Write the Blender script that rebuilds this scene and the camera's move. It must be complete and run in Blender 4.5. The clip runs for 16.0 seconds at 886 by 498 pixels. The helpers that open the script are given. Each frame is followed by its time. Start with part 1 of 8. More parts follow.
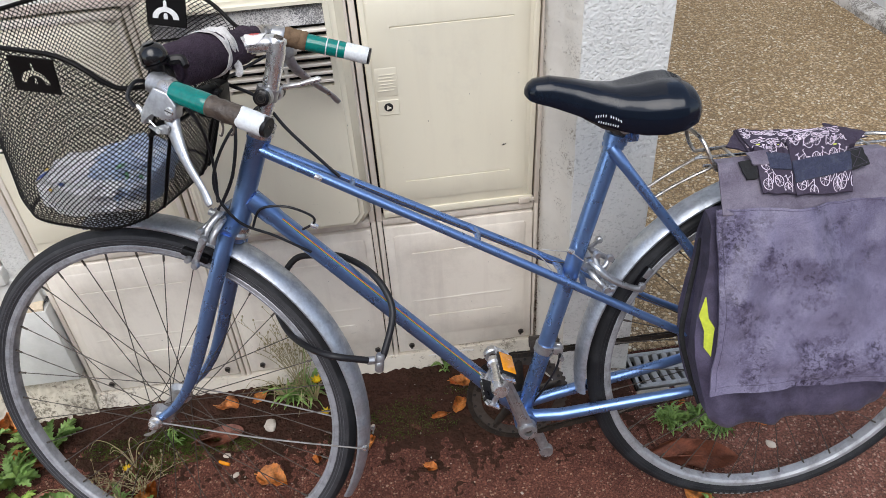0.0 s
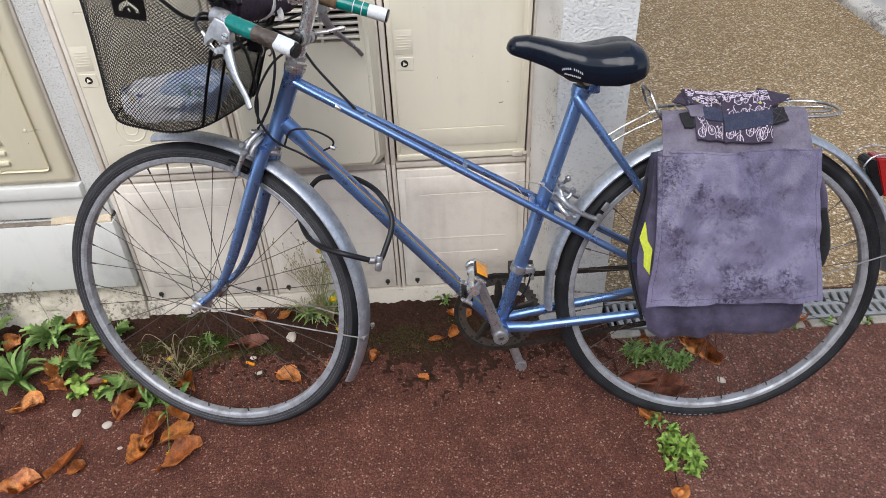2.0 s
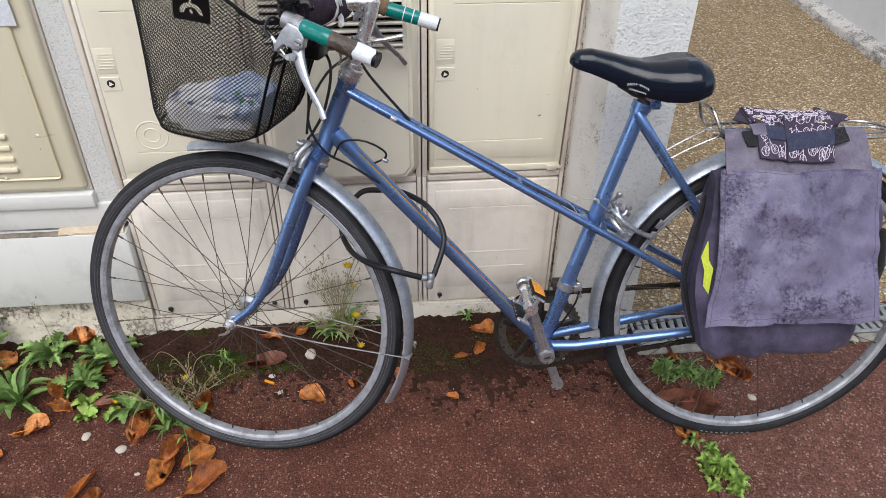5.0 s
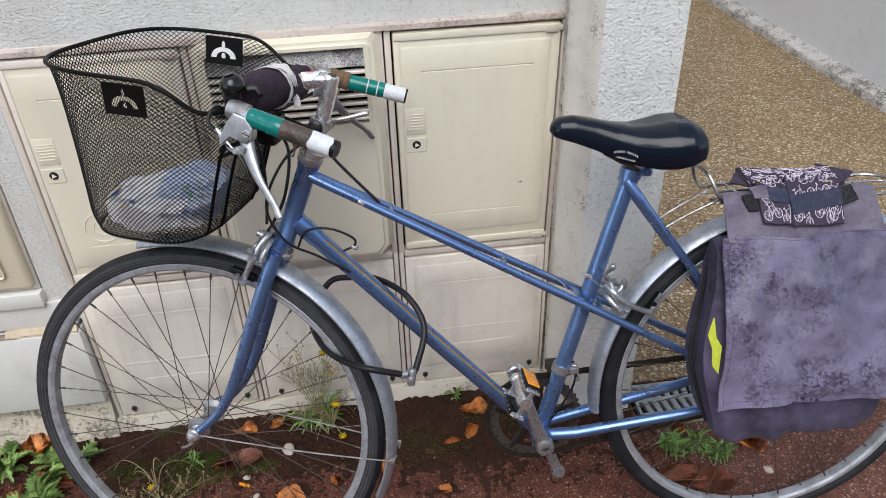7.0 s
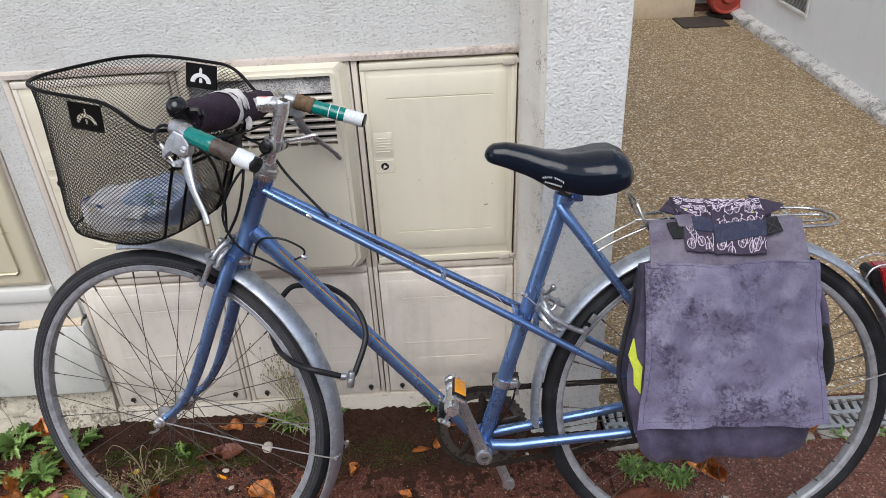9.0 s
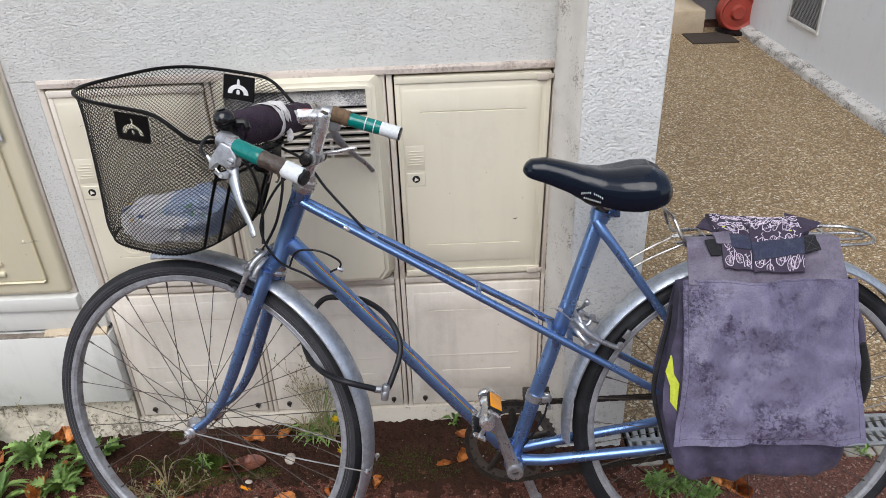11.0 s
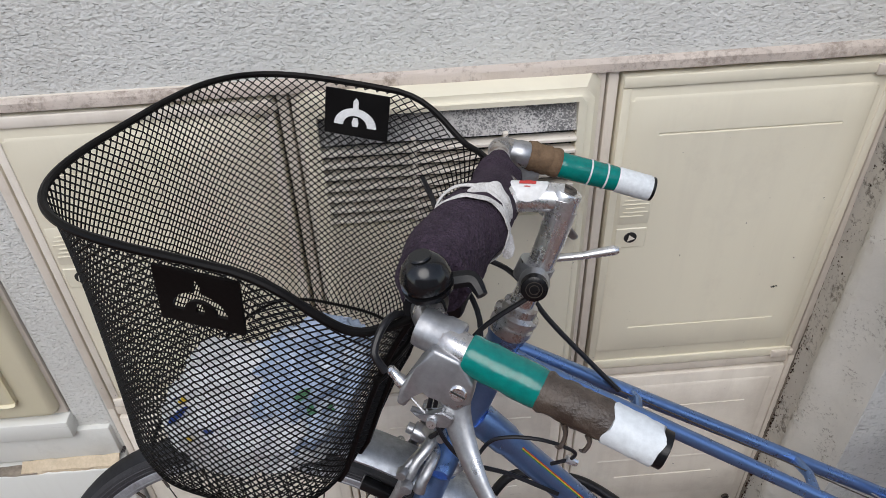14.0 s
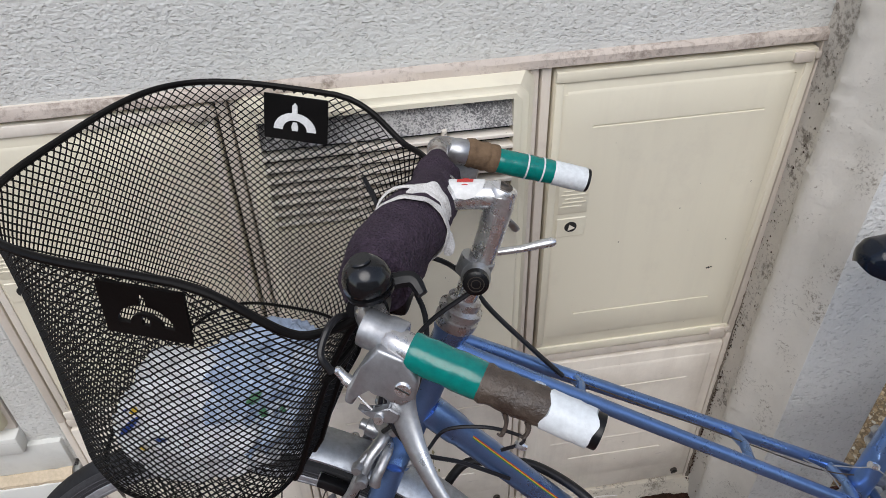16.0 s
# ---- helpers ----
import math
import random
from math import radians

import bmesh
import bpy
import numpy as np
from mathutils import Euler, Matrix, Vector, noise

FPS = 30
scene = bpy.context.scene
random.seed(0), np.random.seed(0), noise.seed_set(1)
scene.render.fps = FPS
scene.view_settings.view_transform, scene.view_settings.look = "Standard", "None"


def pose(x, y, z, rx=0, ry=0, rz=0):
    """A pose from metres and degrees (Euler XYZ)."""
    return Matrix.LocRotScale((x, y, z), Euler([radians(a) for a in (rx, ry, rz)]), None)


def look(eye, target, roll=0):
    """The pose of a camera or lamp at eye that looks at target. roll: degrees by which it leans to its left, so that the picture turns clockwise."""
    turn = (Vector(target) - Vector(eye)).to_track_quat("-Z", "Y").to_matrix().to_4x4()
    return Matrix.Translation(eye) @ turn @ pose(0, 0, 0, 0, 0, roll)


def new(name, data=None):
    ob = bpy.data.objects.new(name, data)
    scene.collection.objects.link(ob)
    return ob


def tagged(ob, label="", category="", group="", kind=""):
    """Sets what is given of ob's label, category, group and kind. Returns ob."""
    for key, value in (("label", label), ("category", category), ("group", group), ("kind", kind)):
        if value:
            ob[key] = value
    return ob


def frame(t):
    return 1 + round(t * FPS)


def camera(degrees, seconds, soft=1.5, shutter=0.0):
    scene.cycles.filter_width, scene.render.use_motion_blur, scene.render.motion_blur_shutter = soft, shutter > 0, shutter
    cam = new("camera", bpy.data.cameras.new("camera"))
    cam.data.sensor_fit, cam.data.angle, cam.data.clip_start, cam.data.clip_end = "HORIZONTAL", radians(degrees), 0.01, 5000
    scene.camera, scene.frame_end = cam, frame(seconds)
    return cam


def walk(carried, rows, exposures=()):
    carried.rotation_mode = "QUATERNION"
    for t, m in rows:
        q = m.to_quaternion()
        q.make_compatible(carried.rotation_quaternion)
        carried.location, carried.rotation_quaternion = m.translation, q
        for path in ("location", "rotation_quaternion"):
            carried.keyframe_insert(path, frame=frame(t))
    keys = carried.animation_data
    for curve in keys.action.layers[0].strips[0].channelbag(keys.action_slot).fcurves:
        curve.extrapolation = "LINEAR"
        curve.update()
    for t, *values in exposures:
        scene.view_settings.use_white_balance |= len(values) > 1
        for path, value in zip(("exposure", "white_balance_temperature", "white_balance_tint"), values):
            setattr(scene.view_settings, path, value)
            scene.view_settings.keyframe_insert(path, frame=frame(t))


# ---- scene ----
SKY, SUN = 0.15, 1.5
EXPOSURES = [(0.0, 0.75), (3.0, 0.79), (5.4, 0.77), (6.3, 0.60), (9.0, 0.66), (12.0, 0.67), (13.5, 0.36), (16.0, 0.42)]
cam = camera(61.7, 16.0, 0.35)
ROWS = [
    (0.0, -0.0043, -1.2861, 1.3647, 51.911, 3.161, -7.298),
    (0.5, -0.0269, -1.3353, 1.3768, 51.773, 2.480, -7.349),
    (1.0, 0.0394, -1.4351, 1.4013, 52.091, 2.019, -5.566),
    (1.5, 0.1324, -1.5717, 1.3952, 52.459, 2.300, -1.603),
    (2.0, 0.0629, -1.6031, 1.4016, 52.573, 2.135, -2.498),
    (2.5, -0.0041, -1.5743, 1.3892, 52.446, 2.398, -3.116),
    (3.0, -0.0222, -1.5644, 1.3809, 51.911, 2.282, -4.033),
    (5.5, -0.1446, -1.5122, 1.3910, 53.302, -0.931, -5.513),
    (6.0, -0.1054, -1.3939, 1.3655, 53.748, -0.643, -6.332),
    (6.5, -0.1172, -1.2938, 1.3727, 55.286, 1.251, -7.655),
    (7.0, -0.1028, -1.3878, 1.3833, 56.199, 1.530, -8.042),
    (7.5, -0.0906, -1.5316, 1.4016, 56.512, 1.460, -8.401),
    (8.0, -0.0546, -1.5579, 1.4092, 57.081, 1.223, -8.304),
    (8.5, 0.0868, -1.5230, 1.4143, 57.859, 2.166, -5.330),
    (9.0, 0.1276, -1.5009, 1.4092, 58.480, 2.482, -1.908),
    (11.5, -0.0103, -1.4961, 1.4189, 59.340, 1.737, -1.697),
    (12.0, -0.1058, -1.4472, 1.4071, 59.339, 2.687, -1.724),
    (12.5, -0.1281, -1.2175, 1.3894, 58.915, 2.734, -0.775),
    (13.0, -0.1497, -0.9804, 1.3600, 56.146, 1.583, 2.379),
    (13.5, -0.2289, -0.8360, 1.3439, 52.990, 1.578, 0.808),
    (14.0, -0.2646, -0.7631, 1.3244, 51.293, 1.884, -4.292),
    (14.5, -0.2731, -0.7457, 1.3212, 50.415, 1.742, -6.168),
    (15.0, -0.2720, -0.7500, 1.3259, 50.224, 1.381, -7.278),
    (15.5, -0.2676, -0.7610, 1.3315, 50.270, 1.426, -8.180),
    (16.0, -0.2558, -0.7747, 1.3411, 50.464, 1.611, -8.735),
]
walk(cam, [(t, pose(*p)) for t, *p in ROWS], EXPOSURES)

# ---- daylight: a bright overcast sky over a narrow street ----
world = bpy.data.worlds.new("overcast_sky")
scene.world = world
world.use_nodes = True
wn = world.node_tree
wn.nodes.clear()
sky = wn.nodes.new("ShaderNodeTexSky")
sky.sky_type, sky.sun_disc = "NISHITA", False
sky.sun_elevation, sky.sun_rotation = radians(53), radians(200)
sky.dust_density, sky.air_density = 1.0, 1.0
grey = wn.nodes.new("ShaderNodeHueSaturation")
grey.inputs["Saturation"].default_value = 0.64
bg = wn.nodes.new("ShaderNodeBackground")
bg.inputs["Strength"].default_value = SKY
wout = wn.nodes.new("ShaderNodeOutputWorld")
wn.links.new(sky.outputs[0], grey.inputs["Color"])
wn.links.new(grey.outputs[0], bg.inputs["Color"])
wn.links.new(bg.outputs[0], wout.inputs["Surface"])

sun_data = bpy.data.lights.new("sun", "SUN")
sun_data.energy, sun_data.angle, sun_data.color = SUN, radians(48), (1.0, 0.98, 0.955)
sun = new("sun", sun_data)
sun.matrix_world = look((-2.0, -8.5, 11.5), (0.0, 0.0, 0.0))

# ---- materials ----
def nodes_of(name):
    m = bpy.data.materials.new(name)
    m.use_nodes = True
    return m, m.node_tree, m.node_tree.nodes["Principled BSDF"]


def coords(nt, scale=(1, 1, 1)):
    tc, mp = nt.nodes.new("ShaderNodeTexCoord"), nt.nodes.new("ShaderNodeMapping")
    mp.inputs["Scale"].default_value = scale
    nt.links.new(tc.outputs["Object"], mp.inputs["Vector"])
    return mp.outputs[0]


def noise_tex(nt, vec, scale, detail=4.0, rough=0.6):
    n = nt.nodes.new("ShaderNodeTexNoise")
    n.inputs["Scale"].default_value, n.inputs["Detail"].default_value, n.inputs["Roughness"].default_value = scale, detail, rough
    nt.links.new(vec, n.inputs["Vector"])
    return n.outputs["Fac"]


def voronoi(nt, vec, scale, feature="F1"):
    n = nt.nodes.new("ShaderNodeTexVoronoi")
    n.feature = feature
    n.inputs["Scale"].default_value = scale
    nt.links.new(vec, n.inputs["Vector"])
    return n


def ramp(nt, fac, stops, kind="LINEAR"):
    r = nt.nodes.new("ShaderNodeValToRGB")
    r.color_ramp.interpolation = kind
    while len(r.color_ramp.elements) < len(stops):
        r.color_ramp.elements.new(0.5)
    for e, (p, c) in zip(r.color_ramp.elements, stops):
        e.position = p
        e.color = (*c, 1) if len(c) == 3 else c
    nt.links.new(fac, r.inputs[0])
    return r.outputs[0]


def grey_ramp(nt, fac, a, b, lo=0.0, hi=1.0):
    return ramp(nt, fac, [(a, (lo,) * 3), (b, (hi,) * 3)])


def mix(nt, fac, a, b, how="MIX"):
    n = nt.nodes.new("ShaderNodeMix")
    n.data_type, n.blend_type = "RGBA", how
    for sock, v in ((n.inputs[0], fac), (n.inputs[6], a), (n.inputs[7], b)):
        if isinstance(v, bpy.types.NodeSocket):
            nt.links.new(v, sock)
        elif isinstance(v, (int, float)):
            sock.default_value = v
        else:
            sock.default_value = (*v, 1)
    return n.outputs[2]


def bump(nt, bsdf, height, strength, distance, under=None):
    b = nt.nodes.new("ShaderNodeBump")
    b.inputs["Strength"].default_value, b.inputs["Distance"].default_value = strength, distance
    nt.links.new(height, b.inputs["Height"])
    if under:
        nt.links.new(under, b.inputs["Normal"])
    nt.links.new(b.outputs[0], bsdf.inputs["Normal"])
    return b.outputs[0]


def random_of(nt):
    return nt.nodes.new("ShaderNodeObjectInfo").outputs["Random"]


def surface(name, base, wear, rough=0.5, metal=0.0, wear_scale=14.0, wear_at=(0.45, 0.75), grain=180.0, grain_mix=0.25,
            bump_scale=220.0, bump_by=0.15, bump_depth=0.001, rough_spread=0.15, coat=0.0, sheen=0.0, spec=0.5):
    """A base colour with worn or dirty patches, a fine grain and uneven gloss."""
    m, nt, bsdf = nodes_of(name)
    vec = coords(nt)
    patches = noise_tex(nt, vec, wear_scale, 6.0, 0.65)
    fine = noise_tex(nt, vec, grain, 3.0, 0.6)
    col = mix(nt, grey_ramp(nt, patches, *wear_at), base, wear)
    col = mix(nt, grain_mix, col, ramp(nt, fine, [(0.25, tuple(0.45 * v for v in base)), (0.75, tuple(min(1, 1.4 * v) for v in base))]))
    nt.links.new(col, bsdf.inputs["Base Color"])
    nt.links.new(grey_ramp(nt, patches, 0.3, 0.7, max(0.02, rough - rough_spread), min(1, rough + rough_spread)), bsdf.inputs["Roughness"])
    bsdf.inputs["Metallic"].default_value = metal
    bsdf.inputs["Coat Weight"].default_value = coat
    bsdf.inputs["Specular IOR Level"].default_value = spec
    bsdf.inputs["Coat Roughness"].default_value = 0.15
    bsdf.inputs["Sheen Weight"].default_value = sheen
    if bump_by:
        bump(nt, bsdf, noise_tex(nt, vec, bump_scale, 4.0), bump_by, bump_depth)
    return m


def roughcast(name, white, grime, sx=120.0, sz=330.0, depth=0.0022):
    """Thrown render: small crumbs and short pits coloured as shaded, with grey grime in patches."""
    m, nt, bsdf = nodes_of(name)
    vec, plain = coords(nt, (sx, sx, sz)), coords(nt)
    lumps = noise_tex(nt, vec, 1.0, 2.5, 0.5)
    crumbs = noise_tex(nt, plain, 330.0, 3.0, 0.65)
    pits = noise_tex(nt, coords(nt, (sx * 0.8, sx * 0.8, sz * 1.05)), 1.0, 2.0, 0.5)
    relief = mix(nt, 0.4, grey_ramp(nt, lumps, 0.22, 0.80), crumbs)
    hole = grey_ramp(nt, pits, 0.32, 0.42, 1.0, 0.0)
    relief = mix(nt, hole, relief, (0.05, 0.05, 0.05))
    patches = noise_tex(nt, plain, 5.0, 7.0, 0.7)
    flecks = noise_tex(nt, plain, 55.0, 5.0, 0.75)
    col = mix(nt, grey_ramp(nt, patches, 0.48, 0.8, 0.0, 0.5), white, grime)
    col = mix(nt, grey_ramp(nt, flecks, 0.66, 0.72, 0.0, 0.55), col, tuple(0.35 * v for v in grime))
    # pits also take a darker colour, standing in for shade inside them
    col = mix(nt, mix(nt, 1.0, hole, (0.3, 0.3, 0.3), "MULTIPLY"), col, tuple(0.6 * v for v in grime))
    nt.links.new(col, bsdf.inputs["Base Color"])
    bsdf.inputs["Roughness"].default_value = 0.92
    bump(nt, bsdf, relief, 1.0, depth)
    return m


def crusted(name, base, crust, scale=420.0, cloud=9.0, at=(1.05, 1.35)):
    """A pale surface peppered with fine dark crust that thickens in clouds."""
    m, nt, bsdf = nodes_of(name)
    vec = coords(nt)
    dots = noise_tex(nt, vec, scale, 4.0, 0.75)
    zone = noise_tex(nt, vec, cloud, 5.0, 0.6)
    both = mix(nt, 0.5, grey_ramp(nt, dots, 0.30, 0.70), grey_ramp(nt, zone, 0.30, 0.70))
    col = mix(nt, grey_ramp(nt, both, at[0], at[1], 0.0, 0.92), base, crust)
    col = mix(nt, grey_ramp(nt, noise_tex(nt, vec, 6.0, 6.0, 0.65), 0.40, 0.75, 0.0, 0.45), col, tuple(0.55 * v for v in base))
    nt.links.new(col, bsdf.inputs["Base Color"])
    bsdf.inputs["Roughness"].default_value = 0.95
    bump(nt, bsdf, dots, 0.6, 0.002)
    return m


def panel_paint(name, base, grime, streak=0.5, low=0.52, dark=(0.10, 0.09, 0.075)):
    """Aged cream door panels: faint rain streaks, scuffs and specks of black dirt."""
    m, nt, bsdf = nodes_of(name)
    vec, long = coords(nt), coords(nt, (26.0, 26.0, 2.2))
    streaks = noise_tex(nt, long, 1.0, 5.0, 0.6)
    patches = noise_tex(nt, vec, 7.0, 7.0, 0.68)
    specks = noise_tex(nt, vec, 95.0, 3.0, 0.6)
    scuffs = noise_tex(nt, coords(nt, (9.0, 9.0, 60.0)), 1.0, 4.0, 0.7)
    col = mix(nt, grey_ramp(nt, streaks, 0.5, 0.85, 0.0, streak), base, grime)
    col = mix(nt, grey_ramp(nt, patches, low, low + 0.25, 0.0, 0.6), col, grime)
    col = mix(nt, grey_ramp(nt, scuffs, 0.7, 0.76, 0.0, 0.45), col, tuple(0.45 * v for v in grime))
    col = mix(nt, grey_ramp(nt, specks, 0.735, 0.765, 0.0, 0.8), col, dark)
    nt.links.new(col, bsdf.inputs["Base Color"])
    nt.links.new(grey_ramp(nt, patches, 0.3, 0.7, 0.42, 0.68), bsdf.inputs["Roughness"])
    bump(nt, bsdf, noise_tex(nt, vec, 60.0, 5.0), 0.08, 0.002)
    return m


def aggregate(name, binder, stones, size, gap=0.5, depth=0.004, stain=(0.5, 0.5, 0.5), rough=0.8, fine=2.6):
    """Small stones held in a binder; every stone has its own shade."""
    m, nt, bsdf = nodes_of(name)
    vec = coords(nt)
    warp = nt.nodes.new("ShaderNodeVectorMath")
    warp.operation = "ADD"
    wob = nt.nodes.new("ShaderNodeTexNoise")
    wob.inputs["Scale"].default_value = size * 0.7
    sc = nt.nodes.new("ShaderNodeVectorMath")
    sc.operation = "SCALE"
    sc.inputs["Scale"].default_value = 0.9 / size
    nt.links.new(vec, wob.inputs["Vector"])
    nt.links.new(wob.outputs["Color"], sc.inputs[0])
    nt.links.new(vec, warp.inputs[0])
    nt.links.new(sc.outputs[0], warp.inputs[1])
    big, small = voronoi(nt, warp.outputs[0], size), voronoi(nt, warp.outputs[0], size * fine)
    sep, sep2 = nt.nodes.new("ShaderNodeSeparateColor"), nt.nodes.new("ShaderNodeSeparateColor")
    nt.links.new(big.outputs["Color"], sep.inputs[0])
    nt.links.new(small.outputs["Color"], sep2.inputs[0])
    step = 1.0 / len(stones)
    col_big = ramp(nt, sep.outputs[0], [(i * step, c) for i, c in enumerate(stones)], "CONSTANT")
    col_small = ramp(nt, sep2.outputs[0], [(i * step, c) for i, c in enumerate(reversed(stones))], "CONSTANT")
    inside = grey_ramp(nt, big.outputs["Distance"], gap * 0.75, gap, 1.0, 0.0)
    inside2 = grey_ramp(nt, small.outputs["Distance"], gap * 0.6, gap * 0.9, 1.0, 0.0)
    col = mix(nt, inside2, binder, col_small)
    col = mix(nt, inside, col, col_big)
    patches = noise_tex(nt, vec, 2.3, 7.0, 0.65)
    col = mix(nt, grey_ramp(nt, patches, 0.35, 0.75, 0.0, 0.7), col, mix(nt, 1.0, col, stain, "MULTIPLY"))
    clusters = noise_tex(nt, vec, 19.0, 5.0, 0.7)
    col = mix(nt, grey_ramp(nt, clusters, 0.42, 0.66, 0.0, 0.62), col, mix(nt, 1.0, col, stain, "MULTIPLY"))
    nt.links.new(col, bsdf.inputs["Base Color"])
    nt.links.new(grey_ramp(nt, patches, 0.35, 0.7, rough, rough - 0.22), bsdf.inputs["Roughness"])
    bsdf.inputs["Specular IOR Level"].default_value = 0.2
    height = mix(nt, 0.35, inside, inside2)
    bump(nt, bsdf, height, 0.9, depth)
    return m


def maths(nt, how, a, b=None):
    n = nt.nodes.new("ShaderNodeMath")
    n.operation = how
    for k, v in enumerate((a, b)):
        if v is None:
            continue
        if isinstance(v, (int, float)):
            n.inputs[k].default_value = v
        else:
            nt.links.new(v, n.inputs[k])
    return n.outputs[0]


def leaf_paint(name, a, b, dry, vein=0.5, trans=0.25, crinkle=0.35, ribs=0.0, pale=0.0):
    m, nt, bsdf = nodes_of(name)
    vec = coords(nt)
    shift = nt.nodes.new("ShaderNodeCombineXYZ")
    for k in (0, 1, 2):
        nt.links.new(maths(nt, "MULTIPLY", random_of(nt), 3.0 + 4.0 * k), shift.inputs[k])
    moved = nt.nodes.new("ShaderNodeVectorMath")
    nt.links.new(vec, moved.inputs[0])
    nt.links.new(shift.outputs[0], moved.inputs[1])
    local, vec = vec, moved.outputs[0]
    col = mix(nt, random_of(nt), a, b)
    col = mix(nt, grey_ramp(nt, noise_tex(nt, vec, 45.0, 5.0, 0.7), 0.42, 0.68, 0.0, vein), col, dry)
    col = mix(nt, grey_ramp(nt, noise_tex(nt, vec, 160.0, 4.0), 0.55, 0.8, 0.0, 0.5), col, tuple(0.4 * v for v in dry))
    tan = grey_ramp(nt, noise_tex(nt, vec, 22.0, 4.0, 0.6), 0.50, 0.72, 0.0, pale)
    col = mix(nt, tan, col, tuple(min(1.0, 1.35 * v + 0.06) for v in a))
    first = None
    if ribs:
        cut_ = nt.nodes.new("ShaderNodeSeparateXYZ")
        nt.links.new(local, cut_.inputs[0])
        wide = maths(nt, "ABSOLUTE", cut_.outputs[1])
        wave = maths(nt, "SINE", maths(nt, "ADD", maths(nt, "MULTIPLY", maths(nt, "SUBTRACT", cut_.outputs[0], maths(nt, "MULTIPLY", wide, 0.9)), ribs), maths(nt, "MULTIPLY", noise_tex(nt, vec, 35.0, 3.0), 9.0)))
        furrow = grey_ramp(nt, maths(nt, "ADD", maths(nt, "MULTIPLY", wave, 0.5), 0.5), 0.0, 0.40, 0.10, 0.0)
        col = mix(nt, furrow, col, dry)
        first = bump(nt, bsdf, wave, 0.2, 0.0008)
    nt.links.new(col, bsdf.inputs["Base Color"])
    bsdf.inputs["Roughness"].default_value = 0.42 if ribs else 0.5
    bsdf.inputs["Subsurface Weight"].default_value = trans * 0.3
    bsdf.inputs["Subsurface Radius"].default_value = (0.004, 0.003, 0.001)
    bump(nt, bsdf, noise_tex(nt, vec, 110.0, 4.0), crinkle, 0.003, first)
    return m


def fabric(name, base, stain, weave=900.0, stain_scale=9.0, at=(0.48, 0.66), amount=0.8, rough=0.75, depth=0.0008, mould=None, sheen=0.05, knit=0.25):
    m, nt, bsdf = nodes_of(name)
    vec = coords(nt)
    cloud = noise_tex(nt, vec, stain_scale, 8.0, 0.68)
    col = mix(nt, grey_ramp(nt, cloud, *at, 0.0, amount), base, stain)
    if mould:
        dots = noise_tex(nt, vec, 150.0, 5.0, 0.8)
        zone = noise_tex(nt, vec, 9.0, 5.0, 0.65)
        both = mix(nt, 1.0, grey_ramp(nt, dots, 0.50, 0.57, 0.0, 0.85), grey_ramp(nt, zone, 0.46, 0.60), "MULTIPLY")
        blots = mix(nt, 1.0, grey_ramp(nt, noise_tex(nt, vec, 38.0, 6.0, 0.75), 0.49, 0.58, 0.0, 0.75), grey_ramp(nt, zone, 0.42, 0.58, 0.12, 1.0), "MULTIPLY")
        col = mix(nt, blots, col, stain)
        col = mix(nt, both, col, mould)
    threads = voronoi(nt, coords(nt, (1, 1, 1)), weave)
    shade = nt.nodes.new("ShaderNodeRGBToBW")
    nt.links.new(threads.outputs["Color"], shade.inputs[0])
    col = mix(nt, 0.3, col, mix(nt, 1.0, col, shade.outputs[0], "OVERLAY"))
    nt.links.new(col, bsdf.inputs["Base Color"])
    bsdf.inputs["Roughness"].default_value = rough
    bsdf.inputs["Sheen Weight"].default_value = sheen
    bsdf.inputs["Specular IOR Level"].default_value = 0.25
    first = bump(nt, bsdf, threads.outputs["Distance"], knit, depth)
    bump(nt, bsdf, noise_tex(nt, vec, 26.0, 4.0), 0.42, 0.007, first)
    return m


M_ROUGH = roughcast("white_roughcast", (0.670, 0.670, 0.640), (0.43, 0.41, 0.37), 215.0, 300.0, 0.0015)
M_PIER = roughcast("pier_roughcast", (0.73, 0.73, 0.705), (0.40, 0.39, 0.37), 190.0, 190.0, 0.0022)
M_SMOOTH = crusted("dirty_smooth_render", (0.66, 0.625, 0.56), (0.24, 0.21, 0.17), 200.0, 14.0, (0.64, 0.82))
M_CREAM = panel_paint("cream_door", (0.755, 0.705, 0.565), (0.60, 0.545, 0.445), 0.35, 0.55)
M_CREAM2 = panel_paint("cream_panel_dirty", (0.81, 0.75, 0.66), (0.53, 0.47, 0.405), 0.6, 0.47)
M_FRAME = panel_paint("cream_surround", (0.68, 0.615, 0.535), (0.44, 0.375, 0.315), 0.5, 0.5)
M_BOX = panel_paint("cream_box_door", (0.74, 0.68, 0.50), (0.62, 0.56, 0.43), 0.25, 0.58)
M_WHITE_BAND = panel_paint("white_band", (0.72, 0.72, 0.68), (0.42, 0.42, 0.39), 0.2, 0.52)
M_GRIMY = crusted("grimy_render", (0.60, 0.555, 0.485), (0.15, 0.125, 0.10), 120.0, 16.0, (0.56, 0.78))
M_MORTAR = crusted("cream_ledge_paint", (0.58, 0.505, 0.445), (0.26, 0.21, 0.175), 120.0, 17.0, (0.44, 0.76))
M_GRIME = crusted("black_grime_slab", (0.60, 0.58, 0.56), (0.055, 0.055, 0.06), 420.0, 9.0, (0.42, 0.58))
M_PLINTH = crusted("stained_cement_foot", (0.57, 0.515, 0.415), (0.11, 0.09, 0.065), 110.0, 15.0, (0.52, 0.72))
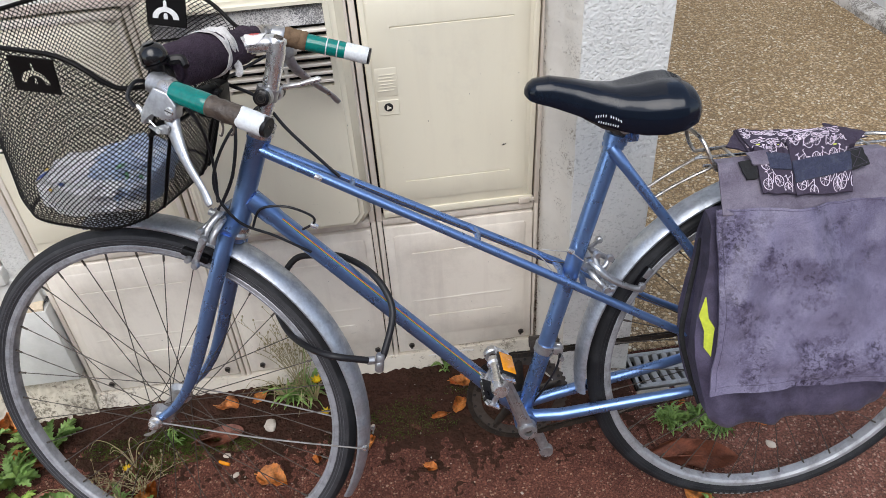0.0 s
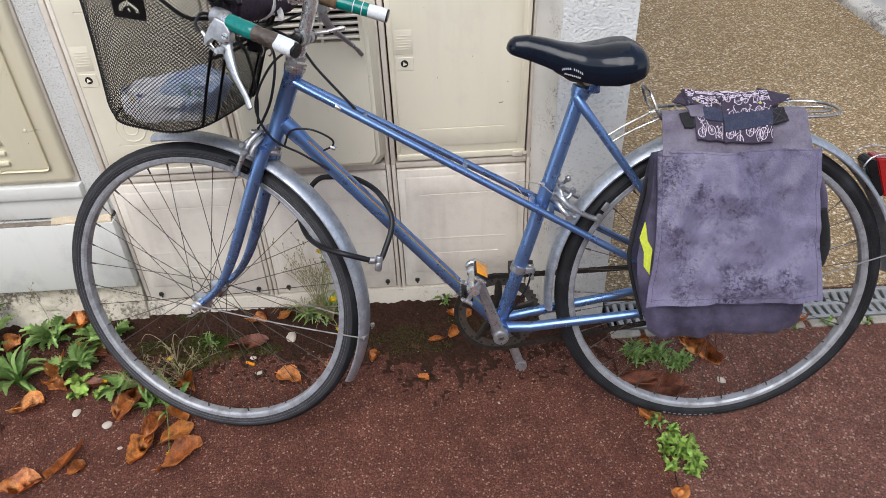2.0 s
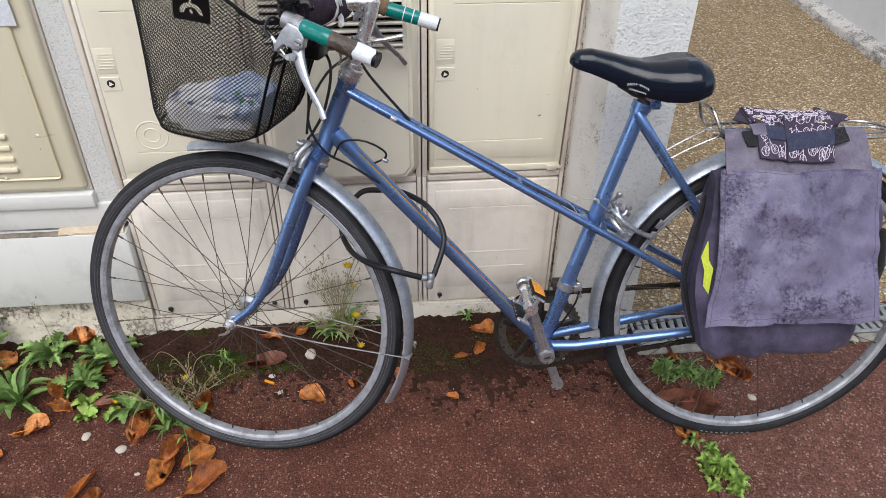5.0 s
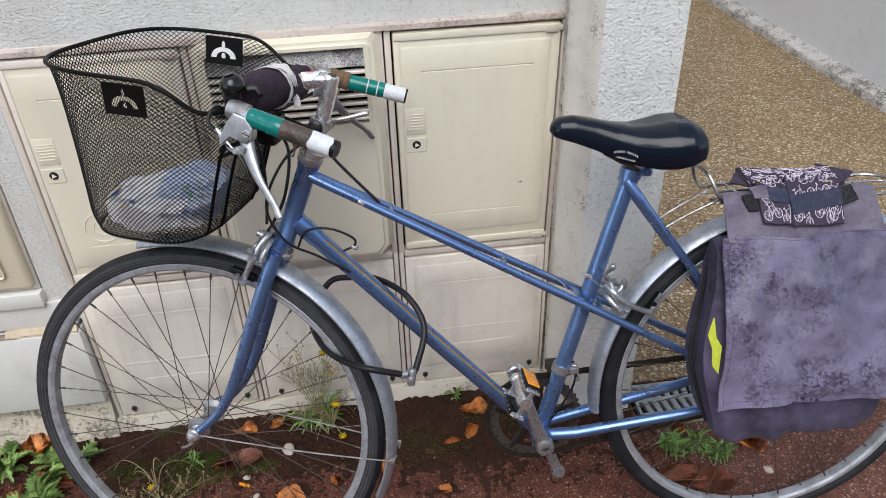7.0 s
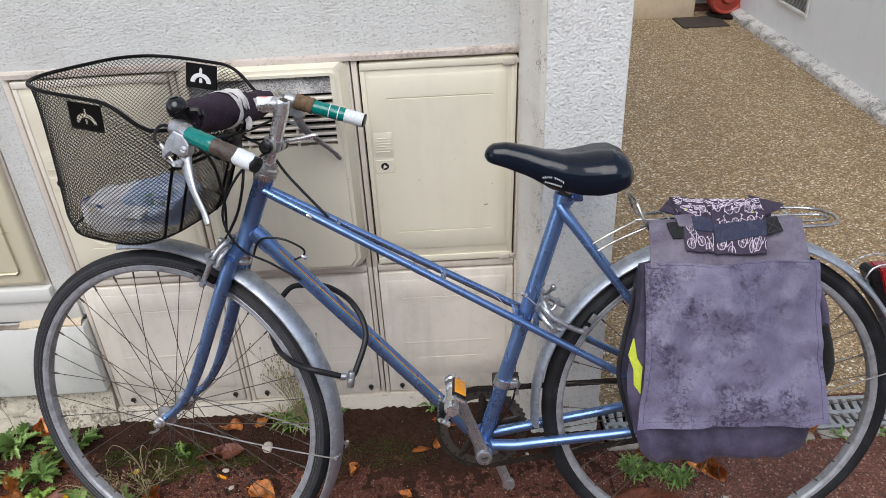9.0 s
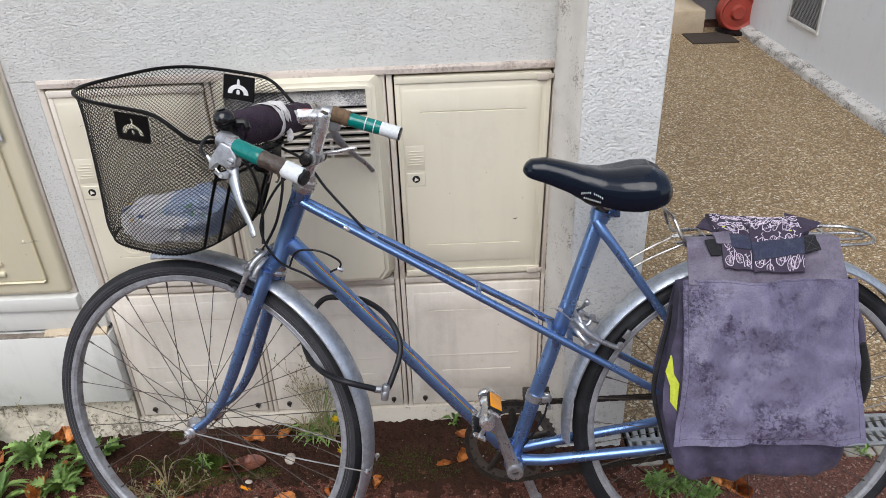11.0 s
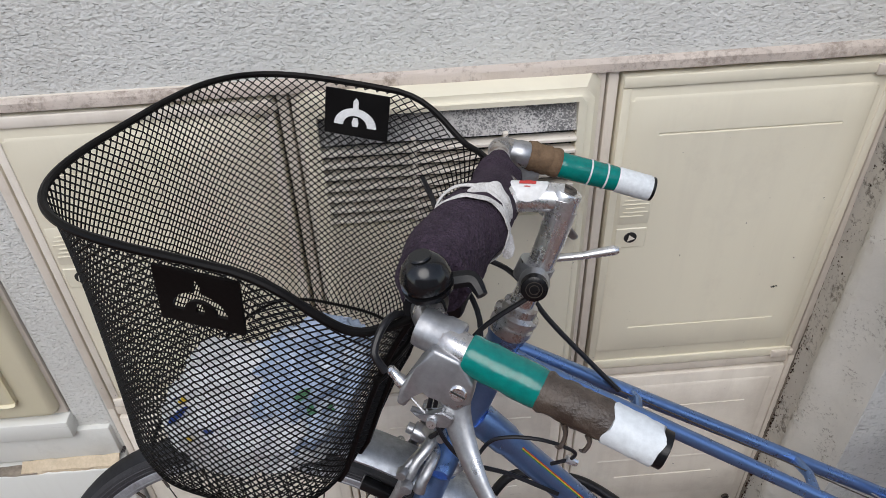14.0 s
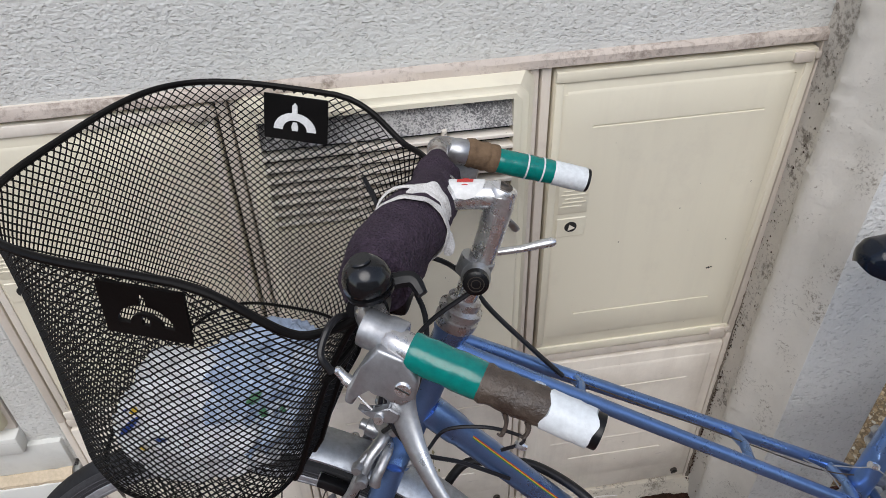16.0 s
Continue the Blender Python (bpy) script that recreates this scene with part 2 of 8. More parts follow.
M_FOOT = crusted("dirty_cement_foot", (0.70, 0.64, 0.54), (0.16, 0.13, 0.10), 130.0, 13.0, (0.60, 0.82))
M_DARK = surface("dark_gap", (0.015, 0.014, 0.013), (0.03, 0.028, 0.025), 0.9)
M_RED_ASPHALT = aggregate("red_brown_asphalt", (0.098, 0.037, 0.026), [(0.170, 0.065, 0.045), (0.224, 0.087, 0.059), (0.143, 0.055, 0.038), (0.272, 0.110, 0.074), (0.190, 0.073, 0.049), (0.160, 0.061, 0.042), (0.252, 0.098, 0.066), (0.177, 0.067, 0.046), (0.204, 0.078, 0.053), (0.430, 0.270, 0.190), (0.152, 0.059, 0.040), (0.238, 0.099, 0.069), (0.197, 0.075, 0.051), (0.170, 0.065, 0.045), (0.326, 0.152, 0.106), (0.211, 0.082, 0.057)], 215.0, 0.60, 0.0038, (0.48, 0.45, 0.46), 0.85, 2.1)
M_WORN_ASPHALT = aggregate("worn_red_asphalt", (0.113, 0.056, 0.042), [(0.223, 0.097, 0.073), (0.275, 0.123, 0.091), (0.196, 0.085, 0.063), (0.328, 0.158, 0.117), (0.249, 0.108, 0.078), (0.216, 0.094, 0.070), (0.468, 0.310, 0.239), (0.236, 0.102, 0.075), (0.302, 0.138, 0.103), (0.262, 0.114, 0.086)], 190.0, 0.60, 0.004, (0.55, 0.50, 0.48), 0.88, 2.2)
M_DIRT = surface("brown_black_grime", (0.30, 0.255, 0.205), (0.055, 0.044, 0.035), 0.95, wear_scale=13, wear_at=(0.36, 0.62), grain=110, grain_mix=0.4, bump_scale=140, bump_by=0.6, bump_depth=0.003, spec=0.2)
M_DRIVE = aggregate("washed_gravel_concrete", (0.237, 0.172, 0.102), [(0.539, 0.400, 0.242), (0.428, 0.307, 0.172), (0.688, 0.558, 0.381), (0.353, 0.246, 0.135), (0.493, 0.358, 0.209), (0.800, 0.744, 0.614), (0.400, 0.279, 0.153), (0.558, 0.409, 0.242), (0.307, 0.214, 0.121), (0.632, 0.502, 0.335)], 100.0, 0.56, 0.005, (0.72, 0.68, 0.62), 0.8, 2.1)
M_STONE_EDGE = surface("grey_edge_stone", (0.36, 0.33, 0.28), (0.16, 0.15, 0.12), 0.9, wear_scale=30, bump_scale=70, bump_by=0.8, bump_depth=0.006)
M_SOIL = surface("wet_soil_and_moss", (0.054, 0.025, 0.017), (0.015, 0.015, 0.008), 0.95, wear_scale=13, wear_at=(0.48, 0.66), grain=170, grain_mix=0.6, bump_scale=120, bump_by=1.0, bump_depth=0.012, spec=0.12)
M_KERB = crusted("white_cement_kerb", (0.60, 0.58, 0.55), (0.16, 0.145, 0.125), 90.0, 9.0, (0.46, 0.68))
M_GRATE = surface("galvanised_grate", (0.42, 0.43, 0.43), (0.24, 0.22, 0.19), 0.5, 0.75, wear_scale=22)
M_BLUE_WALL = panel_paint("pale_blue_white_wall", (0.82, 0.845, 0.87), (0.64, 0.66, 0.68), 0.3, 0.55, (0.25, 0.25, 0.25))
M_SILL = surface("beige_stone", (0.56, 0.46, 0.33), (0.40, 0.31, 0.20), 0.8, wear_scale=6)
M_MAT = surface("brown_coir", (0.045, 0.032, 0.025), (0.08, 0.065, 0.05), 1.0, grain=300, grain_mix=0.5, bump_scale=300, bump_by=0.8)
M_RED = surface("red_enamel", (0.38, 0.050, 0.032), (0.24, 0.07, 0.05), 0.5, wear_scale=18)
M_TRIM_WHITE = surface("white_metal", (0.72, 0.72, 0.70), (0.50, 0.48, 0.44), 0.5, wear_scale=25)

M_BLUE = surface("blue_metallic_paint", (0.160, 0.275, 0.54), (0.120, 0.212, 0.43), 0.32, 0.84, wear_scale=20, grain=700, grain_mix=0.12, bump_scale=300, bump_by=0.03, coat=0.42)
def chipped(m, amount=0.70):
    """Adds small dark chips and scratches to a painted tube."""
    nt = m.node_tree
    bsdf = nt.nodes["Principled BSDF"]
    old = bsdf.inputs["Base Color"].links[0].from_socket
    chips = grey_ramp(nt, noise_tex(nt, coords(nt, (38.0, 90.0, 90.0)), 1.0, 5.0, 0.7), amount, amount + 0.02)
    nt.links.new(mix(nt, chips, old, (0.06, 0.058, 0.06)), bsdf.inputs["Base Color"])
    return m


chipped(M_BLUE, 0.72)
M_BLUE.node_tree.nodes["Principled BSDF"].inputs["Coat Roughness"].default_value = 0.22
M_CHROME = surface("pitted_chrome", (0.80, 0.80, 0.81), (0.52, 0.51, 0.49), 0.27, 0.9, wear_scale=60, wear_at=(0.5, 0.72), bump_scale=300, bump_by=0.06)
M_CARRIER = surface("dull_carrier_chrome", (0.46, 0.445, 0.42), (0.20, 0.155, 0.11), 0.30, 0.9, wear_scale=50, wear_at=(0.44, 0.66), bump_scale=300, bump_by=0.08)
M_STAY = surface("weathered_wire_steel", (0.30, 0.295, 0.285), (0.16, 0.145, 0.125), 0.55, 0.55, wear_scale=45, wear_at=(0.40, 0.70))
M_RUST = surface("rusty_chrome", (0.54, 0.53, 0.53), (0.20, 0.12, 0.075), 0.30, 0.88, wear_scale=55, wear_at=(0.54, 0.70), bump_scale=300, bump_by=0.12)
M_ALLOY = surface("dull_alloy", (0.46, 0.47, 0.49), (0.28, 0.28, 0.29), 0.38, 0.85, wear_scale=42, wear_at=(0.42, 0.68), bump_scale=240, bump_by=0.10, rough_spread=0.18)
M_MOSS = surface("dark_moss", (0.105, 0.175, 0.030), (0.045, 0.070, 0.015), 0.95, wear_scale=40, spec=0.1)
M_FENDER = surface("brushed_mudguard_alloy", (0.49, 0.525, 0.575), (0.33, 0.35, 0.39), 0.50, 0.85, wear_scale=36, wear_at=(0.42, 0.66), bump_scale=200, bump_by=0.08, rough_spread=0.2)
M_RIM = surface("dirty_alloy_rim", (0.40, 0.41, 0.44), (0.20, 0.195, 0.195), 0.58, 0.60, wear_scale=30, wear_at=(0.45, 0.72), grain_mix=0.15)
M_SIDEWALL = surface("grey_tyre_sidewall", (0.040, 0.040, 0.044), (0.020, 0.020, 0.023), 0.65, 0.0, wear_scale=22, wear_at=(0.42, 0.70), grain=300, grain_mix=0.3, bump_scale=260, bump_by=0.12, spec=0.3)
M_SIDE_LINE = surface("pale_tyre_line", (0.11, 0.11, 0.12), (0.05, 0.05, 0.055), 0.65, wear_scale=40, spec=0.3)
M_STEEL = surface("oxidised_spoke_steel", (0.085, 0.072, 0.062), (0.05, 0.038, 0.030), 0.5, 0.5, wear_scale=60, spec=0.3)
M_CHAIN = surface("oily_chain", (0.030, 0.026, 0.022), (0.085, 0.060, 0.042), 0.55, 0.6, wear_scale=90)
M_TYRE = surface("worn_black_rubber", (0.012, 0.0125, 0.0145), (0.040, 0.042, 0.048), 0.65, 0.0, wear_scale=24, wear_at=(0.46, 0.74), grain=400, bump_scale=260, bump_by=0.1, spec=0.25)
M_RUBBER = surface("black_rubber", (0.006, 0.006, 0.007), (0.010, 0.010, 0.011), 0.34, 0.0, wear_scale=40, spec=0.28)
M_BELL = surface("black_bell_plastic", (0.006, 0.006, 0.007), (0.012, 0.012, 0.013), 0.16, wear_scale=50, bump_scale=200, bump_by=0.05, spec=0.5)
M_CABLE = surface("black_cable_sheath", (0.009, 0.009, 0.011), (0.018, 0.018, 0.021), 0.42, spec=0.35)
# black vinyl with blue in its colour standing in for reflected sky
M_SADDLE = surface("sky_tinted_saddle_vinyl", (0.004, 0.007, 0.014), (0.006, 0.010, 0.019), 0.15, wear_scale=12, grain=500, bump_scale=420, bump_by=0.05, rough_spread=0.10, spec=0.34)
M_GREEN = surface("green_tape", (0.0, 0.175, 0.15), (0.0, 0.10, 0.088), 0.17, wear_scale=55, bump_scale=70, bump_by=0.25, bump_depth=0.002, rough_spread=0.08)
M_BROWN = surface("sticky_brown_tape", (0.045, 0.032, 0.025), (0.110, 0.084, 0.064), 0.42, wear_scale=48, wear_at=(0.42, 0.66), bump_scale=150, bump_by=0.8, bump_depth=0.003)
M_RAG = surface("brown_rag", (0.16, 0.10, 0.055), (0.07, 0.045, 0.03), 0.9, wear_scale=60, bump_scale=160, bump_by=0.7, bump_depth=0.002)
M_WHITE_TAPE = surface("white_tape", (0.66, 0.69, 0.71), (0.46, 0.47, 0.48), 0.5, wear_scale=50, wear_at=(0.55, 0.75), bump_scale=90, bump_by=0.2)
M_SOCK = fabric("dark_plum_knit", (0.045, 0.030, 0.046), (0.020, 0.013, 0.022), 430.0, 20.0, rough=0.95, depth=0.0022, sheen=0.0, knit=0.8)
M_TIE = fabric("white_cotton_strip", (0.66, 0.64, 0.62), (0.42, 0.40, 0.38), 900.0, 40.0, rough=0.9)
M_BAG = fabric("faded_purple_bag_cloth", (0.156, 0.140, 0.212), (0.048, 0.038, 0.074), 1100.0, 5.5, (0.50, 0.72), 0.6, 0.40, 0.0005, (0.020, 0.014, 0.028))
M_BAG_TOP = fabric("grey_purple_bag_cloth", (0.165, 0.145, 0.185), (0.070, 0.055, 0.085), 1100.0, 14.0, (0.42, 0.64), 0.8, 0.6, 0.0005)
# same purple cloth, darkened in colour for the shade below the flap
M_BAG_SHADED = fabric("shaded_purple_bag_cloth", (0.086, 0.073, 0.122), (0.020, 0.016, 0.030), 1100.0, 9.0, (0.42, 0.64), 0.8, 0.65, 0.0005)
M_PRINT_CLOTH = fabric("plum_print_cloth", (0.042, 0.031, 0.052), (0.060, 0.048, 0.072), 1100.0, 20.0)
M_VELCRO = fabric("navy_velcro", (0.036, 0.040, 0.070), (0.060, 0.064, 0.09), 700.0, 90.0, rough=1.0, depth=0.002)
M_STRAP = fabric("black_webbing", (0.012, 0.012, 0.013), (0.025, 0.025, 0.027), 500.0, 30.0)
M_WEBBING = fabric("purple_strap", (0.060, 0.048, 0.070), (0.04, 0.03, 0.05), 700.0, 30.0)
M_PRINT = surface("pinkish_white_print", (0.76, 0.66, 0.76), (0.58, 0.49, 0.60), 0.8)
M_YELLOW = surface("reflective_yellow", (0.62, 0.70, 0.06), (0.50, 0.56, 0.08), 0.4)
M_AMBER = surface("amber_reflector", (0.80, 0.30, 0.008), (0.65, 0.22, 0.0), 0.18, wear_scale=60, coat=0.5)
M_RED_LENS = surface("red_lens", (0.30, 0.012, 0.014), (0.20, 0.01, 0.012), 0.2, coat=0.5)
M_BLACK_WIRE = surface("black_coated_wire", (0.0045, 0.004, 0.004), (0.009, 0.0075, 0.007), 0.45, spec=0.13)
M_WHITE_PRINT = surface("off_white_print", (0.74, 0.74, 0.73), (0.55, 0.55, 0.54), 0.6, wear_scale=50)
M_PAPER = surface("white_sticker", (0.68, 0.70, 0.74), (0.58, 0.60, 0.64), 0.5, wear_scale=50)
M_SIGN_RED = surface("sign_red", (0.55, 0.035, 0.03), (0.45, 0.04, 0.03), 0.45)
M_SIGN_BLUE = surface("sign_blue", (0.02, 0.075, 0.36), (0.02, 0.06, 0.28), 0.45)
M_INK = surface("dark_ink", (0.05, 0.055, 0.07), (0.03, 0.03, 0.04), 0.6)
M_POUCH_BLUE = surface("blue_plastic_film", (0.44, 0.54, 0.72), (0.90, 0.93, 0.96), 0.25, wear_scale=15, wear_at=(0.50, 0.58), bump_scale=45, bump_by=0.5, bump_depth=0.006, coat=0.3)
M_POUCH_WHITE = surface("white_plastic_film", (0.92, 0.925, 0.94), (0.66, 0.72, 0.82), 0.28, wear_scale=20, wear_at=(0.60, 0.70), bump_scale=45, bump_by=0.5, bump_depth=0.006, coat=0.3)
M_LEAF_BROWN = leaf_paint("autumn_leaf", (0.84, 0.33, 0.075), (0.66, 0.20, 0.045), (0.15, 0.040, 0.016), 0.9, 0.25, 0.9, 620.0, 0.45)
M_LEAF_RED = leaf_paint("wet_red_brown_leaf", (0.27, 0.080, 0.036), (0.21, 0.062, 0.032), (0.08, 0.026, 0.015), 0.7, 0.2, 0.8, 620.0, 0.2)
M_LEAF_GREEN = leaf_paint("weed_leaf", (0.20, 0.345, 0.085), (0.33, 0.48, 0.135), (0.10, 0.19, 0.055), 0.5, 0.25, 0.8, 0.0, 0.3)
M_LEAF_BRIGHT = leaf_paint("bright_weed_leaf", (0.30, 0.48, 0.085), (0.46, 0.60, 0.14), (0.15, 0.26, 0.055), 0.4, 0.25, 0.8, 0.0, 0.3)
M_STALK = leaf_paint("dry_stalk", (0.40, 0.34, 0.19), (0.30, 0.26, 0.13), (0.17, 0.13, 0.07))
M_FLOWER = surface("yellow_petals", (0.75, 0.52, 0.01), (0.62, 0.38, 0.0), 0.6)
M_PEBBLE = surface("pale_pebble", (0.50, 0.44, 0.375), (0.34, 0.285, 0.24), 0.8, wear_scale=80)
M_FACADE = surface("unseen_facade_grey", (0.42, 0.41, 0.39), (0.30, 0.29, 0.28), 0.9, wear_scale=1.2)
M_STRIPE_R = surface("stripe_red", (0.45, 0.03, 0.03), (0.3, 0.03, 0.03), 0.4)
M_STRIPE_Y = surface("stripe_yellow", (0.62, 0.42, 0.03), (0.45, 0.3, 0.03), 0.4)
M_STRIPE_G = surface("stripe_green", (0.03, 0.20, 0.06), (0.03, 0.14, 0.05), 0.4)
M_INK_BLUE = surface("blue_ink", (0.03, 0.08, 0.36), (0.06, 0.14, 0.42), 0.4)
M_INK_GREEN = surface("green_ink", (0.16, 0.42, 0.22), (0.30, 0.55, 0.36), 0.4)
M_INK_YELLOW = surface("yellow_ink", (0.85, 0.62, 0.05), (0.80, 0.55, 0.08), 0.4)

# ---- mesh helpers ----
V = Vector


def part(name, bm, material, parent=None, label="", smooth=True, angle=35.0):
    """Links a bmesh as one mesh object, under a thing or a part."""
    me = bpy.data.meshes.new(name)
    bmesh.ops.recalc_face_normals(bm, faces=bm.faces)
    bm.to_mesh(me)
    bm.free()
    me.materials.append(material)
    if smooth:
        for p in me.polygons:
            p.use_smooth = True
        me.set_sharp_from_angle(angle=radians(angle))
    ob = new(name, me)
    if parent:
        ob.parent = parent
    if label:
        tagged(ob, label)
    return ob


def raw_part(name, verts, faces, material, parent=None, smooth=False):
    me = bpy.data.meshes.new(name)
    me.from_pydata(verts, [], faces)
    me.materials.append(material)
    for p in me.polygons:
        p.use_smooth = smooth
    ob = new(name, me)
    if parent:
        ob.parent = parent
    return ob


def empty(name, m=None):
    ob = new(name)
    ob.empty_display_size = 0.05
    if m is not None:
        ob.matrix_basis = m
    return ob


def box(bm, lo, hi, bev=0.0, m=None, seg=2):
    lo, hi = V(lo), V(hi)
    r = bmesh.ops.create_cube(bm, size=1.0)
    vs = r["verts"]
    for v in vs:
        v.co = V([lo[i] + (v.co[i] + 0.5) * (hi[i] - lo[i]) for i in range(3)])
    if bev:
        es = list({e for v in vs for e in v.link_edges})
        out = bmesh.ops.bevel(bm, geom=es, offset=bev, segments=seg, affect="EDGES", profile=0.5)
        vs = list({v for f in out["faces"] for v in f.verts} | {v for v in vs if v.is_valid})
    if m is not None:
        bmesh.ops.transform(bm, matrix=m, verts=[v for v in vs if v.is_valid])
    return bm


def spline(pts, n=8, closed=False):
    """A smooth curve through points."""
    p = [V(q) for q in pts]
    k = len(p)
    out = []
    for i in range(k if closed else k - 1):
        a = p[(i - 1) % k] if closed or i else p[0] * 2 - p[1]
        b, c = p[i], p[(i + 1) % k]
        d = p[(i + 2) % k] if closed or i + 2 < k else p[-1] * 2 - p[-2]
        for j in range(n):
            t = j / n
            out.append(0.5 * (2 * b + (c - a) * t + (2 * a - 5 * b + 4 * c - d) * t * t + (3 * b - a - 3 * c + d) * t ** 3))
    if not closed:
        out.append(p[-1])
    return out


def tube(bm, pts, r, n=10, closed=False, flat=1.0, up=None):
    """Sweeps a round or flattened section along points; r is one radius or one for each point."""
    pts = [V(p) for p in pts]
    k = len(pts)
    rs = r if isinstance(r, (list, tuple)) else [r] * k
    if len(rs) != k:
        rs = [rs[min(int(i / (k - 1) * (len(rs) - 1)), len(rs) - 2)] * (1 - (i / (k - 1) * (len(rs) - 1)) % 1 if i < k - 1 else 0) + rs[min(int(i / (k - 1) * (len(rs) - 1)) + 1, len(rs) - 1)] * ((i / (k - 1) * (len(rs) - 1)) % 1 if i < k - 1 else 1) for i in range(k)]
    tang = []
    for i in range(k):
        a = pts[(i - 1) % k] if closed or i else pts[0]
        b = pts[(i + 1) % k] if closed or i < k - 1 else pts[-1]
        tang.append((b - a).normalized())
    ref = V(up) if up else (V((0, 0, 1)) if abs(tang[0].z) < 0.9 else V((0, 1, 0)))
    side = tang[0].cross(ref).normalized()
    rings = []
    for i in range(k):
        if up:
            side = tang[i].cross(V(up)).normalized()
        else:
            side = (side - tang[i] * side.dot(tang[i])).normalized()
        oth = side.cross(tang[i]).normalized()
        rings.append([bm.verts.new(pts[i] + side * (math.cos(2 * math.pi * j / n) * rs[i]) + oth * (math.sin(2 * math.pi * j / n) * rs[i] * flat)) for j in range(n)])
    for i in range(k if closed else k - 1):
        a, b = rings[i], rings[(i + 1) % k]
        for j in range(n):
            bm.faces.new((a[j], a[(j + 1) % n], b[(j + 1) % n], b[j]))
    if not closed:
        bm.faces.new(rings[0])
        bm.faces.new(rings[-1])
    return bm


def lathe(bm, profile, p, axis, n=24, closed=False):
    """Turns (radius, along) pairs round an axis that starts at p."""
    p, axis = V(p), V(axis).normalized()
    side = axis.cross(V((0, 0, 1)) if abs(axis.z) < 0.9 else V((1, 0, 0))).normalized()
    oth = axis.cross(side)
    rings = []
    for r, h in profile:
        rings.append([bm.verts.new(p + axis * h + (side * math.cos(2 * math.pi * j / n) + oth * math.sin(2 * math.pi * j / n)) * max(r, 1e-5)) for j in range(n)])
    k = len(rings)
    for i in range(k if closed else k - 1):
        a, b = rings[i], rings[(i + 1) % k]
        for j in range(n):
            bm.faces.new((a[j], a[(j + 1) % n], b[(j + 1) % n], b[j]))
    if not closed:
        bm.faces.new(rings[0])
        bm.faces.new(rings[-1])
    return bm


def plate(bm, outline, thick, m):
    """Extrudes a flat outline (x, z) by thick along y, placed by m."""
    a = [bm.verts.new(m @ V((x, -thick / 2, z))) for x, z in outline]
    b = [bm.verts.new(m @ V((x, thick / 2, z))) for x, z in outline]
    n = len(a)
    bm.faces.new(a)
    bm.faces.new(list(reversed(b)))
    for i in range(n):
        bm.faces.new((a[i], b[i], b[(i + 1) % n], a[(i + 1) % n]))
    return bm


def sheet(bm, fn, nu, nv, thick, out):
    """A cloth or sheet: fn(s, t) gives places for s, t in 0..1; thick behind it against the direction out."""
    out = V(out)
    a = [[bm.verts.new(V(fn(i / nu, j / nv))) for j in range(nv + 1)] for i in range(nu + 1)]
    b = [[bm.verts.new(a[i][j].co - out * thick) for j in range(nv + 1)] for i in range(nu + 1)]
    for i in range(nu):
        for j in range(nv):
            bm.faces.new((a[i][j], a[i + 1][j], a[i + 1][j + 1], a[i][j + 1]))
            bm.faces.new((b[i][j], b[i][j + 1], b[i + 1][j + 1], b[i + 1][j]))
    for i in range(nu):
        for j in (0, nv):
            bm.faces.new((a[i][j], b[i][j], b[i + 1][j], a[i + 1][j]))
    for j in range(nv):
        for i in (0, nu):
            bm.faces.new((a[i][j], a[i][j + 1], b[i][j + 1], b[i][j]))
    return bm


def writing(name, text, size, m, material, parent, thick=0.0004):
    cu = bpy.data.curves.new(name, "FONT")
    cu.body, cu.size, cu.extrude = text, size, thick
    tmp = new(name + "_text", cu)
    bpy.context.view_layer.update()
    me = bpy.data.meshes.new_from_object(tmp.evaluated_get(bpy.context.evaluated_depsgraph_get()))
    bpy.data.objects.remove(tmp)
    me.materials.append(material)
    ob = new(name, me)
    ob.parent, ob.matrix_basis = parent, m
    return ob


def wob(x, y, z=0.0, s=1.0):
    return noise.noise(V((x * s, y * s, z * s)))


B = bmesh.new

# ---- ground, walls, drive ----
WALL_TOP = 3.2
bm = B()
for lo, hi in (((-30, -40, -0.3), (30, -0.175, 0.0)), ((-30, -0.175, -0.3), (0.52, 0.25, 0.0)), ((0.52, -0.055, -0.3), (30, 40, 0.0)), ((3.3, -0.175, -0.3), (30, -0.055, 0.0))):
    box(bm, lo, hi)
ground = part("ground", bm, M_RED_ASPHALT, smooth=False)
tagged(ground, "damp red-brown asphalt pavement speckled with pale grit", "pavement", kind="structure")

# a paler worn patch of asphalt, laid up to a crack where weeds grow
CRACK = spline([(0.530, -0.206, 0), (0.575, -0.270, 0), (0.590, -0.340, 0), (0.560, -0.430, 0), (0.555, -0.500, 0), (0.578, -0.570, 0), (0.562, -0.650, 0), (0.580, -0.710, 0), (0.610, -0.800, 0), (0.600, -0.95, 0), (0.66, -1.2, 0), (0.70, -2.0, 0), (0.8, -4.0, 0)], 12)
bm = B()
edge = [(q.x + 0.004 * wob(q.x, q.y, 0, 60) + 0.003 * wob(q.x, q.y, 4, 140), q.y) for q in CRACK]
outline = edge + [(6.0, -4.0), (6.0, -0.206)]
top = [bm.verts.new((x, y, 0.003)) for x, y in outline]
low = [bm.verts.new((x, y, -0.02)) for x, y in outline]
bm.faces.new(top)
for i in range(len(outline)):
    k = (i + 1) % len(outline)
    bm.faces.new((top[i], low[i], low[k], top[k]))
tagged(part("pavement_patch", bm, M_WORN_ASPHALT, smooth=False), "paler worn red asphalt beyond a crack", "pavement", kind="structure")
verts, faces = [], []
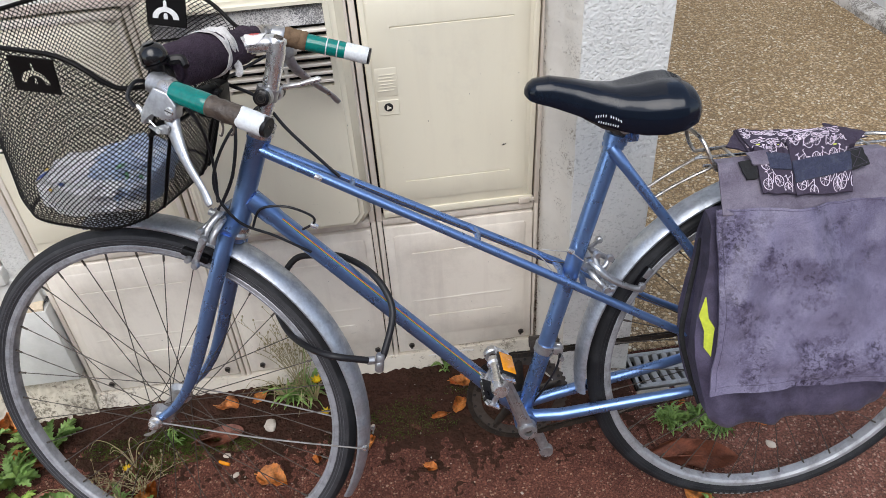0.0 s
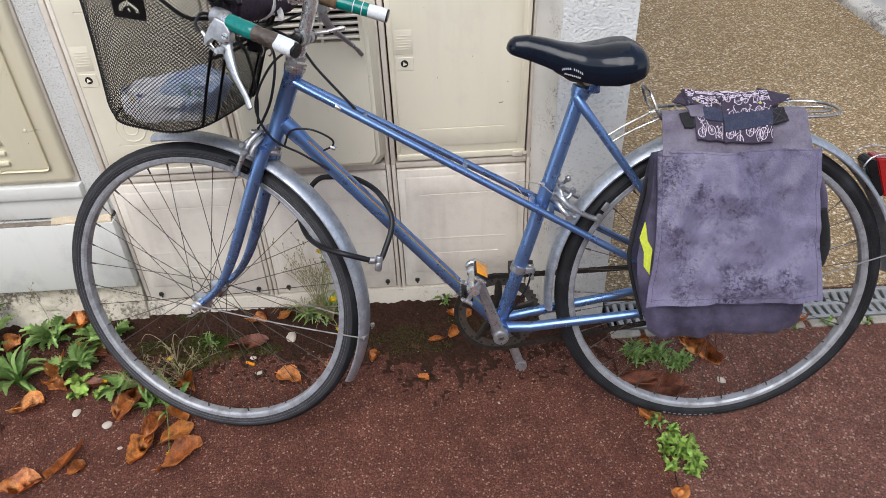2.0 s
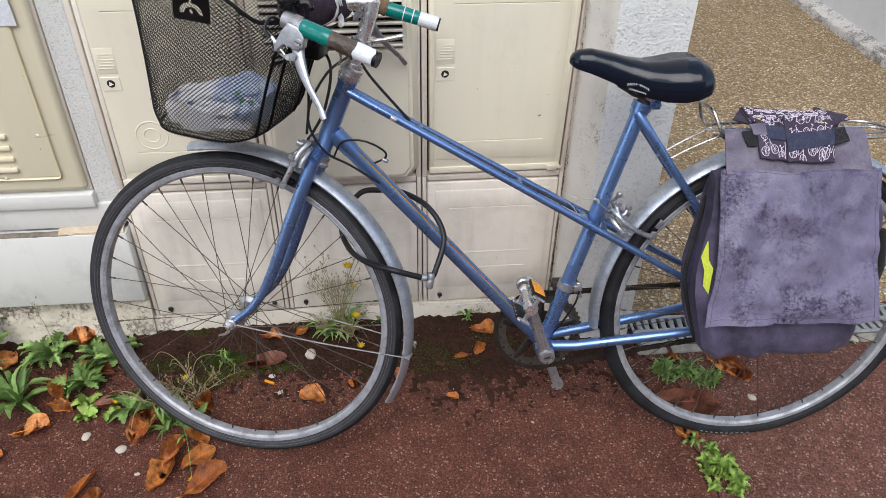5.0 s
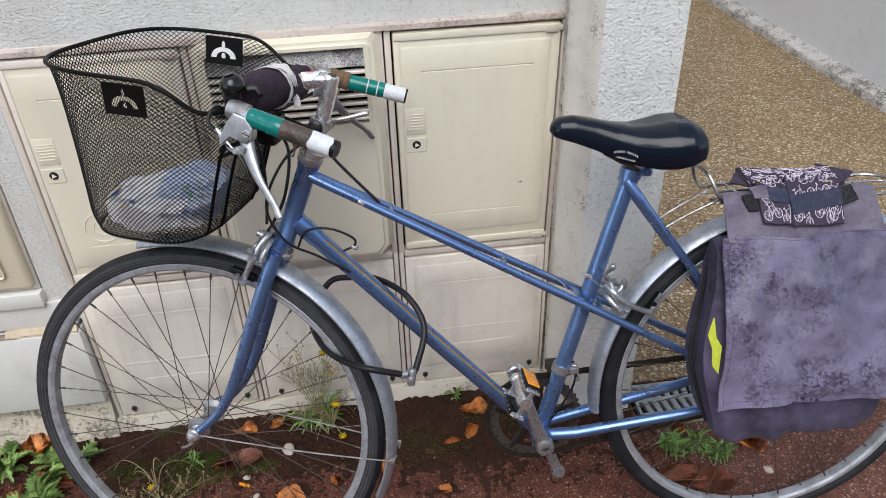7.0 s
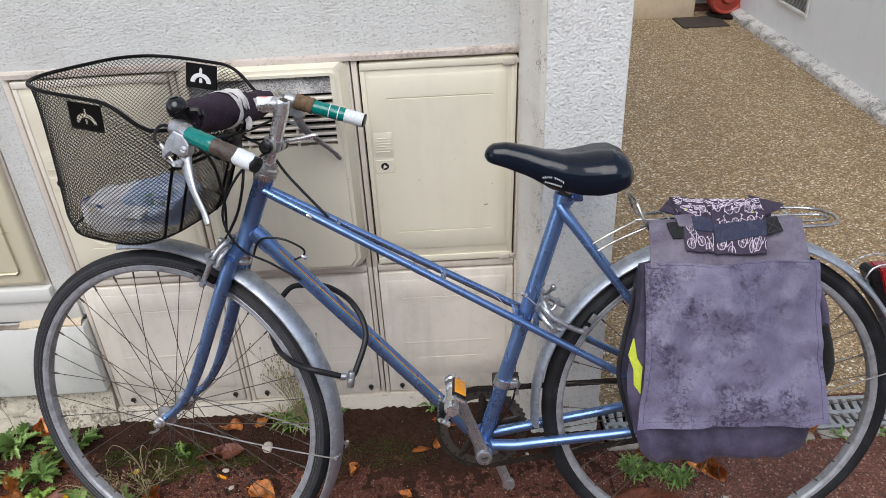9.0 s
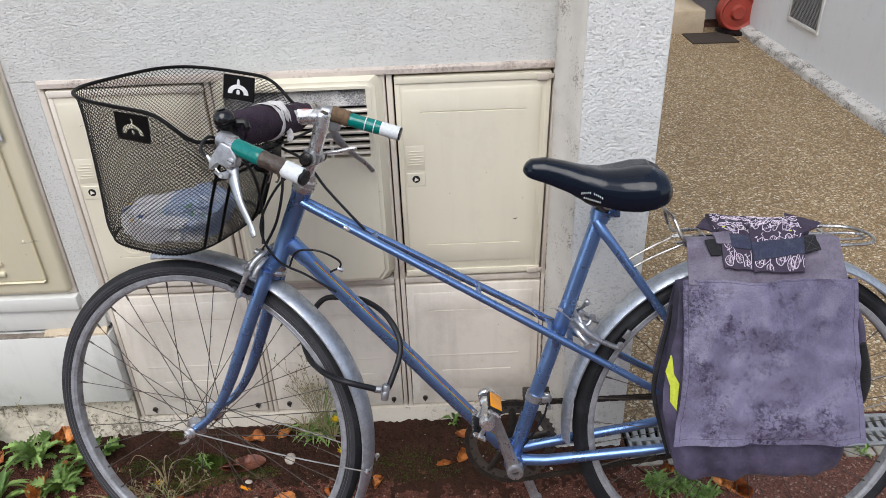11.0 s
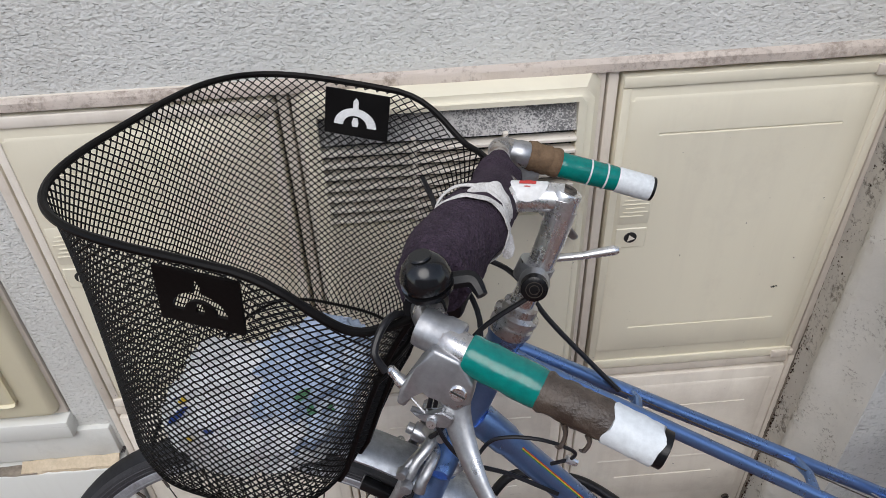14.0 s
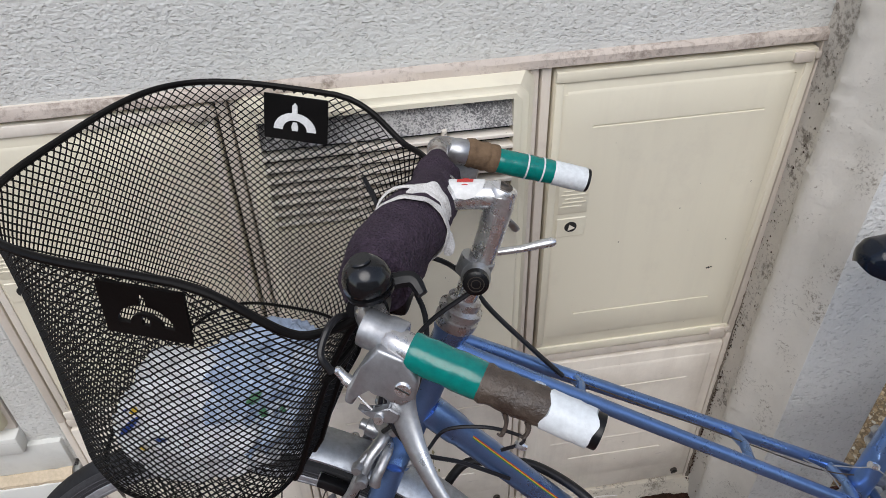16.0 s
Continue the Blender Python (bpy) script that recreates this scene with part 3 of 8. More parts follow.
for i, q in enumerate(CRACK[:110]):
    wide = 0.0012 + 0.0025 * abs(wob(q.x, q.y, 7, 30))
    for j, off in enumerate((-1.6, -0.8, 0.0, 0.8)):
        verts.append((q.x + off * wide + 0.002 * wob(q.x, q.y, j, 90), q.y, (-0.003, 0.003, 0.0045, -0.002)[j] + 0.0015 * wob(q.x, q.y, j + 3, 110)))
for i in range(109):
    for j in range(3):
        a = i * 4 + j
        faces.append((a, a + 1, a + 5, a + 4))
tagged(raw_part("crack_soil", verts, faces, M_SOIL, smooth=True), "dark soil gathered in the crack", "soil", kind="stuff")

# drive of washed gravel concrete behind the drain
bm = B()
box(bm, (0.46, -0.05, -0.05), (2.24, 3.86, 0.004))
drive = tagged(part("drive_paving", bm, M_DRIVE, smooth=False), "brown washed-gravel concrete drive", "paving", kind="structure")

# front wall above and beside the cabinets, and the house body behind them
bm = B()
box(bm, (-4.0, 0.0, 0.967), (0.33, 0.3, WALL_TOP))
box(bm, (-0.800, 0.0, 0.36), (-0.7455, 0.3, 0.967))
box(bm, (-4.0, 0.05, -0.2), (0.33, 0.3, 0.967))
wall = tagged(part("wall_front", bm, M_ROUGH, smooth=False), "white roughcast house wall with grey grime", "wall", kind="structure")
bm = B()
box(bm, (-4.0, 0.3, -0.2), (0.48, 3.9, WALL_TOP))
tagged(part("wall_side", bm, M_ROUGH, smooth=False), "white rendered side wall of the house", "wall", kind="structure")

def roughcast_skin(name, material, parent, x0, x1, z0, z1, y, step, wide, tall, depth, seed, fade):
    """The thrown render itself: trowelled lumps with pits between them, as relief."""
    nx, nz = round((x1 - x0) / step), round((z1 - z0) / step)
    verts, faces = [], []
    for i in range(nx + 1):
        x = x0 + (x1 - x0) * i / nx
        for k in range(nz + 1):
            z = z0 + (z1 - z0) * k / nz
            lump = noise.noise(V((x / wide, seed, z / tall))) + 0.55 * noise.noise(V((x / wide * 2.3, seed + 5, z / tall * 2.1))) + 0.25 * noise.noise(V((x / wide * 5, seed + 9, z / tall * 4.6)))
            lump = max(-1.0, min(0.12, 0.08 + lump * 1.2))
            rim_ = i in (0, nx) or k in (0, nz)
            lump *= 0.25 + 0.75 * min(1.0, min(x - x0, x1 - x, 1.6 * (z - z0)) / fade) * (0.65 + 0.7 * abs(noise.noise(V((x * 7, seed + 3, z * 9)))))
            verts.append((x, y + 0.004 if rim_ else y - depth * lump, z))
    for i in range(nx):
        for k in range(nz):
            a = i * (nz + 1) + k
            faces.append((a, a + nz + 1, a + nz + 2, a + 1))
    ob = raw_part(name, verts, faces, material, parent, True)
    return tagged(ob, kind="stuff")


roughcast_skin("roughcast", M_ROUGH, wall, -0.8, 0.322, 0.964, 1.24, -0.0018, 0.0016, 0.0070, 0.0044, 0.00095, 2.0, 0.05)
roughcast_skin("roughcast", M_ROUGH, wall, -0.8, -0.7455, 0.36, 0.966, -0.001, 0.0020, 0.0066, 0.0046, 0.0011, 7.0, 0.02)

# pier at the corner: smooth return with a rounded arris, roughcast face
bm = B()
box(bm, (0.346, -0.134, -0.15), (0.507, 0.3, WALL_TOP), 0.006)
pier = tagged(part("wall_pier", bm, M_PIER), "white roughcast corner pier", "wall", kind="structure")
roughcast_skin("roughcast", M_PIER, pier, 0.3475, 0.5065, -0.02, 1.25, -0.1355, 0.0018, 0.0050, 0.0054, 0.0013, 11.0, 0.006)
bm = B()
outline = [(0.318, 0.02), (0.318, -0.010), (0.319, -0.030), (0.3195, -0.046), (0.3170, -0.0515), (0.3105, -0.0550), (0.3065, -0.062), (0.3062, -0.070), (0.3095, -0.079), (0.3180, -0.088), (0.3275, -0.098), (0.3340, -0.113), (0.3400, -0.130), (0.348, -0.1365), (0.36, -0.1), (0.36, 0.02)]
rows = []
for k in range(0, 521):
    z = -0.1 + k * 0.0042
    row = []
    for i, (x, y) in enumerate(outline):
        rough = 0.0036 if 3 <= i <= 7 else 0.0014
        row.append(bm.verts.new((x + rough * 0.8 * wob(i * 0.7, z, 1, 70) + 0.001 * wob(i, z, 4, 9), y + rough * (abs(wob(i * 0.4, z, 5, 120)) + 0.7 * wob(i, z, 2, 30)), z)))
    rows.append(row)
for a, b in zip(rows, rows[1:]):
    for i in range(len(outline) - 1):
        bm.faces.new((a[i], a[i + 1], b[i + 1], b[i]))
ret = tagged(part("wall_return", bm, M_SMOOTH), "dirty smooth rendered return beside the pier", "wall", kind="structure")
bm = B()
def inner_strip(s, t):
    z = -0.05 + 1.30 * s
    return 0.3172 + 0.0016 * t - 0.0012 * abs(wob(t * 0.05, z, 3, 45)), -0.002 - 0.043 * t + 0.004 * wob(0, z, 8, 30) * t, z
sheet(bm, inner_strip, 300, 8, 0.002, (-1, 0, 0))
part("grime_strip", bm, M_GRIMY, ret, "grimy pinkish-grey render in the corner")

# uneven grime and mortar fillet between door and return
bm = B()
def fillet(s, t):
    z = -0.02 + 0.985 * s
    x = 0.3095 + 0.011 * s + (0.0125 - 0.007 * s) * t
    return x + 0.0015 * wob(s, t, 0, 60), -0.0035 - 0.004 * t - 0.003 * abs(wob(s, t * 0.3, 4, 45)), z
sheet(bm, fillet, 200, 5, 0.006, (-0.3, -0.95, 0))
tagged(part("trim_fillet", bm, M_DIRT), "crumbling grimy mortar fillet", "trim", kind="structure")

# crumbs of black dirt caught along the hinge side, and chips scattered over the return
rnd = random.Random(19)
verts, faces = [], []
for k in range(1500):
    z = 0.02 + 0.95 * rnd.random()
    along = (z + 0.02) / 0.985
    near = wob(0, z, 3, 9) > -0.1 - 0.3 * rnd.random()
    if not near and rnd.random() < 0.7:
        continue
    if k % 9:
        x, y = 0.3105 + 0.0115 * along + (0.011 - 0.006 * along) * rnd.random(), -0.0075 - 0.004 * rnd.random()
    else:
        x, y = 0.3165, -0.008 - 0.036 * rnd.random() ** 1.8
    r = rnd.choice((0.0005, 0.0007, 0.0009, 0.0013, 0.0019))
    b = len(verts)
    for dx, dz in ((-1, 0), (0, -0.8), (1, 0.1), (0.1, 1.1)):
        verts.append((x + (dx * r if k % 9 else 0.001), y + (0.001 if k % 9 else dx * r), z + dz * r * rnd.uniform(0.6, 1.2)))
    verts.append((x - 0.5 * r, y - 0.7 * r, z))
    faces += [(b + i, b + (i + 1) % 4, b + 4) for i in range(4)]
tagged(raw_part("dirt_crumbs", verts, faces, M_SOIL), "crumbs of black dirt beside the cabinet hinge side", "dirt", kind="stuff")

# mortar ledge over the cabinets
bm = B()
def ledge(s, t):
    x = -0.740 + s * 1.062
    ring = [(0.001, 0.9680), (-0.0070, 0.9650), (-0.0095, 0.9620), (-0.0100, 0.9525), (0.0, 0.9505)]
    y, z = ring[round(t * 4)]
    return x, y + 0.0008 * wob(x, t, 0, 30), z + 0.0010 * wob(x, t, 3, 14) + 0.004 * s
sheet(bm, ledge, 90, 4, 0.01, (0, -1, 0))
tagged(part("trim_ledge", bm, M_MORTAR), "pinkish-grey mortar ledge above the cabinets", "trim", kind="structure")

# drain channel, edge stones
bm = B()
box(bm, (0.515, -0.18, -0.14), (3.3, -0.05, -0.10))
box(bm, (0.515, -0.18, -0.14), (3.3, -0.172, -0.004))
box(bm, (0.515, -0.058, -0.14), (3.3, -0.05, -0.004))
drain = tagged(part("drain_channel", bm, M_DARK, smooth=False), "dark drain channel below the grate", "drain", kind="structure")
for k in range(5):
    grate = empty("drain_grate", pose(0.53 + 0.5 * k, -0.060, 0.004))
    tagged(grate, "galvanised slotted drain grate set in the pavement", "grate", "drain grates")
    bm = B()
    for y0, y1 in ((-0.012, 0.0), (-0.062, -0.050), (-0.110, -0.098)):
        box(bm, (0.0, y0, -0.02), (0.494, y1, 0.0), 0.002)
    for x0 in (0.0, 0.486):
        box(bm, (x0, -0.11, -0.02), (x0 + 0.008, 0.0, 0.0), 0.001)
    part("grate_rim", bm, M_GRATE, grate)
    bm = B()
    box(bm, (0, -0.046, -0.018), (0.0150, 0.0, -0.001), 0.003)
    bar = part("bar", bm, M_GRATE, grate)
    bar.location = (0.018, -0.008, 0.0)
    for row in (0, 1):
        for i in range(20):
            if row == 0 and i == 0:
                continue
            o = new("bar", bar.data)
            o.parent, o.location = grate, (0.018 + 0.0236 * i, -0.008 - 0.048 * row, 0.0)
            o.rotation_euler = (0, 0, 0.12 if row else -0.12)

# door step, mat and the reel at the end of the drive
bm = B()
box(bm, (0.5, 3.72, 0.0), (2.0, 4.3, 0.16), 0.008)
tagged(part("door_step", bm, M_SILL), "beige stone door step", "step", kind="structure")
bm = B()
box(bm, (0.48, 4.1, 0.0), (2.9, 4.4, WALL_TOP))
tagged(part("wall_end", bm, M_BLUE_WALL, smooth=False), "pale rendered wall at the end of the drive", "wall", kind="structure")
bm = B()
box(bm, (2.29, -0.2, -0.1), (2.6, 4.1, 2.0))
tagged(part("wall_neighbour", bm, M_BLUE_WALL, smooth=False), "pale blue-white painted neighbour wall", "wall", kind="structure")
bm = B()
def kerb_top(s, t):
    y = -0.2 + 4.2 * s
    ring = [(2.228, 0.0), (2.231, 0.034), (2.240, 0.045), (2.292, 0.066)]
    x, z = ring[round(t * 3)]
    return x + 0.006 * wob(y, t, 0, 9) + 0.005 * wob(y, t, 2, 40), y, z + 0.005 * wob(y, t, 4, 11) + 0.004 * wob(y, t, 6, 45)
sheet(bm, kerb_top, 420, 3, 0.03, (-0.7, 0, 0.7))
tagged(part("wall_kerb", bm, M_KERB), "crumbling whitish cement kerb along the neighbour wall", "kerb", kind="structure")
bm = B()
def mat_top(s, t):
    x, y = 1.84 + 0.31 * s, 3.44 + 0.25 * t
    return x, y, 0.013 + 0.002 * wob(x, y, 0, 25)
sheet(bm, mat_top, 16, 10, 0.009, (0, 0, 1))
tagged(part("door_mat", bm, M_MAT), "worn dark brown doormat on the drive", "doormat")

vent = empty("wall_vent", pose(2.287, 2.70, 0.238))
tagged(vent, "white framed wall vent with dark wire grille", "vent")
bm = B()
for lo, hi in (((-0.012, 0, 0), (0, 0.40, 0.02)), ((-0.012, 0, 0.32), (0, 0.40, 0.34)), ((-0.012, 0, 0.02), (0, 0.02, 0.32)), ((-0.012, 0.38, 0.02), (0, 0.40, 0.32))):
    box(bm, lo, hi, 0.002)
part("vent_frame", bm, M_TRIM_WHITE, vent)
bm = B()
box(bm, (-0.002, 0.02, 0.02), (0.0, 0.38, 0.32))
part("backing", bm, M_DARK, vent)
bm = B()
for i in range(-15, 19):
    for sgn in (1, -1):
        y0, z0 = 0.02 * i, 0.02 if sgn > 0 else 0.32
        a, b = V((-0.006, 0.02 + y0, z0)), V((-0.006, 0.02 + y0 + 0.30, 0.32 if sgn > 0 else 0.02))
        ya, yb = max(a.y, 0.02), min(b.y, 0.38)
        if yb - ya > 0.01:
            f = lambda y: a.z + (b.z - a.z) * (y - a.y) / (b.y - a.y)
            tube(bm, [(-0.006, ya, f(ya)), (-0.006, yb, f(yb))], 0.0016, 4)
tagged(part("wire_grille", bm, M_GRATE, vent), kind="stuff")

reel = empty("hose_reel", pose(2.20, 3.66, 0.004))
tagged(reel, "red round enamelled hose reel on a black foot", "hose reel")
bm = B()
lathe(bm, [(0.0, -0.02), (0.04, -0.025), (0.055, 0.0), (0.10, 0.005), (0.115, -0.01), (0.125, 0.0), (0.125, 0.09), (0.0, 0.09)], (0, 0.0, 0.145), (0, 1, 0), 32)
part("drum", bm, M_RED, reel)
bm = B()
box(bm, (-0.07, 0.07, 0.02), (0.16, 0.16, 0.30), 0.01)
part("case", bm, M_RED, reel)
bm = B()
lathe(bm, [(0.0, 0), (0.12, 0.0), (0.13, 0.012), (0.11, 0.022), (0.0, 0.024)], (0.02, 0.06, 0), (0, 0, 1), 24)
part("foot", bm, M_RUBBER, reel)
letter = empty("letter_box", pose(2.05, 3.72, 0.36))
tagged(letter, "white metal letter box on the end wall", "letter box")
bm = B()
box(bm, (-0.12, -0.05, 0), (0.2, 0.38, 0.32), 0.006)
part("body", bm, M_TRIM_WHITE, letter)
bm = B()
box(bm, (-0.08, -0.058, 0.25), (0.16, -0.052, 0.27), 0.002)
part("slot_flap", bm, M_GRATE, letter)

# unseen facade added across the street, behind the camera, to shape light and reflections
bm = B()
box(bm, (-14, -13.0, 0), (14, -12.0, 6.5))
tagged(part("facade_opposite", bm, M_FACADE, smooth=False), "plain grey facade added out of view across the street", "facade", kind="structure")

# ---- built-in meter cabinets ----
def field(bm, x0, x1, z0, z1, back, front, c, grooves=()):
    """A raised field with sloping edges, cut corners and narrow grooves (xa, xb, z)."""
    xs = sorted({x0, x0 + c, x1 - c, x1} | {x for a, b, z in grooves for x in (a - 0.001, a, b, b + 0.001)})
    zs = sorted({z0, z0 + c, z1 - c, z1} | {z + d for a, b, z in grooves for d in (-0.0016, 0.0, 0.0016)})
    grid = []
    for x in xs:
        col = []
        for z in zs:
            edge = x in (x0, x1) or z in (z0, z1)
            y = back if edge else front
            if any(z == g and a <= x <= b for a, b, g in grooves):
                y = front + 0.0030
            px_, pz_ = x, z
            if x in (x0, x1) and z in (z0, z1):
                px_, pz_ = x + (c if x == x0 else -c) * 0.8, z + (c if z == z0 else -c) * 0.8
            col.append(bm.verts.new((px_, y, pz_)))
        grid.append(col)
    for a, b in zip(grid, grid[1:]):
        for i in range(len(zs) - 1):
            bm.faces.new((a[i], b[i], b[i + 1], a[i + 1]))
    return bm


def meter_cabinet(x0, x1, hood, label):
    """One column: surround, upper door or ventilated hood, and the lower panel with its bolts."""
    cab = empty("meter_cabinet", pose(x0, 0, 0))
    tagged(cab, label, "cabinet", "meter cabinets in the wall")
    w = x1 - x0
    for lo, hi in (((0, -0.004, 0.452), (0.012, 0.05, 0.968)), ((w - 0.012, -0.004, 0.452), (w, 0.05, 0.968)), ((0.012, -0.004, 0.952), (w - 0.012, 0.05, 0.968)), ((0.012, -0.004, 0.440), (w - 0.012, 0.05, 0.456)), ((0, -0.004, -0.03), (0.010, 0.05, 0.452)), ((w - 0.010, -0.004, -0.03), (w, 0.05, 0.452))):
        bm = B()
        box(bm, lo, hi, 0.002)
        part("surround_strip", bm, M_FRAME, cab)
    bm = B()
    box(bm, (0.004, 0.02, -0.03), (w - 0.004, 0.05, 0.96))
    part("backing", bm, M_DARK, cab)
    if not hood:
        bm = B()
        box(bm, (0.016, -0.006, 0.462), (w - 0.016, 0.018, 0.948), 0.004)
        door = part("door", bm, M_CREAM, cab)
        for lo, hi in (((0.017, -0.0092, 0.933), (w - 0.017, -0.004, 0.947)), ((0.017, -0.0092, 0.463), (w - 0.017, -0.004, 0.479)), ((0.017, -0.0080, 0.480), (0.027, -0.004, 0.932)), ((w - 0.027, -0.0080, 0.480), (w - 0.017, -0.004, 0.932))):
            bm = B()
            box(bm, lo, hi, 0.0014)
            part("door_rim", bm, M_CREAM2 if x0 < -0.7 else M_CREAM, door)
        bm = B()
        field(bm, 0.0285, w - 0.034, 0.498, 0.920, -0.0064, -0.0084, 0.0045, [(0.068, w - 0.064, 0.870), (0.070, w - 0.066, 0.548)])
        part("raised_field", bm, M_CREAM, door)
        bm = B()
        field(bm, 0.031, 0.072, 0.700, 0.732, -0.0086, -0.0098, 0.0012)
        part("lock_plate", bm, M_CREAM, door)
        bm = B()
        field(bm, 0.031, 0.072, 0.739, 0.796, -0.0086, -0.0093, 0.0012)
        part("label_plate", bm, M_CREAM, door)
        for i in range(6):
            bm = B()
            box(bm, (0.034 + 0.003 * (i % 3), -0.0101, 0.750 + 0.0062 * i), (0.064 + 0.005 * (i % 2), -0.0090, 0.7522 + 0.0062 * i), 0.0003, seg=1)
            part("label_rib", bm, M_CREAM, door)
        bm = B()
        lathe(bm, [(0, -0.0006), (0.0080, -0.0006), (0.0088, 0.0006), (0.0088, 0.004)], (0.0515, -0.0102, 0.717), (0, 1, 0), 18)
        part("lock_barrel", bm, M_DARK, door)
        bm = B()
        plate(bm, [(-0.004, -0.0045), (0.0055, -0.001), (-0.002, 0.005)], 0.001, pose(0.0515, -0.0117, 0.717))
        part("key_way", bm, M_CREAM2, door)
        for z in (0.468, 0.938):
            bm = B()
            box(bm, (w - 0.046, -0.013, z - 0.007), (w - 0.022, -0.004, z + 0.007), 0.002)
            box(bm, (w - 0.020, -0.010, z - 0.005), (w - 0.012, -0.004, z + 0.005), 0.0015)
            part("hinge", bm, M_FRAME, door)
    else:
        bm = B()
        outl = [(0.014, 0.460), (w - 0.022, 0.460), (w - 0.004, 0.485), (w - 0.004, 0.944), (w - 0.014, 0.957), (0.014, 0.957), (0.004, 0.944), (0.004, 0.485)]
        d = 0.040
        back = [bm.verts.new((x, 0.0, z)) for x, z in outl]
        front = [bm.verts.new((x + (0.018 if x < w / 2 else -0.018), -d, z + (0.016 if z < 0.6 else (-0.007 if z > 0.94 else -0.004)))) for x, z in outl]
        n = len(outl)
        for i in range(n):
            bm.faces.new((back[i], back[(i + 1) % n], front[(i + 1) % n], front[i]))
        # front is left open at the vent field
        xa, xb, za, zb = 0.030, w - 0.038, 0.788, 0.937
        inner = [bm.verts.new((x, -d, z)) for x, z in ((xa, za), (xb, za), (xb, zb), (xa, zb))]
        rec = [bm.verts.new((v.co.x, -d + 0.018, v.co.z)) for v in inner]
        loops = [(front[0], front[1], inner[1], inner[0]), (front[1], front[2], inner[1]), (front[2], front[3], inner[2], inner[1]), (front[3], front[4], inner[2]), (front[4], front[5], inner[3], inner[2]), (front[5], front[6], inner[3]), (front[6], front[7], inner[0], inner[3]), (front[7], front[0], inner[0])]
        for f in loops:
            bm.faces.new(f)
        for i in range(4):
            bm.faces.new((inner[i], inner[(i + 1) % 4], rec[(i + 1) % 4], rec[i]))
        bmesh.ops.bevel(bm, geom=[e for e in bm.edges if all(v in front for v in e.verts)], offset=0.007, segments=3, affect="EDGES")
        door = part("hood", bm, M_CREAM, cab, "cream hood standing proud of the wall")
        bm = B()
        box(bm, (xa, -d + 0.017, za), (xb, -d + 0.022, zb))
        part("vent_back", bm, M_DARK, door)
        bm = B()
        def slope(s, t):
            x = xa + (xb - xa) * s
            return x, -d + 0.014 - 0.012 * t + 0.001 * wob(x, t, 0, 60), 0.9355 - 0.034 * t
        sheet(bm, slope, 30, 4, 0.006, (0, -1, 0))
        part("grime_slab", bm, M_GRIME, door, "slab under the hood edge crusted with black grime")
        for i in range(7):
            z = 0.795 + 0.0155 * i
            bm = B()
            box(bm, (xa - 0.001, -d - 0.002, z), (xb + 0.001, -d + 0.014, z + 0.0055), 0.0012, seg=1)
            part("slat", bm, M_CREAM2, door)
        for x in (xa + (xb - xa) * 0.36, xa + (xb - xa) * 0.72):
            bm = B()
            box(bm, (x - 0.003, -d - 0.001, za), (x + 0.003, -d + 0.012, 0.905), 0.001, seg=1)
            part("mullion", bm, M_CREAM2, door)
    bm = B()
    box(bm, (0.012, -0.006, 0.0575), (w - 0.012, 0.018, 0.434), 0.003)
    low = part("lower_panel", bm, M_CREAM2, cab, "dirt-stained lower panel")
    bm = B()
    field(bm, 0.030, w - 0.028, 0.105, 0.412, -0.0063, -0.0084, 0.004, [(0.066, w - 0.062, 0.360), (0.092, w - 0.080, 0.171)])
    part("raised_field", bm, M_CREAM2, low)
    bm = B()
    field(bm, 0.056, w - 0.06, 0.2165, 0.2225, -0.0085, -0.0094, 0.002)
    part("moulded_line", bm, M_CREAM2, low)
    for x in (0.044, w - 0.036):
        bm = B()
        lathe(bm, [(0, 0.002), (0.0042, 0.002), (0.0048, -0.002), (0.0062, -0.0025), (0.0066, 0.002)], (x, -0.009, 0.080), (0, 1, 0), 14)
        part("bolt", bm, M_STEEL, low)
        bm = B()
        lathe(bm, [(0, 0.0), (0.0042, 0.0), (0.0042, 0.002)], (x, -0.0105, 0.080), (0, 1, 0), 12)
        box(bm, (x - 0.0025, -0.0075, 0.066), (x + 0.002, -0.0055, 0.076), 0.0008, seg=1)
        part("bolt_hole", bm, M_DARK, low)
    return cab


meter_cabinet(-0.7445, -0.394, False, "cream meter cabinet with keyhole door, dirt-stained lower panel")
meter_cabinet(-0.391, -0.035, True, "cream cabinet with protruding vented hood and dirty lower panel")
beside = meter_cabinet(-0.032, 0.312, False, "cream meter cabinet beside the pier with grimy hinge side")
bm = B()
for dx, dz, r in ((0.0, 0.0, 0.0022), (0.0035, 0.0010, 0.0014), (-0.0030, -0.0006, 0.0012), (0.014, 0.052, 0.0010)):
    lathe(bm, [(0, -0.0016), (r * 0.6, -0.0012), (r, 0.001)], (0.2660 + dx, -0.0084, 0.608 + dz), (0, 1, 0), 8)
part("dirt_speck", bm, M_DARK, beside)
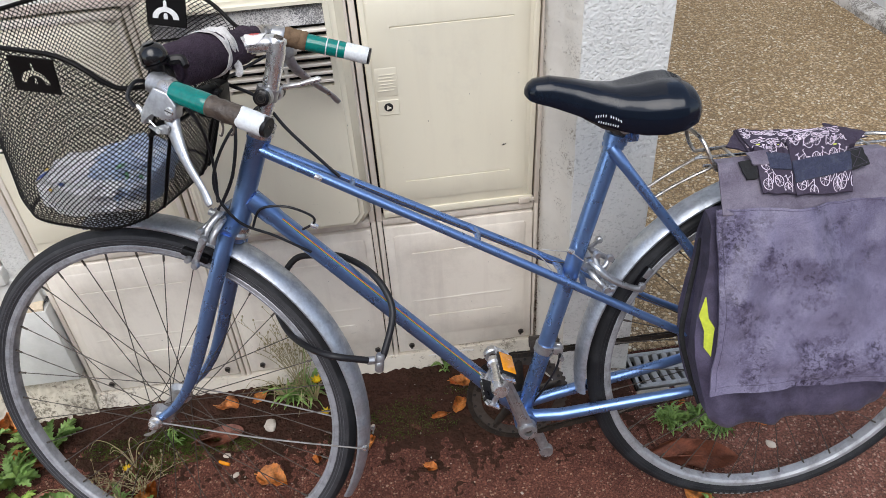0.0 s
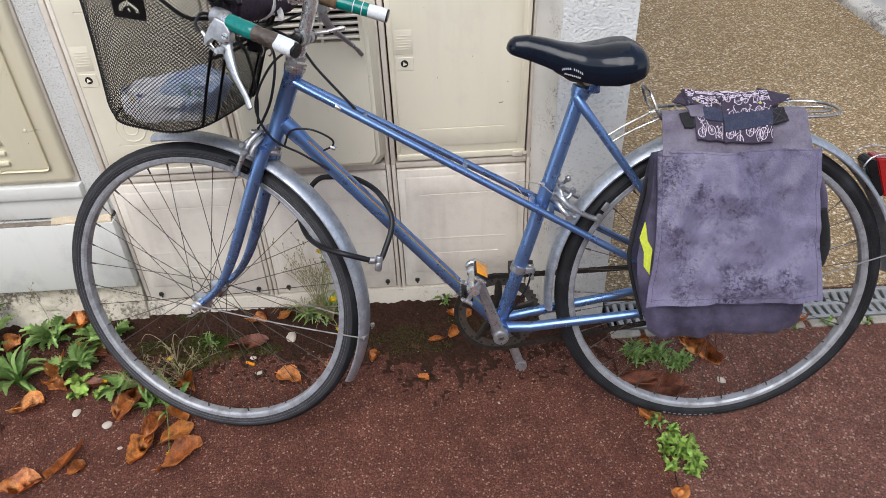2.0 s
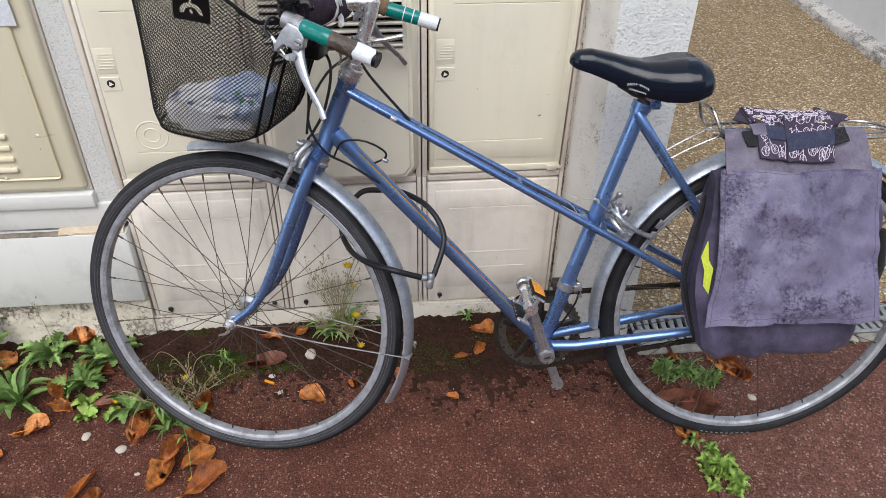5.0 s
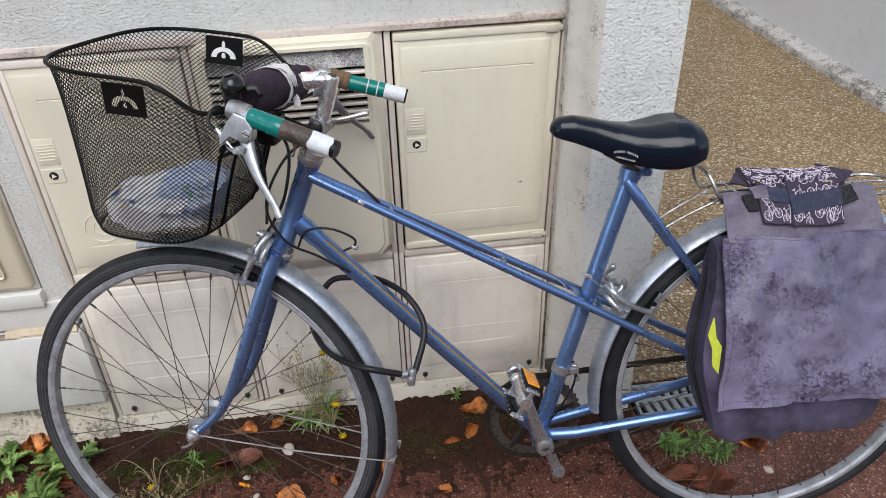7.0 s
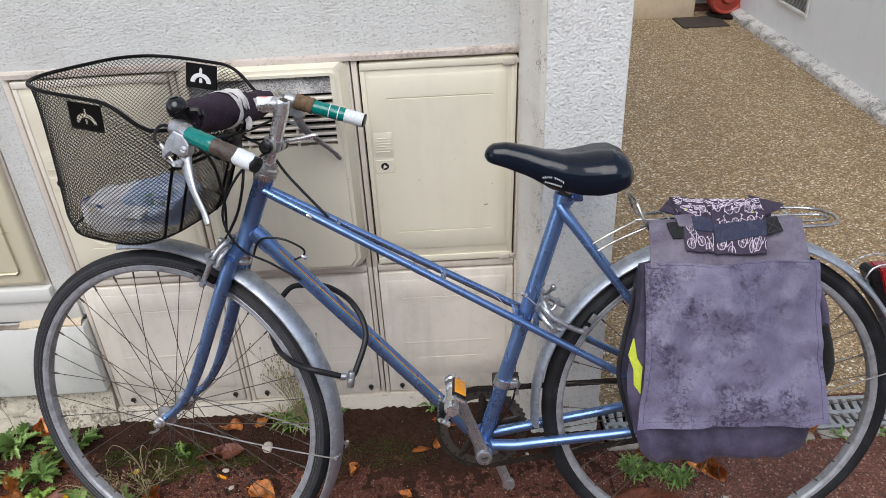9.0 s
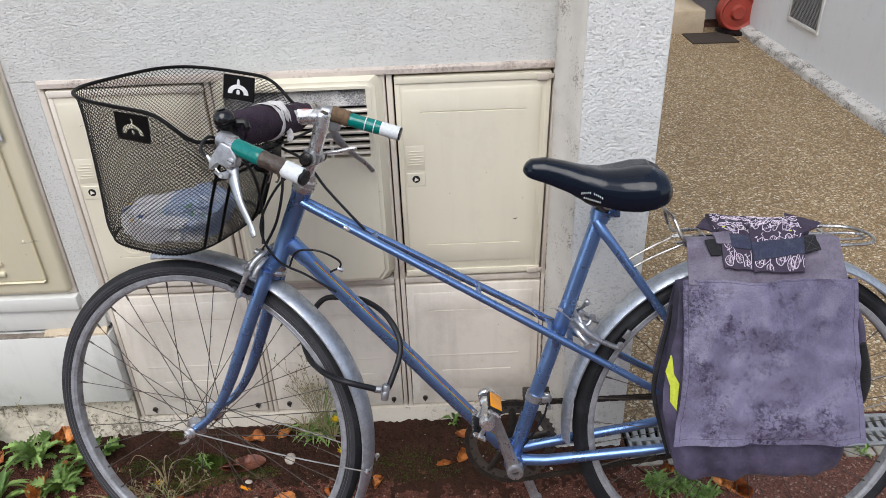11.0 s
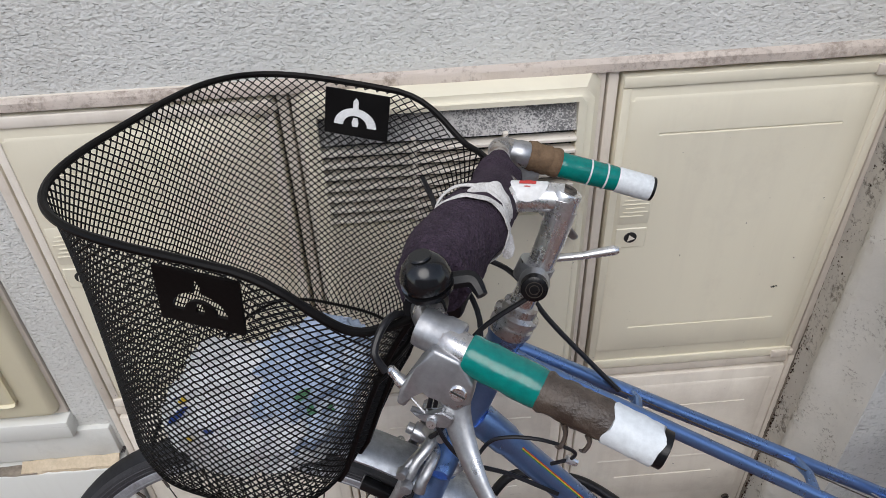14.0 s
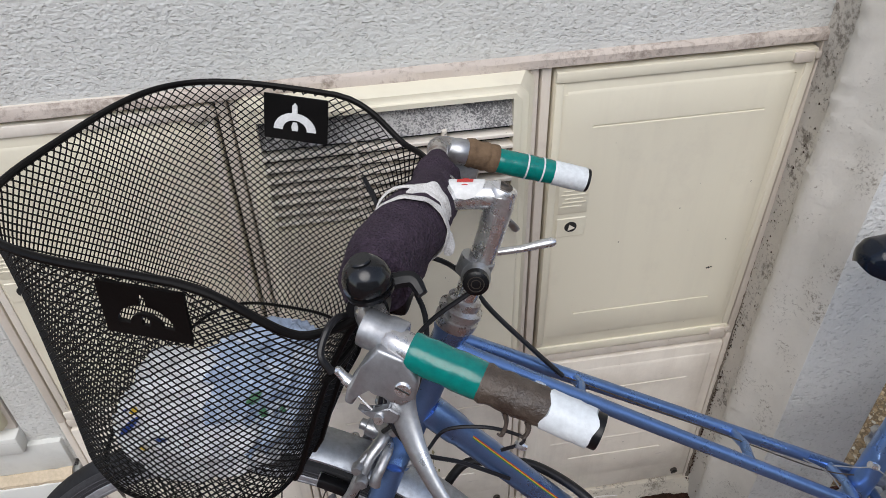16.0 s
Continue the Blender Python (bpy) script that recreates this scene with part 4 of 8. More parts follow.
# its hinge side leans out towards the top
for ob in beside.children_recursive:
    for v in ob.data.vertices:
        side_ = min(1.0, max(0.0, (v.co.x - 0.06) / 0.27))
        v.co.x += side_ * (0.004 + 0.011 * min(1.0, max(0.0, (v.co.z - 0.43) / 0.5)))
bm = B()
lathe(bm, [(0.031, 0.001), (0.034, -0.0014), (0.037, 0.001)], (-0.636, -0.0085, 0.591), (0, 1, 0), 28, True)
lathe(bm, [(0.0145, 0.001), (0.017, -0.0014), (0.0195, 0.001)], (-0.636, -0.0085, 0.591), (0, 1, 0), 24, True)
ob = part("moulded_ring", bm, M_CREAM, bpy.data.objects["meter_cabinet"])
ob.matrix_parent_inverse = pose(0.7445, 0, 0)

# dark seam strips between the columns and a cement foot below
bm = B()
def foot(s, t):
    x = -0.76 + 1.08 * s
    ring = [(0.010, 0.0520), (-0.009, 0.0515), (-0.0105, 0.045), (-0.013, 0.032), (-0.016, 0.015), (-0.024, -0.03)]
    y, z = ring[round(t * 5)]
    chip = 0.007 * max(0.0, wob(x, 0, 7, 14) - 0.12) * (t < 0.5)
    return x, y - 0.003 * abs(wob(x, t, 0, 13)) + chip, z + 0.003 * wob(x, t, 3, 9) * (1 - t) - chip * 1.5
sheet(bm, foot, 240, 5, 0.012, (0, -1, 0))
tagged(part("wall_foot", bm, M_FOOT), "dirty cement foot along the cabinets", "plinth", kind="structure")

# ---- the larger box beside them ----
tall = empty("utility_box", pose(-0.80, 0, 0))
tagged(tall, "large cream utility box with louvres and a no-parking notice", "cabinet")
bm = B()
box(bm, (-0.95, -0.020, 0.462), (-0.008, 0.03, 1.75), 0.012, seg=3)
door = part("door", bm, M_BOX, tall)
bm = B()
box(bm, (-0.93, -0.026, 0.50), (-0.050, -0.018, 1.70), 0.010, seg=3)
part("raised_field", bm, M_BOX, door)
bm = B()
box(bm, (-0.96, -0.004, 0.4535), (-0.0015, 0.05, 1.78), 0.002)
part("surround", bm, M_FRAME, tall)
for i in range(4):
    bm = B()
    box(bm, (-0.213, -0.034, 0.522 + 0.0275 * i), (-0.135, -0.024, 0.534 + 0.0275 * i), 0.004)
    part("louvre", bm, M_BOX, door)
for x, z in ((-0.185, 0.64), (-0.17, 0.505), (-0.07, 0.61)):
    bm = B()
    lathe(bm, [(0, -0.003), (0.003, -0.002), (0.004, 0.002)], (x, -0.026, z), (0, 1, 0), 10)
    part("rivet", bm, M_BOX, door)
notice = empty("no_parking_notice", pose(-0.80, -0.0275, 0))
tagged(notice, "printed no-parking sticker on the cream utility box", "sticker")
bm = B()
def paper(s, t):
    return -0.42 + s * (0.385 - 0.008 * t), -0.0012 - 0.0006 * abs(wob(s, t, 0, 7)), 0.853 + 0.48 * t
sheet(bm, paper, 10, 12, 0.001, (0, -1, 0))
part("paper", bm, M_PAPER, notice)
for r0, r1, mat_, lift in ((0.0, 0.092, M_SIGN_RED, 0.0022), (0.0, 0.060, M_SIGN_BLUE, 0.0032)):
    bm = B()
    lathe(bm, [(0, 0), (r1, 0), (r1, 0.0008), (0, 0.0008)], (-0.153, -lift, 1.058), (0, 1, 0), 48)
    part("disc", bm, mat_, notice)
for a in (45, -45):
    bm = B()
    box(bm, (-0.060, -0.0046, -0.010), (0.060, -0.0036, 0.010), m=pose(-0.153, 0, 1.058, 0, a, 0))
    part("cross_bar", bm, M_SIGN_RED, notice)
bm = B()
for lo, hi in (((-0.315, -0.0026, 0.903), (-0.071, -0.0016, 0.9058)), ((-0.315, -0.0026, 0.968), (-0.071, -0.0016, 0.971)), ((-0.0740, -0.0026, 0.9058), (-0.071, -0.0016, 0.968)), ((-0.315, -0.0026, 0.9058), (-0.312, -0.0016, 0.968))):
    box(bm, lo, hi)
part("pictogram_border", bm, M_INK, notice)
car = [(-0.05, 0.0), (-0.05, 0.014), (-0.034, 0.018), (-0.020, 0.036), (0.016, 0.036), (0.034, 0.019), (0.052, 0.014), (0.052, 0.0)]
bm = B()
plate(bm, car, 0.001, pose(-0.128, -0.0024, 0.928, 0, 10, 0))
for x in (-0.028, 0.03):
    lathe(bm, [(0, 0), (0.010, 0), (0.010, 0.001), (0, 0.001)], pose(-0.128, -0.003, 0.928, 0, 10, 0) @ V((x, 0, -0.001)), (0, 1, 0), 16)
part("car_pictogram", bm, M_INK, notice)
writing("small_print", "Art. R417-10 du code de la route", 0.0135, pose(-0.330, -0.0022, 0.9085, 90, 0, 0), M_INK, notice)
writing("large_print", "Gênant - Arrêté", 0.030, pose(-0.375, -0.0022, 0.864, 90, 0, 0), M_INK, notice)

# bands and plinth below the box
bm = B()
box(bm, (-1.75, -0.022, 0.415), (-0.800, 0.05, 0.452), 0.004)
tagged(part("trim_sill", bm, M_WHITE_BAND), "grey-white sill below the utility box", "trim", kind="structure")
bm = B()
box(bm, (-1.80, -0.010, 0.353), (-0.752, 0.05, 0.418), 0.003)
tagged(part("trim_band", bm, M_WHITE_BAND), "white painted band below the sill", "trim", kind="structure")
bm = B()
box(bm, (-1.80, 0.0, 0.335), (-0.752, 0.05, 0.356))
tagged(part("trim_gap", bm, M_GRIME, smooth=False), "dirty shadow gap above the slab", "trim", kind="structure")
bm = B()
box(bm, (-1.80, -0.030, 0.130), (-0.748, 0.05, 0.343), 0.005)
tagged(part("trim_slab", bm, M_WHITE_BAND), "scuffed white painted slab over the plinth", "trim", kind="structure")
bm = B()
def slab_dirt(s, t):
    x = -1.78 + 0.90 * s
    return x, -0.0285 + 0.018 * t + 0.002 * wob(x, t, 0, 40), 0.3445 + 0.0015 * wob(x, t, 5, 60) + 0.001 * t
sheet(bm, slab_dirt, 160, 4, 0.002, (0, 0, 1))
tagged(part("trim_dirt", bm, M_DIRT), "grey-brown dirt lying in the gap over the slab", "trim", kind="structure")
bm = B()
def slab_mortar(s, t):
    x = -0.905 + 0.152 * s
    ring = [(-0.0275, 0.3430), (-0.0265, 0.3480), (-0.018, 0.3520), (-0.0105, 0.3560)]
    y, z = ring[round(t * 3)]
    return x + 0.003 * wob(x, t, 1, 50), y + 0.0018 * wob(x, t, 0, 70), z + 0.003 * wob(x, t, 3, 30) - 0.007 * max(0.0, 0.25 - s)
sheet(bm, slab_mortar, 50, 3, 0.004, (0, -0.6, 0.8))
tagged(part("trim_mortar", bm, M_SILL), "crumbling cream mortar over the slab", "trim", kind="structure")
bm = B()
def plinth(s, t):
    x = -1.8 + 1.052 * s
    y = -0.006 - 0.045 * t ** 2 + 0.010 * wob(x, t * 0.16, 0, 12) + 0.004 * wob(x, t * 0.16, 4, 38) + 0.003 * wob(x, t * 0.16, 8, 110) - 0.010 * (math.sin(9 * x) > 0.96)
    return x, y, 0.134 - 0.16 * t
sheet(bm, plinth, 380, 44, 0.03, (0, -1, 0))
tagged(part("plinth", bm, M_PLINTH), "crumbling stained cement plinth", "plinth", kind="structure")

# damp soil and moss gathered along the foot of the wall
# reaches well out from the wall, darkening the asphalt under the bicycle
def soil_edge(x):
    near = float(np.interp(x, [-0.95, -0.7, -0.3, 0.05, 0.3, 0.5], [0.14, 0.26, 0.31, 0.36, 0.37, 0.30]))
    return near + 0.07 * wob(x, 0, 0, 5) + 0.06 * wob(x, 3, 0, 17) + 0.02 * wob(x, 6, 0, 50)


def soil_height(x, y):
    """Height of the soil over the asphalt, thinning and breaking up away from the wall."""
    t = (-0.012 - y) / soil_edge(x)
    if not 0.0 <= t <= 1.0 or not -1.7 < x < 0.51:
        return 0.0
    h = 0.018 * (1 - t) ** 1.8 * (0.70 + 0.5 * wob(x, y, 1, 11))
    return h + 0.0040 * wob(x, y, 2, 24) + 0.0040 * wob(x, y, 2, 60) + 0.0045 * wob(x, y, 6, 100) - 0.0030 * t


verts, faces = [], []
NX, NY = 560, 80
for i in range(NX + 1):
    x = -1.7 + 2.21 * i / NX
    edge = soil_edge(x)
    for j in range(NY + 1):
        y = -0.012 - edge * j / NY
        verts.append((x, y, 0.0005 + max(soil_height(x, y), -0.004) if j < NY else -0.004))
for i in range(NX):
    for j in range(NY):
        a = i * (NY + 1) + j
        faces.append((a, a + 1, a + NY + 2, a + NY + 1))
soil = raw_part("soil", verts, faces, M_SOIL, smooth=True)
tagged(soil, "damp dark soil and moss along the wall", "soil", kind="stuff")

# loose soil crumbs thinning outwards, also shading the asphalt by colour, and moss cushions
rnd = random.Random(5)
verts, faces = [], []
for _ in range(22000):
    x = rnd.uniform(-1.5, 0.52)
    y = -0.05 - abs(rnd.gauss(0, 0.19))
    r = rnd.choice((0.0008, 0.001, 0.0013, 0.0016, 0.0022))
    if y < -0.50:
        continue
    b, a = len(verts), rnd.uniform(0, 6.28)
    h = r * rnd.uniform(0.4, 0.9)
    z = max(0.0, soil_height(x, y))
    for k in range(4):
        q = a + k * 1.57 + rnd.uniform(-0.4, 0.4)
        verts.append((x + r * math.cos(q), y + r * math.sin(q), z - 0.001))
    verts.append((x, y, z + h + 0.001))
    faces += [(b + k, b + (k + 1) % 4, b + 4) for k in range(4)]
tagged(raw_part("soil_crumbs", verts, faces, M_SOIL), "crumbs of dark soil along the wall foot, also darkening the asphalt for shade", "soil", kind="stuff")
verts, faces = [], []
for mx, my, mr in ((-0.578, -0.134, 0.050), (-0.560, -0.130, 0.040), (-0.535, -0.126, 0.04), (-0.634, -0.030, 0.025), (-0.052, -0.205, 0.03), (-0.33, -0.030, 0.03), (0.02, -0.19, 0.05), (-0.60, -0.20, 0.05), (-0.52, -0.17, 0.05), (-0.10, -0.16, 0.045), (-0.02, -0.14, 0.05), (-0.70, -0.14, 0.04), (0.12, -0.10, 0.03), (-0.40, -0.17, 0.03), (0.20, -0.13, 0.03), (-0.16, -0.20, 0.03)):
    for _ in range(round((800 if mx < -0.2 else 260) * (mr / 0.035) ** 2)):
        q, d = rnd.uniform(0, 6.28), mr * rnd.random() ** 0.7
        x, y, h = mx + 1.6 * d * math.cos(q), my + 0.7 * d * math.sin(q), rnd.uniform(0.002, 0.006)
        z, b, w = max(0.0, soil_height(x, y)) - 0.001, len(verts), 0.0013
        verts += [(x - w, y, z), (x + w, y, z), (x + rnd.uniform(-0.003, 0.003), y - 0.001, z + h), (x, y - w, z), (x, y + w, z)]
        faces += [(b, b + 1, b + 2), (b + 3, b + 4, b + 2)]
tagged(raw_part("moss", verts, faces, M_MOSS), "low dark green moss cushions at the wall foot", "moss", kind="stuff")

bm = B()
tube(bm, spline([(0.049, -0.030, 0.060), (0.085, -0.031, 0.0605), (0.125, -0.029, 0.062), (0.160, -0.032, 0.060)], 4), 0.0013, 6)
tagged(part("straw", bm, M_TIE), "pale dry straw lying on the cement foot", "straw")

# ---- the bicycle: x runs backwards along it, z up in its leaning plane, y towards the wall ----
BIKE = pose(0, -0.447, 0, -11.3, 0, -2.46)
PIVOT, AXIS = V((-0.219, 0, 0.777)), V((-0.39, 0, -0.92)).normalized()
def steer(deg):
    return Matrix.Translation(PIVOT) @ Matrix.Rotation(radians(deg), 4, AXIS) @ Matrix.Translation(-PIVOT)
CROWN = Matrix.Translation((-0.25, 0, 0.70))
FORK, BARS = CROWN @ Matrix.Rotation(radians(1.9), 4, "X") @ CROWN.inverted() @ steer(14.2), steer(14.5)
bike = empty("bicycle", BIKE)
tagged(bike, "old blue mixte bicycle with alloy mudguards leaning by the wall", "bicycle")


def bike_part(name, bm, material, label="", m=None, parent=None):
    ob = part(name, bm, material, parent or bike, label)
    if m is not None:
        ob.matrix_basis = m
    return ob


BB, HUB_R, HUB_F = V((0.196, 0, 0.272)), V((0.660, 0, 0.350)), V((-0.441, 0, 0.355))
HT0, HT1 = V((-0.249, 0, 0.706)), V((-0.190, 0, 0.845))
ST1 = V((0.3560, 0, 0.7955))

bm = B()
tube(bm, [HT0, HT0.lerp(HT1, 0.04), HT0.lerp(HT1, 0.06), HT0.lerp(HT1, 0.94), HT0.lerp(HT1, 0.96), HT1], [0.0185, 0.0185, 0.0168, 0.0168, 0.0185, 0.0185], 20)
bike_part("head_tube", bm, M_BLUE)
bm = B()
dt0 = V((-0.222, 0, 0.746))
tube(bm, [dt0, dt0.lerp(BB, 0.07), dt0.lerp(BB, 0.08), BB], [0.0172, 0.0166, 0.0150, 0.0150], 18)
down = bike_part("down_tube", bm, M_BLUE, "blue tube with a tricolour pinstripe")
ddir = (BB - dt0).normalized()
dnor = V((-ddir.z, 0, ddir.x)) * -1
if dnor.z < 0:
    dnor = -dnor
for k, mat_ in enumerate((M_STRIPE_R, M_STRIPE_Y, M_STRIPE_G)):
    bm = B()
    ang = radians(44 + 4.2 * k)
    off = (dnor * math.cos(ang) + V((0, -1, 0)) * math.sin(ang)) * 0.0151
    tube(bm, [dt0.lerp(BB, 0.09) + off, dt0.lerp(BB, 0.97) + off], 0.00055, 6)
    bike_part("pinstripe", bm, mat_, parent=down)
bm = B()
tube(bm, [BB, BB.lerp(ST1, 0.96), BB.lerp(ST1, 0.962), ST1], [0.0148, 0.0148, 0.0170, 0.0170], 18)
bike_part("seat_tube", bm, M_BLUE)
bm = B()
lathe(bm, [(0.0, -0.036), (0.018, -0.036), (0.0205, -0.033), (0.0205, 0.033), (0.018, 0.036), (0.0, 0.036)], BB, (0, 1, 0), 24)
bike_part("bottom_bracket_shell", bm, M_BLUE)
for s in (-1, 1):
    bm = B()
    tube(bm, [(-0.200, 0.007 * s, 0.829), (-0.17, 0.011 * s, 0.812), (0.05, 0.0235 * s, 0.686), (0.285, 0.0365 * s, 0.551), (0.45, 0.0465 * s, 0.456), (0.632, 0.058 * s, 0.356)], [0.0085, 0.0078, 0.0074, 0.0074, 0.0072, 0.006], 12)
    tt = bike_part("top_tube", bm, M_BLUE, "slim twin blue tube with chipped paint")
    bm = B()
    tube(bm, [(0.3435, 0.012 * s, 0.779), (0.351, 0.0165 * s, 0.767), (0.372, 0.0225 * s, 0.738), (0.49, 0.040 * s, 0.576), (0.632, 0.056 * s, 0.368)], [0.0090, 0.0100, 0.0086, 0.0076, 0.006], 12)
    bike_part("seat_stay", bm, M_BLUE)
    bm = B()
    tube(bm, [(0.205, 0.020 * s, 0.276), (0.26, 0.030 * s, 0.281), (0.45, 0.043 * s, 0.310), (0.635, 0.058 * s, 0.345)], [0.0115, 0.0112, 0.0100, 0.0075], 14)
    bike_part("chain_stay", bm, M_BLUE)
    bm = B()
    plate(bm, [(-0.045, 0.02), (-0.035, 0.0), (-0.012, -0.024), (0.012, -0.020), (0.014, 0.012), (-0.01, 0.014), (-0.025, 0.026)], 0.005, pose(0.660, 0.060 * s, 0.350))
    bike_part("dropout", bm, M_BLUE)
for u, w, v in ((0.126, 0.6425, 0.028), (-0.066, 0.7525, 0.017), (0.262, 0.564, 0.035), (0.300, 0.543, 0.037)):
    bm = B()
    tube(bm, [(u, -v, w), (u + 0.004, 0.0, w + 0.002), (u, v, w)], 0.0055, 10)
    bike_part("tube_bridge", bm, M_BLUE)
bm = B()
plate(bm, [(0.003, -0.006), (-0.003, -0.018), (-0.014, -0.025), (-0.026, -0.028), (-0.027, -0.025), (-0.015, -0.021), (-0.007, -0.013), (-0.005, -0.004)], 0.003, Matrix.Translation(HUB_F + V((0, -0.060, 0))))
bike_part("axle_tab", bm, M_STAY, "bent alloy tab below the front axle", FORK)
# headset
for p, prof in ((HT1, [(0.019, -0.001), (0.021, 0.004), (0.021, 0.010), (0.0185, 0.011), (0.0185, 0.014), (0.0215, 0.016), (0.0215, 0.021), (0.017, 0.024), (0.0165, 0.031), (0.011, 0.033)]), (HT0 - (HT1 - HT0).normalized() * 0.020, [(0.013, 0.0), (0.022, 0.001), (0.023, 0.006), (0.020, 0.010), (0.0215, 0.012), (0.0215, 0.019), (0.019, 0.021)])):
    bm = B()
    lathe(bm, prof, p, HT1 - HT0, 26)
    bike_part("headset_cup", bm, M_RUST)

# fork
for s in (-1, 1):
    bm = B()
    tube(bm, spline([(-0.2545, 0.030 * s, 0.700), (-0.272, 0.036 * s, 0.655), (-0.305, 0.041 * s, 0.575), (-0.343, 0.046 * s, 0.480), (-0.372, 0.048 * s, 0.423), (-0.403, 0.050 * s, 0.384), (-0.440, 0.050 * s, 0.356)], 5), [0.0135, 0.0135, 0.0128, 0.0112, 0.009, 0.0078, 0.007], 14)
    bike_part("fork_blade", bm, M_BLUE, m=FORK)
bm = B()
tube(bm, [(-0.2545, -0.038, 0.699), (-0.2535, -0.02, 0.706), (-0.2530, 0.0, 0.708), (-0.2535, 0.02, 0.706), (-0.2545, 0.038, 0.699)], [0.0125, 0.0165, 0.0185, 0.0165, 0.0125], 16)
lathe(bm, [(0.0185, 0.0), (0.0185, 0.012), (0.015, 0.016)], (-0.2600, 0, 0.680), HT1 - HT0, 18)
bike_part("fork_crown", bm, M_BLUE, m=FORK)


def wheel(name, hub, m, label, side_, lines):
    """Hub, rim, tyre and 36 crossed spokes."""
    bm = B()
    lathe(bm, [(0, -0.058), (0.0045, -0.058), (0.0045, -0.046), (0.011, -0.042), (0.012, -0.036), (0.022, -0.034), (0.022, -0.031), (0.0115, -0.026), (0.0105, 0.0), (0.0115, 0.026), (0.022, 0.031), (0.022, 0.034), (0.012, 0.036), (0.011, 0.042), (0.0045, 0.046), (0.0045, 0.058), (0, 0.058)], (0, 0, 0), (0, 1, 0), 20)
    wh = part(name, bm, M_ALLOY, bike, label)
    wh.matrix_basis = m @ Matrix.Translation(hub)
    for s in (-1, 1):
        bm = B()
        lathe(bm, [(0, 0.054), (0.0125, 0.0575), (0.0125, 0.0595), (0.0095, 0.0600), (0.0098, 0.0625), (0.0092, 0.0670), (0.0045, 0.0685), (0.0040, 0.0735), (0, 0.0745)], (0, 0, 0), (0, s, 0), 12)
        part("axle_nut", bm, M_CHROME, wh, "chrome axle nut and washer")
    bm = B()
    lathe(bm, [(0.302, -0.005), (0.3032, -0.009), (0.3070, -0.0114), (0.3078, -0.0106), (0.3086, -0.0114), (0.3150, -0.0122), (0.3162, -0.0112), (0.312, -0.009), (0.312, 0.009), (0.3162, 0.0112), (0.3150, 0.0122), (0.3086, 0.0114), (0.3078, 0.0106), (0.3070, 0.0114), (0.3032, 0.009), (0.302, 0.005)], (0, 0, 0), (0, 1, 0), 120, True)
    part("rim", bm, M_RIM, wh)
    bm = B()
    prof = [(0.313, -0.0100), (0.3165, -0.0113), (0.3215, -0.0130), (0.328, -0.0145), (0.335, -0.0130), (0.3365, -0.0118), (0.3415, -0.0080), (0.3445, -0.003), (0.3445, 0.003), (0.3415, 0.0080), (0.3365, 0.0118), (0.335, 0.0130), (0.328, 0.0145), (0.3215, 0.0130), (0.3165, 0.0113), (0.313, 0.0100)]
    lathe(bm, prof, (0, 0, 0), (0, 1, 0), 120, True)
    tyre = part("tyre", bm, M_TYRE, wh, "worn black tyre with ribbed grey sidewalls")
    for s in (-1, 1):
        bm = B()
        wall_ = [(0.3160, 0.0113), (0.3180, 0.0124), (0.3186, 0.0119), (0.3192, 0.0128), (0.3222, 0.0140), (0.3230, 0.0134), (0.3238, 0.0144), (0.3280, 0.0151), (0.3286, 0.0146), (0.3292, 0.0151), (0.3340, 0.0138), (0.3350, 0.0126), (0.328, 0.0120)]
        lathe(bm, [(r, s * y) for r, y in wall_], (0, 0, 0), (0, 1, 0), 120, True)
        part("sidewall", bm, side_, tyre)
        for r, y in lines:
            bm = B()
            lathe(bm, [(r - 0.0005, s * (y - 0.0004)), (r - 0.0003, s * (y + 0.0004)), (r + 0.0003, s * (y + 0.0005)), (r + 0.0005, s * (y - 0.0003))], (0, 0, 0), (0, 1, 0), 120, True)
            part("raised_line", bm, M_SIDE_LINE, tyre)
    bm = B()
    tube(bm, [(0, 0, 0), (0, 0, 0.95), (0, 0, 0.951), (0, 0, 1.0)], [0.00085, 0.00085, 0.0019, 0.0018], 6)
    first = None
    for k in range(36):
        side = 1 if k % 2 else -1
        j = k // 2
        lead = 1 if j % 2 else -1
        a = 2 * math.pi * j / 18 + (0.17 if side > 0 else 0)
        p = V((0.020 * math.cos(a), side * 0.033, 0.020 * math.sin(a)))
        b = 2 * math.pi * (k + (lead * 6)) / 36
        q = V((0.3035 * math.cos(b), side * 0.002, 0.3035 * math.sin(b)))
        if first is None:
            first = part("spoke", bm, M_STEEL, wh)
            o = first
        else:
            o = new("spoke", first.data)
            o.parent = wh
        q3 = (q - p)
        o.matrix_basis = Matrix.Translation(p) @ q3.to_track_quat("Z", "Y").to_matrix().to_4x4() @ Matrix.Diagonal((1, 1, q3.length, 1))
    return wh


front = wheel("front_wheel", HUB_F, FORK, "spoked wheel with dirty alloy rim, turned towards the wall", M_SIDEWALL, ((0.3207, 0.0134), (0.3262, 0.0149)))
rear = wheel("rear_wheel", HUB_R, Matrix.Identity(4), "spoked wheel with dirty alloy rim", M_TYRE, ())
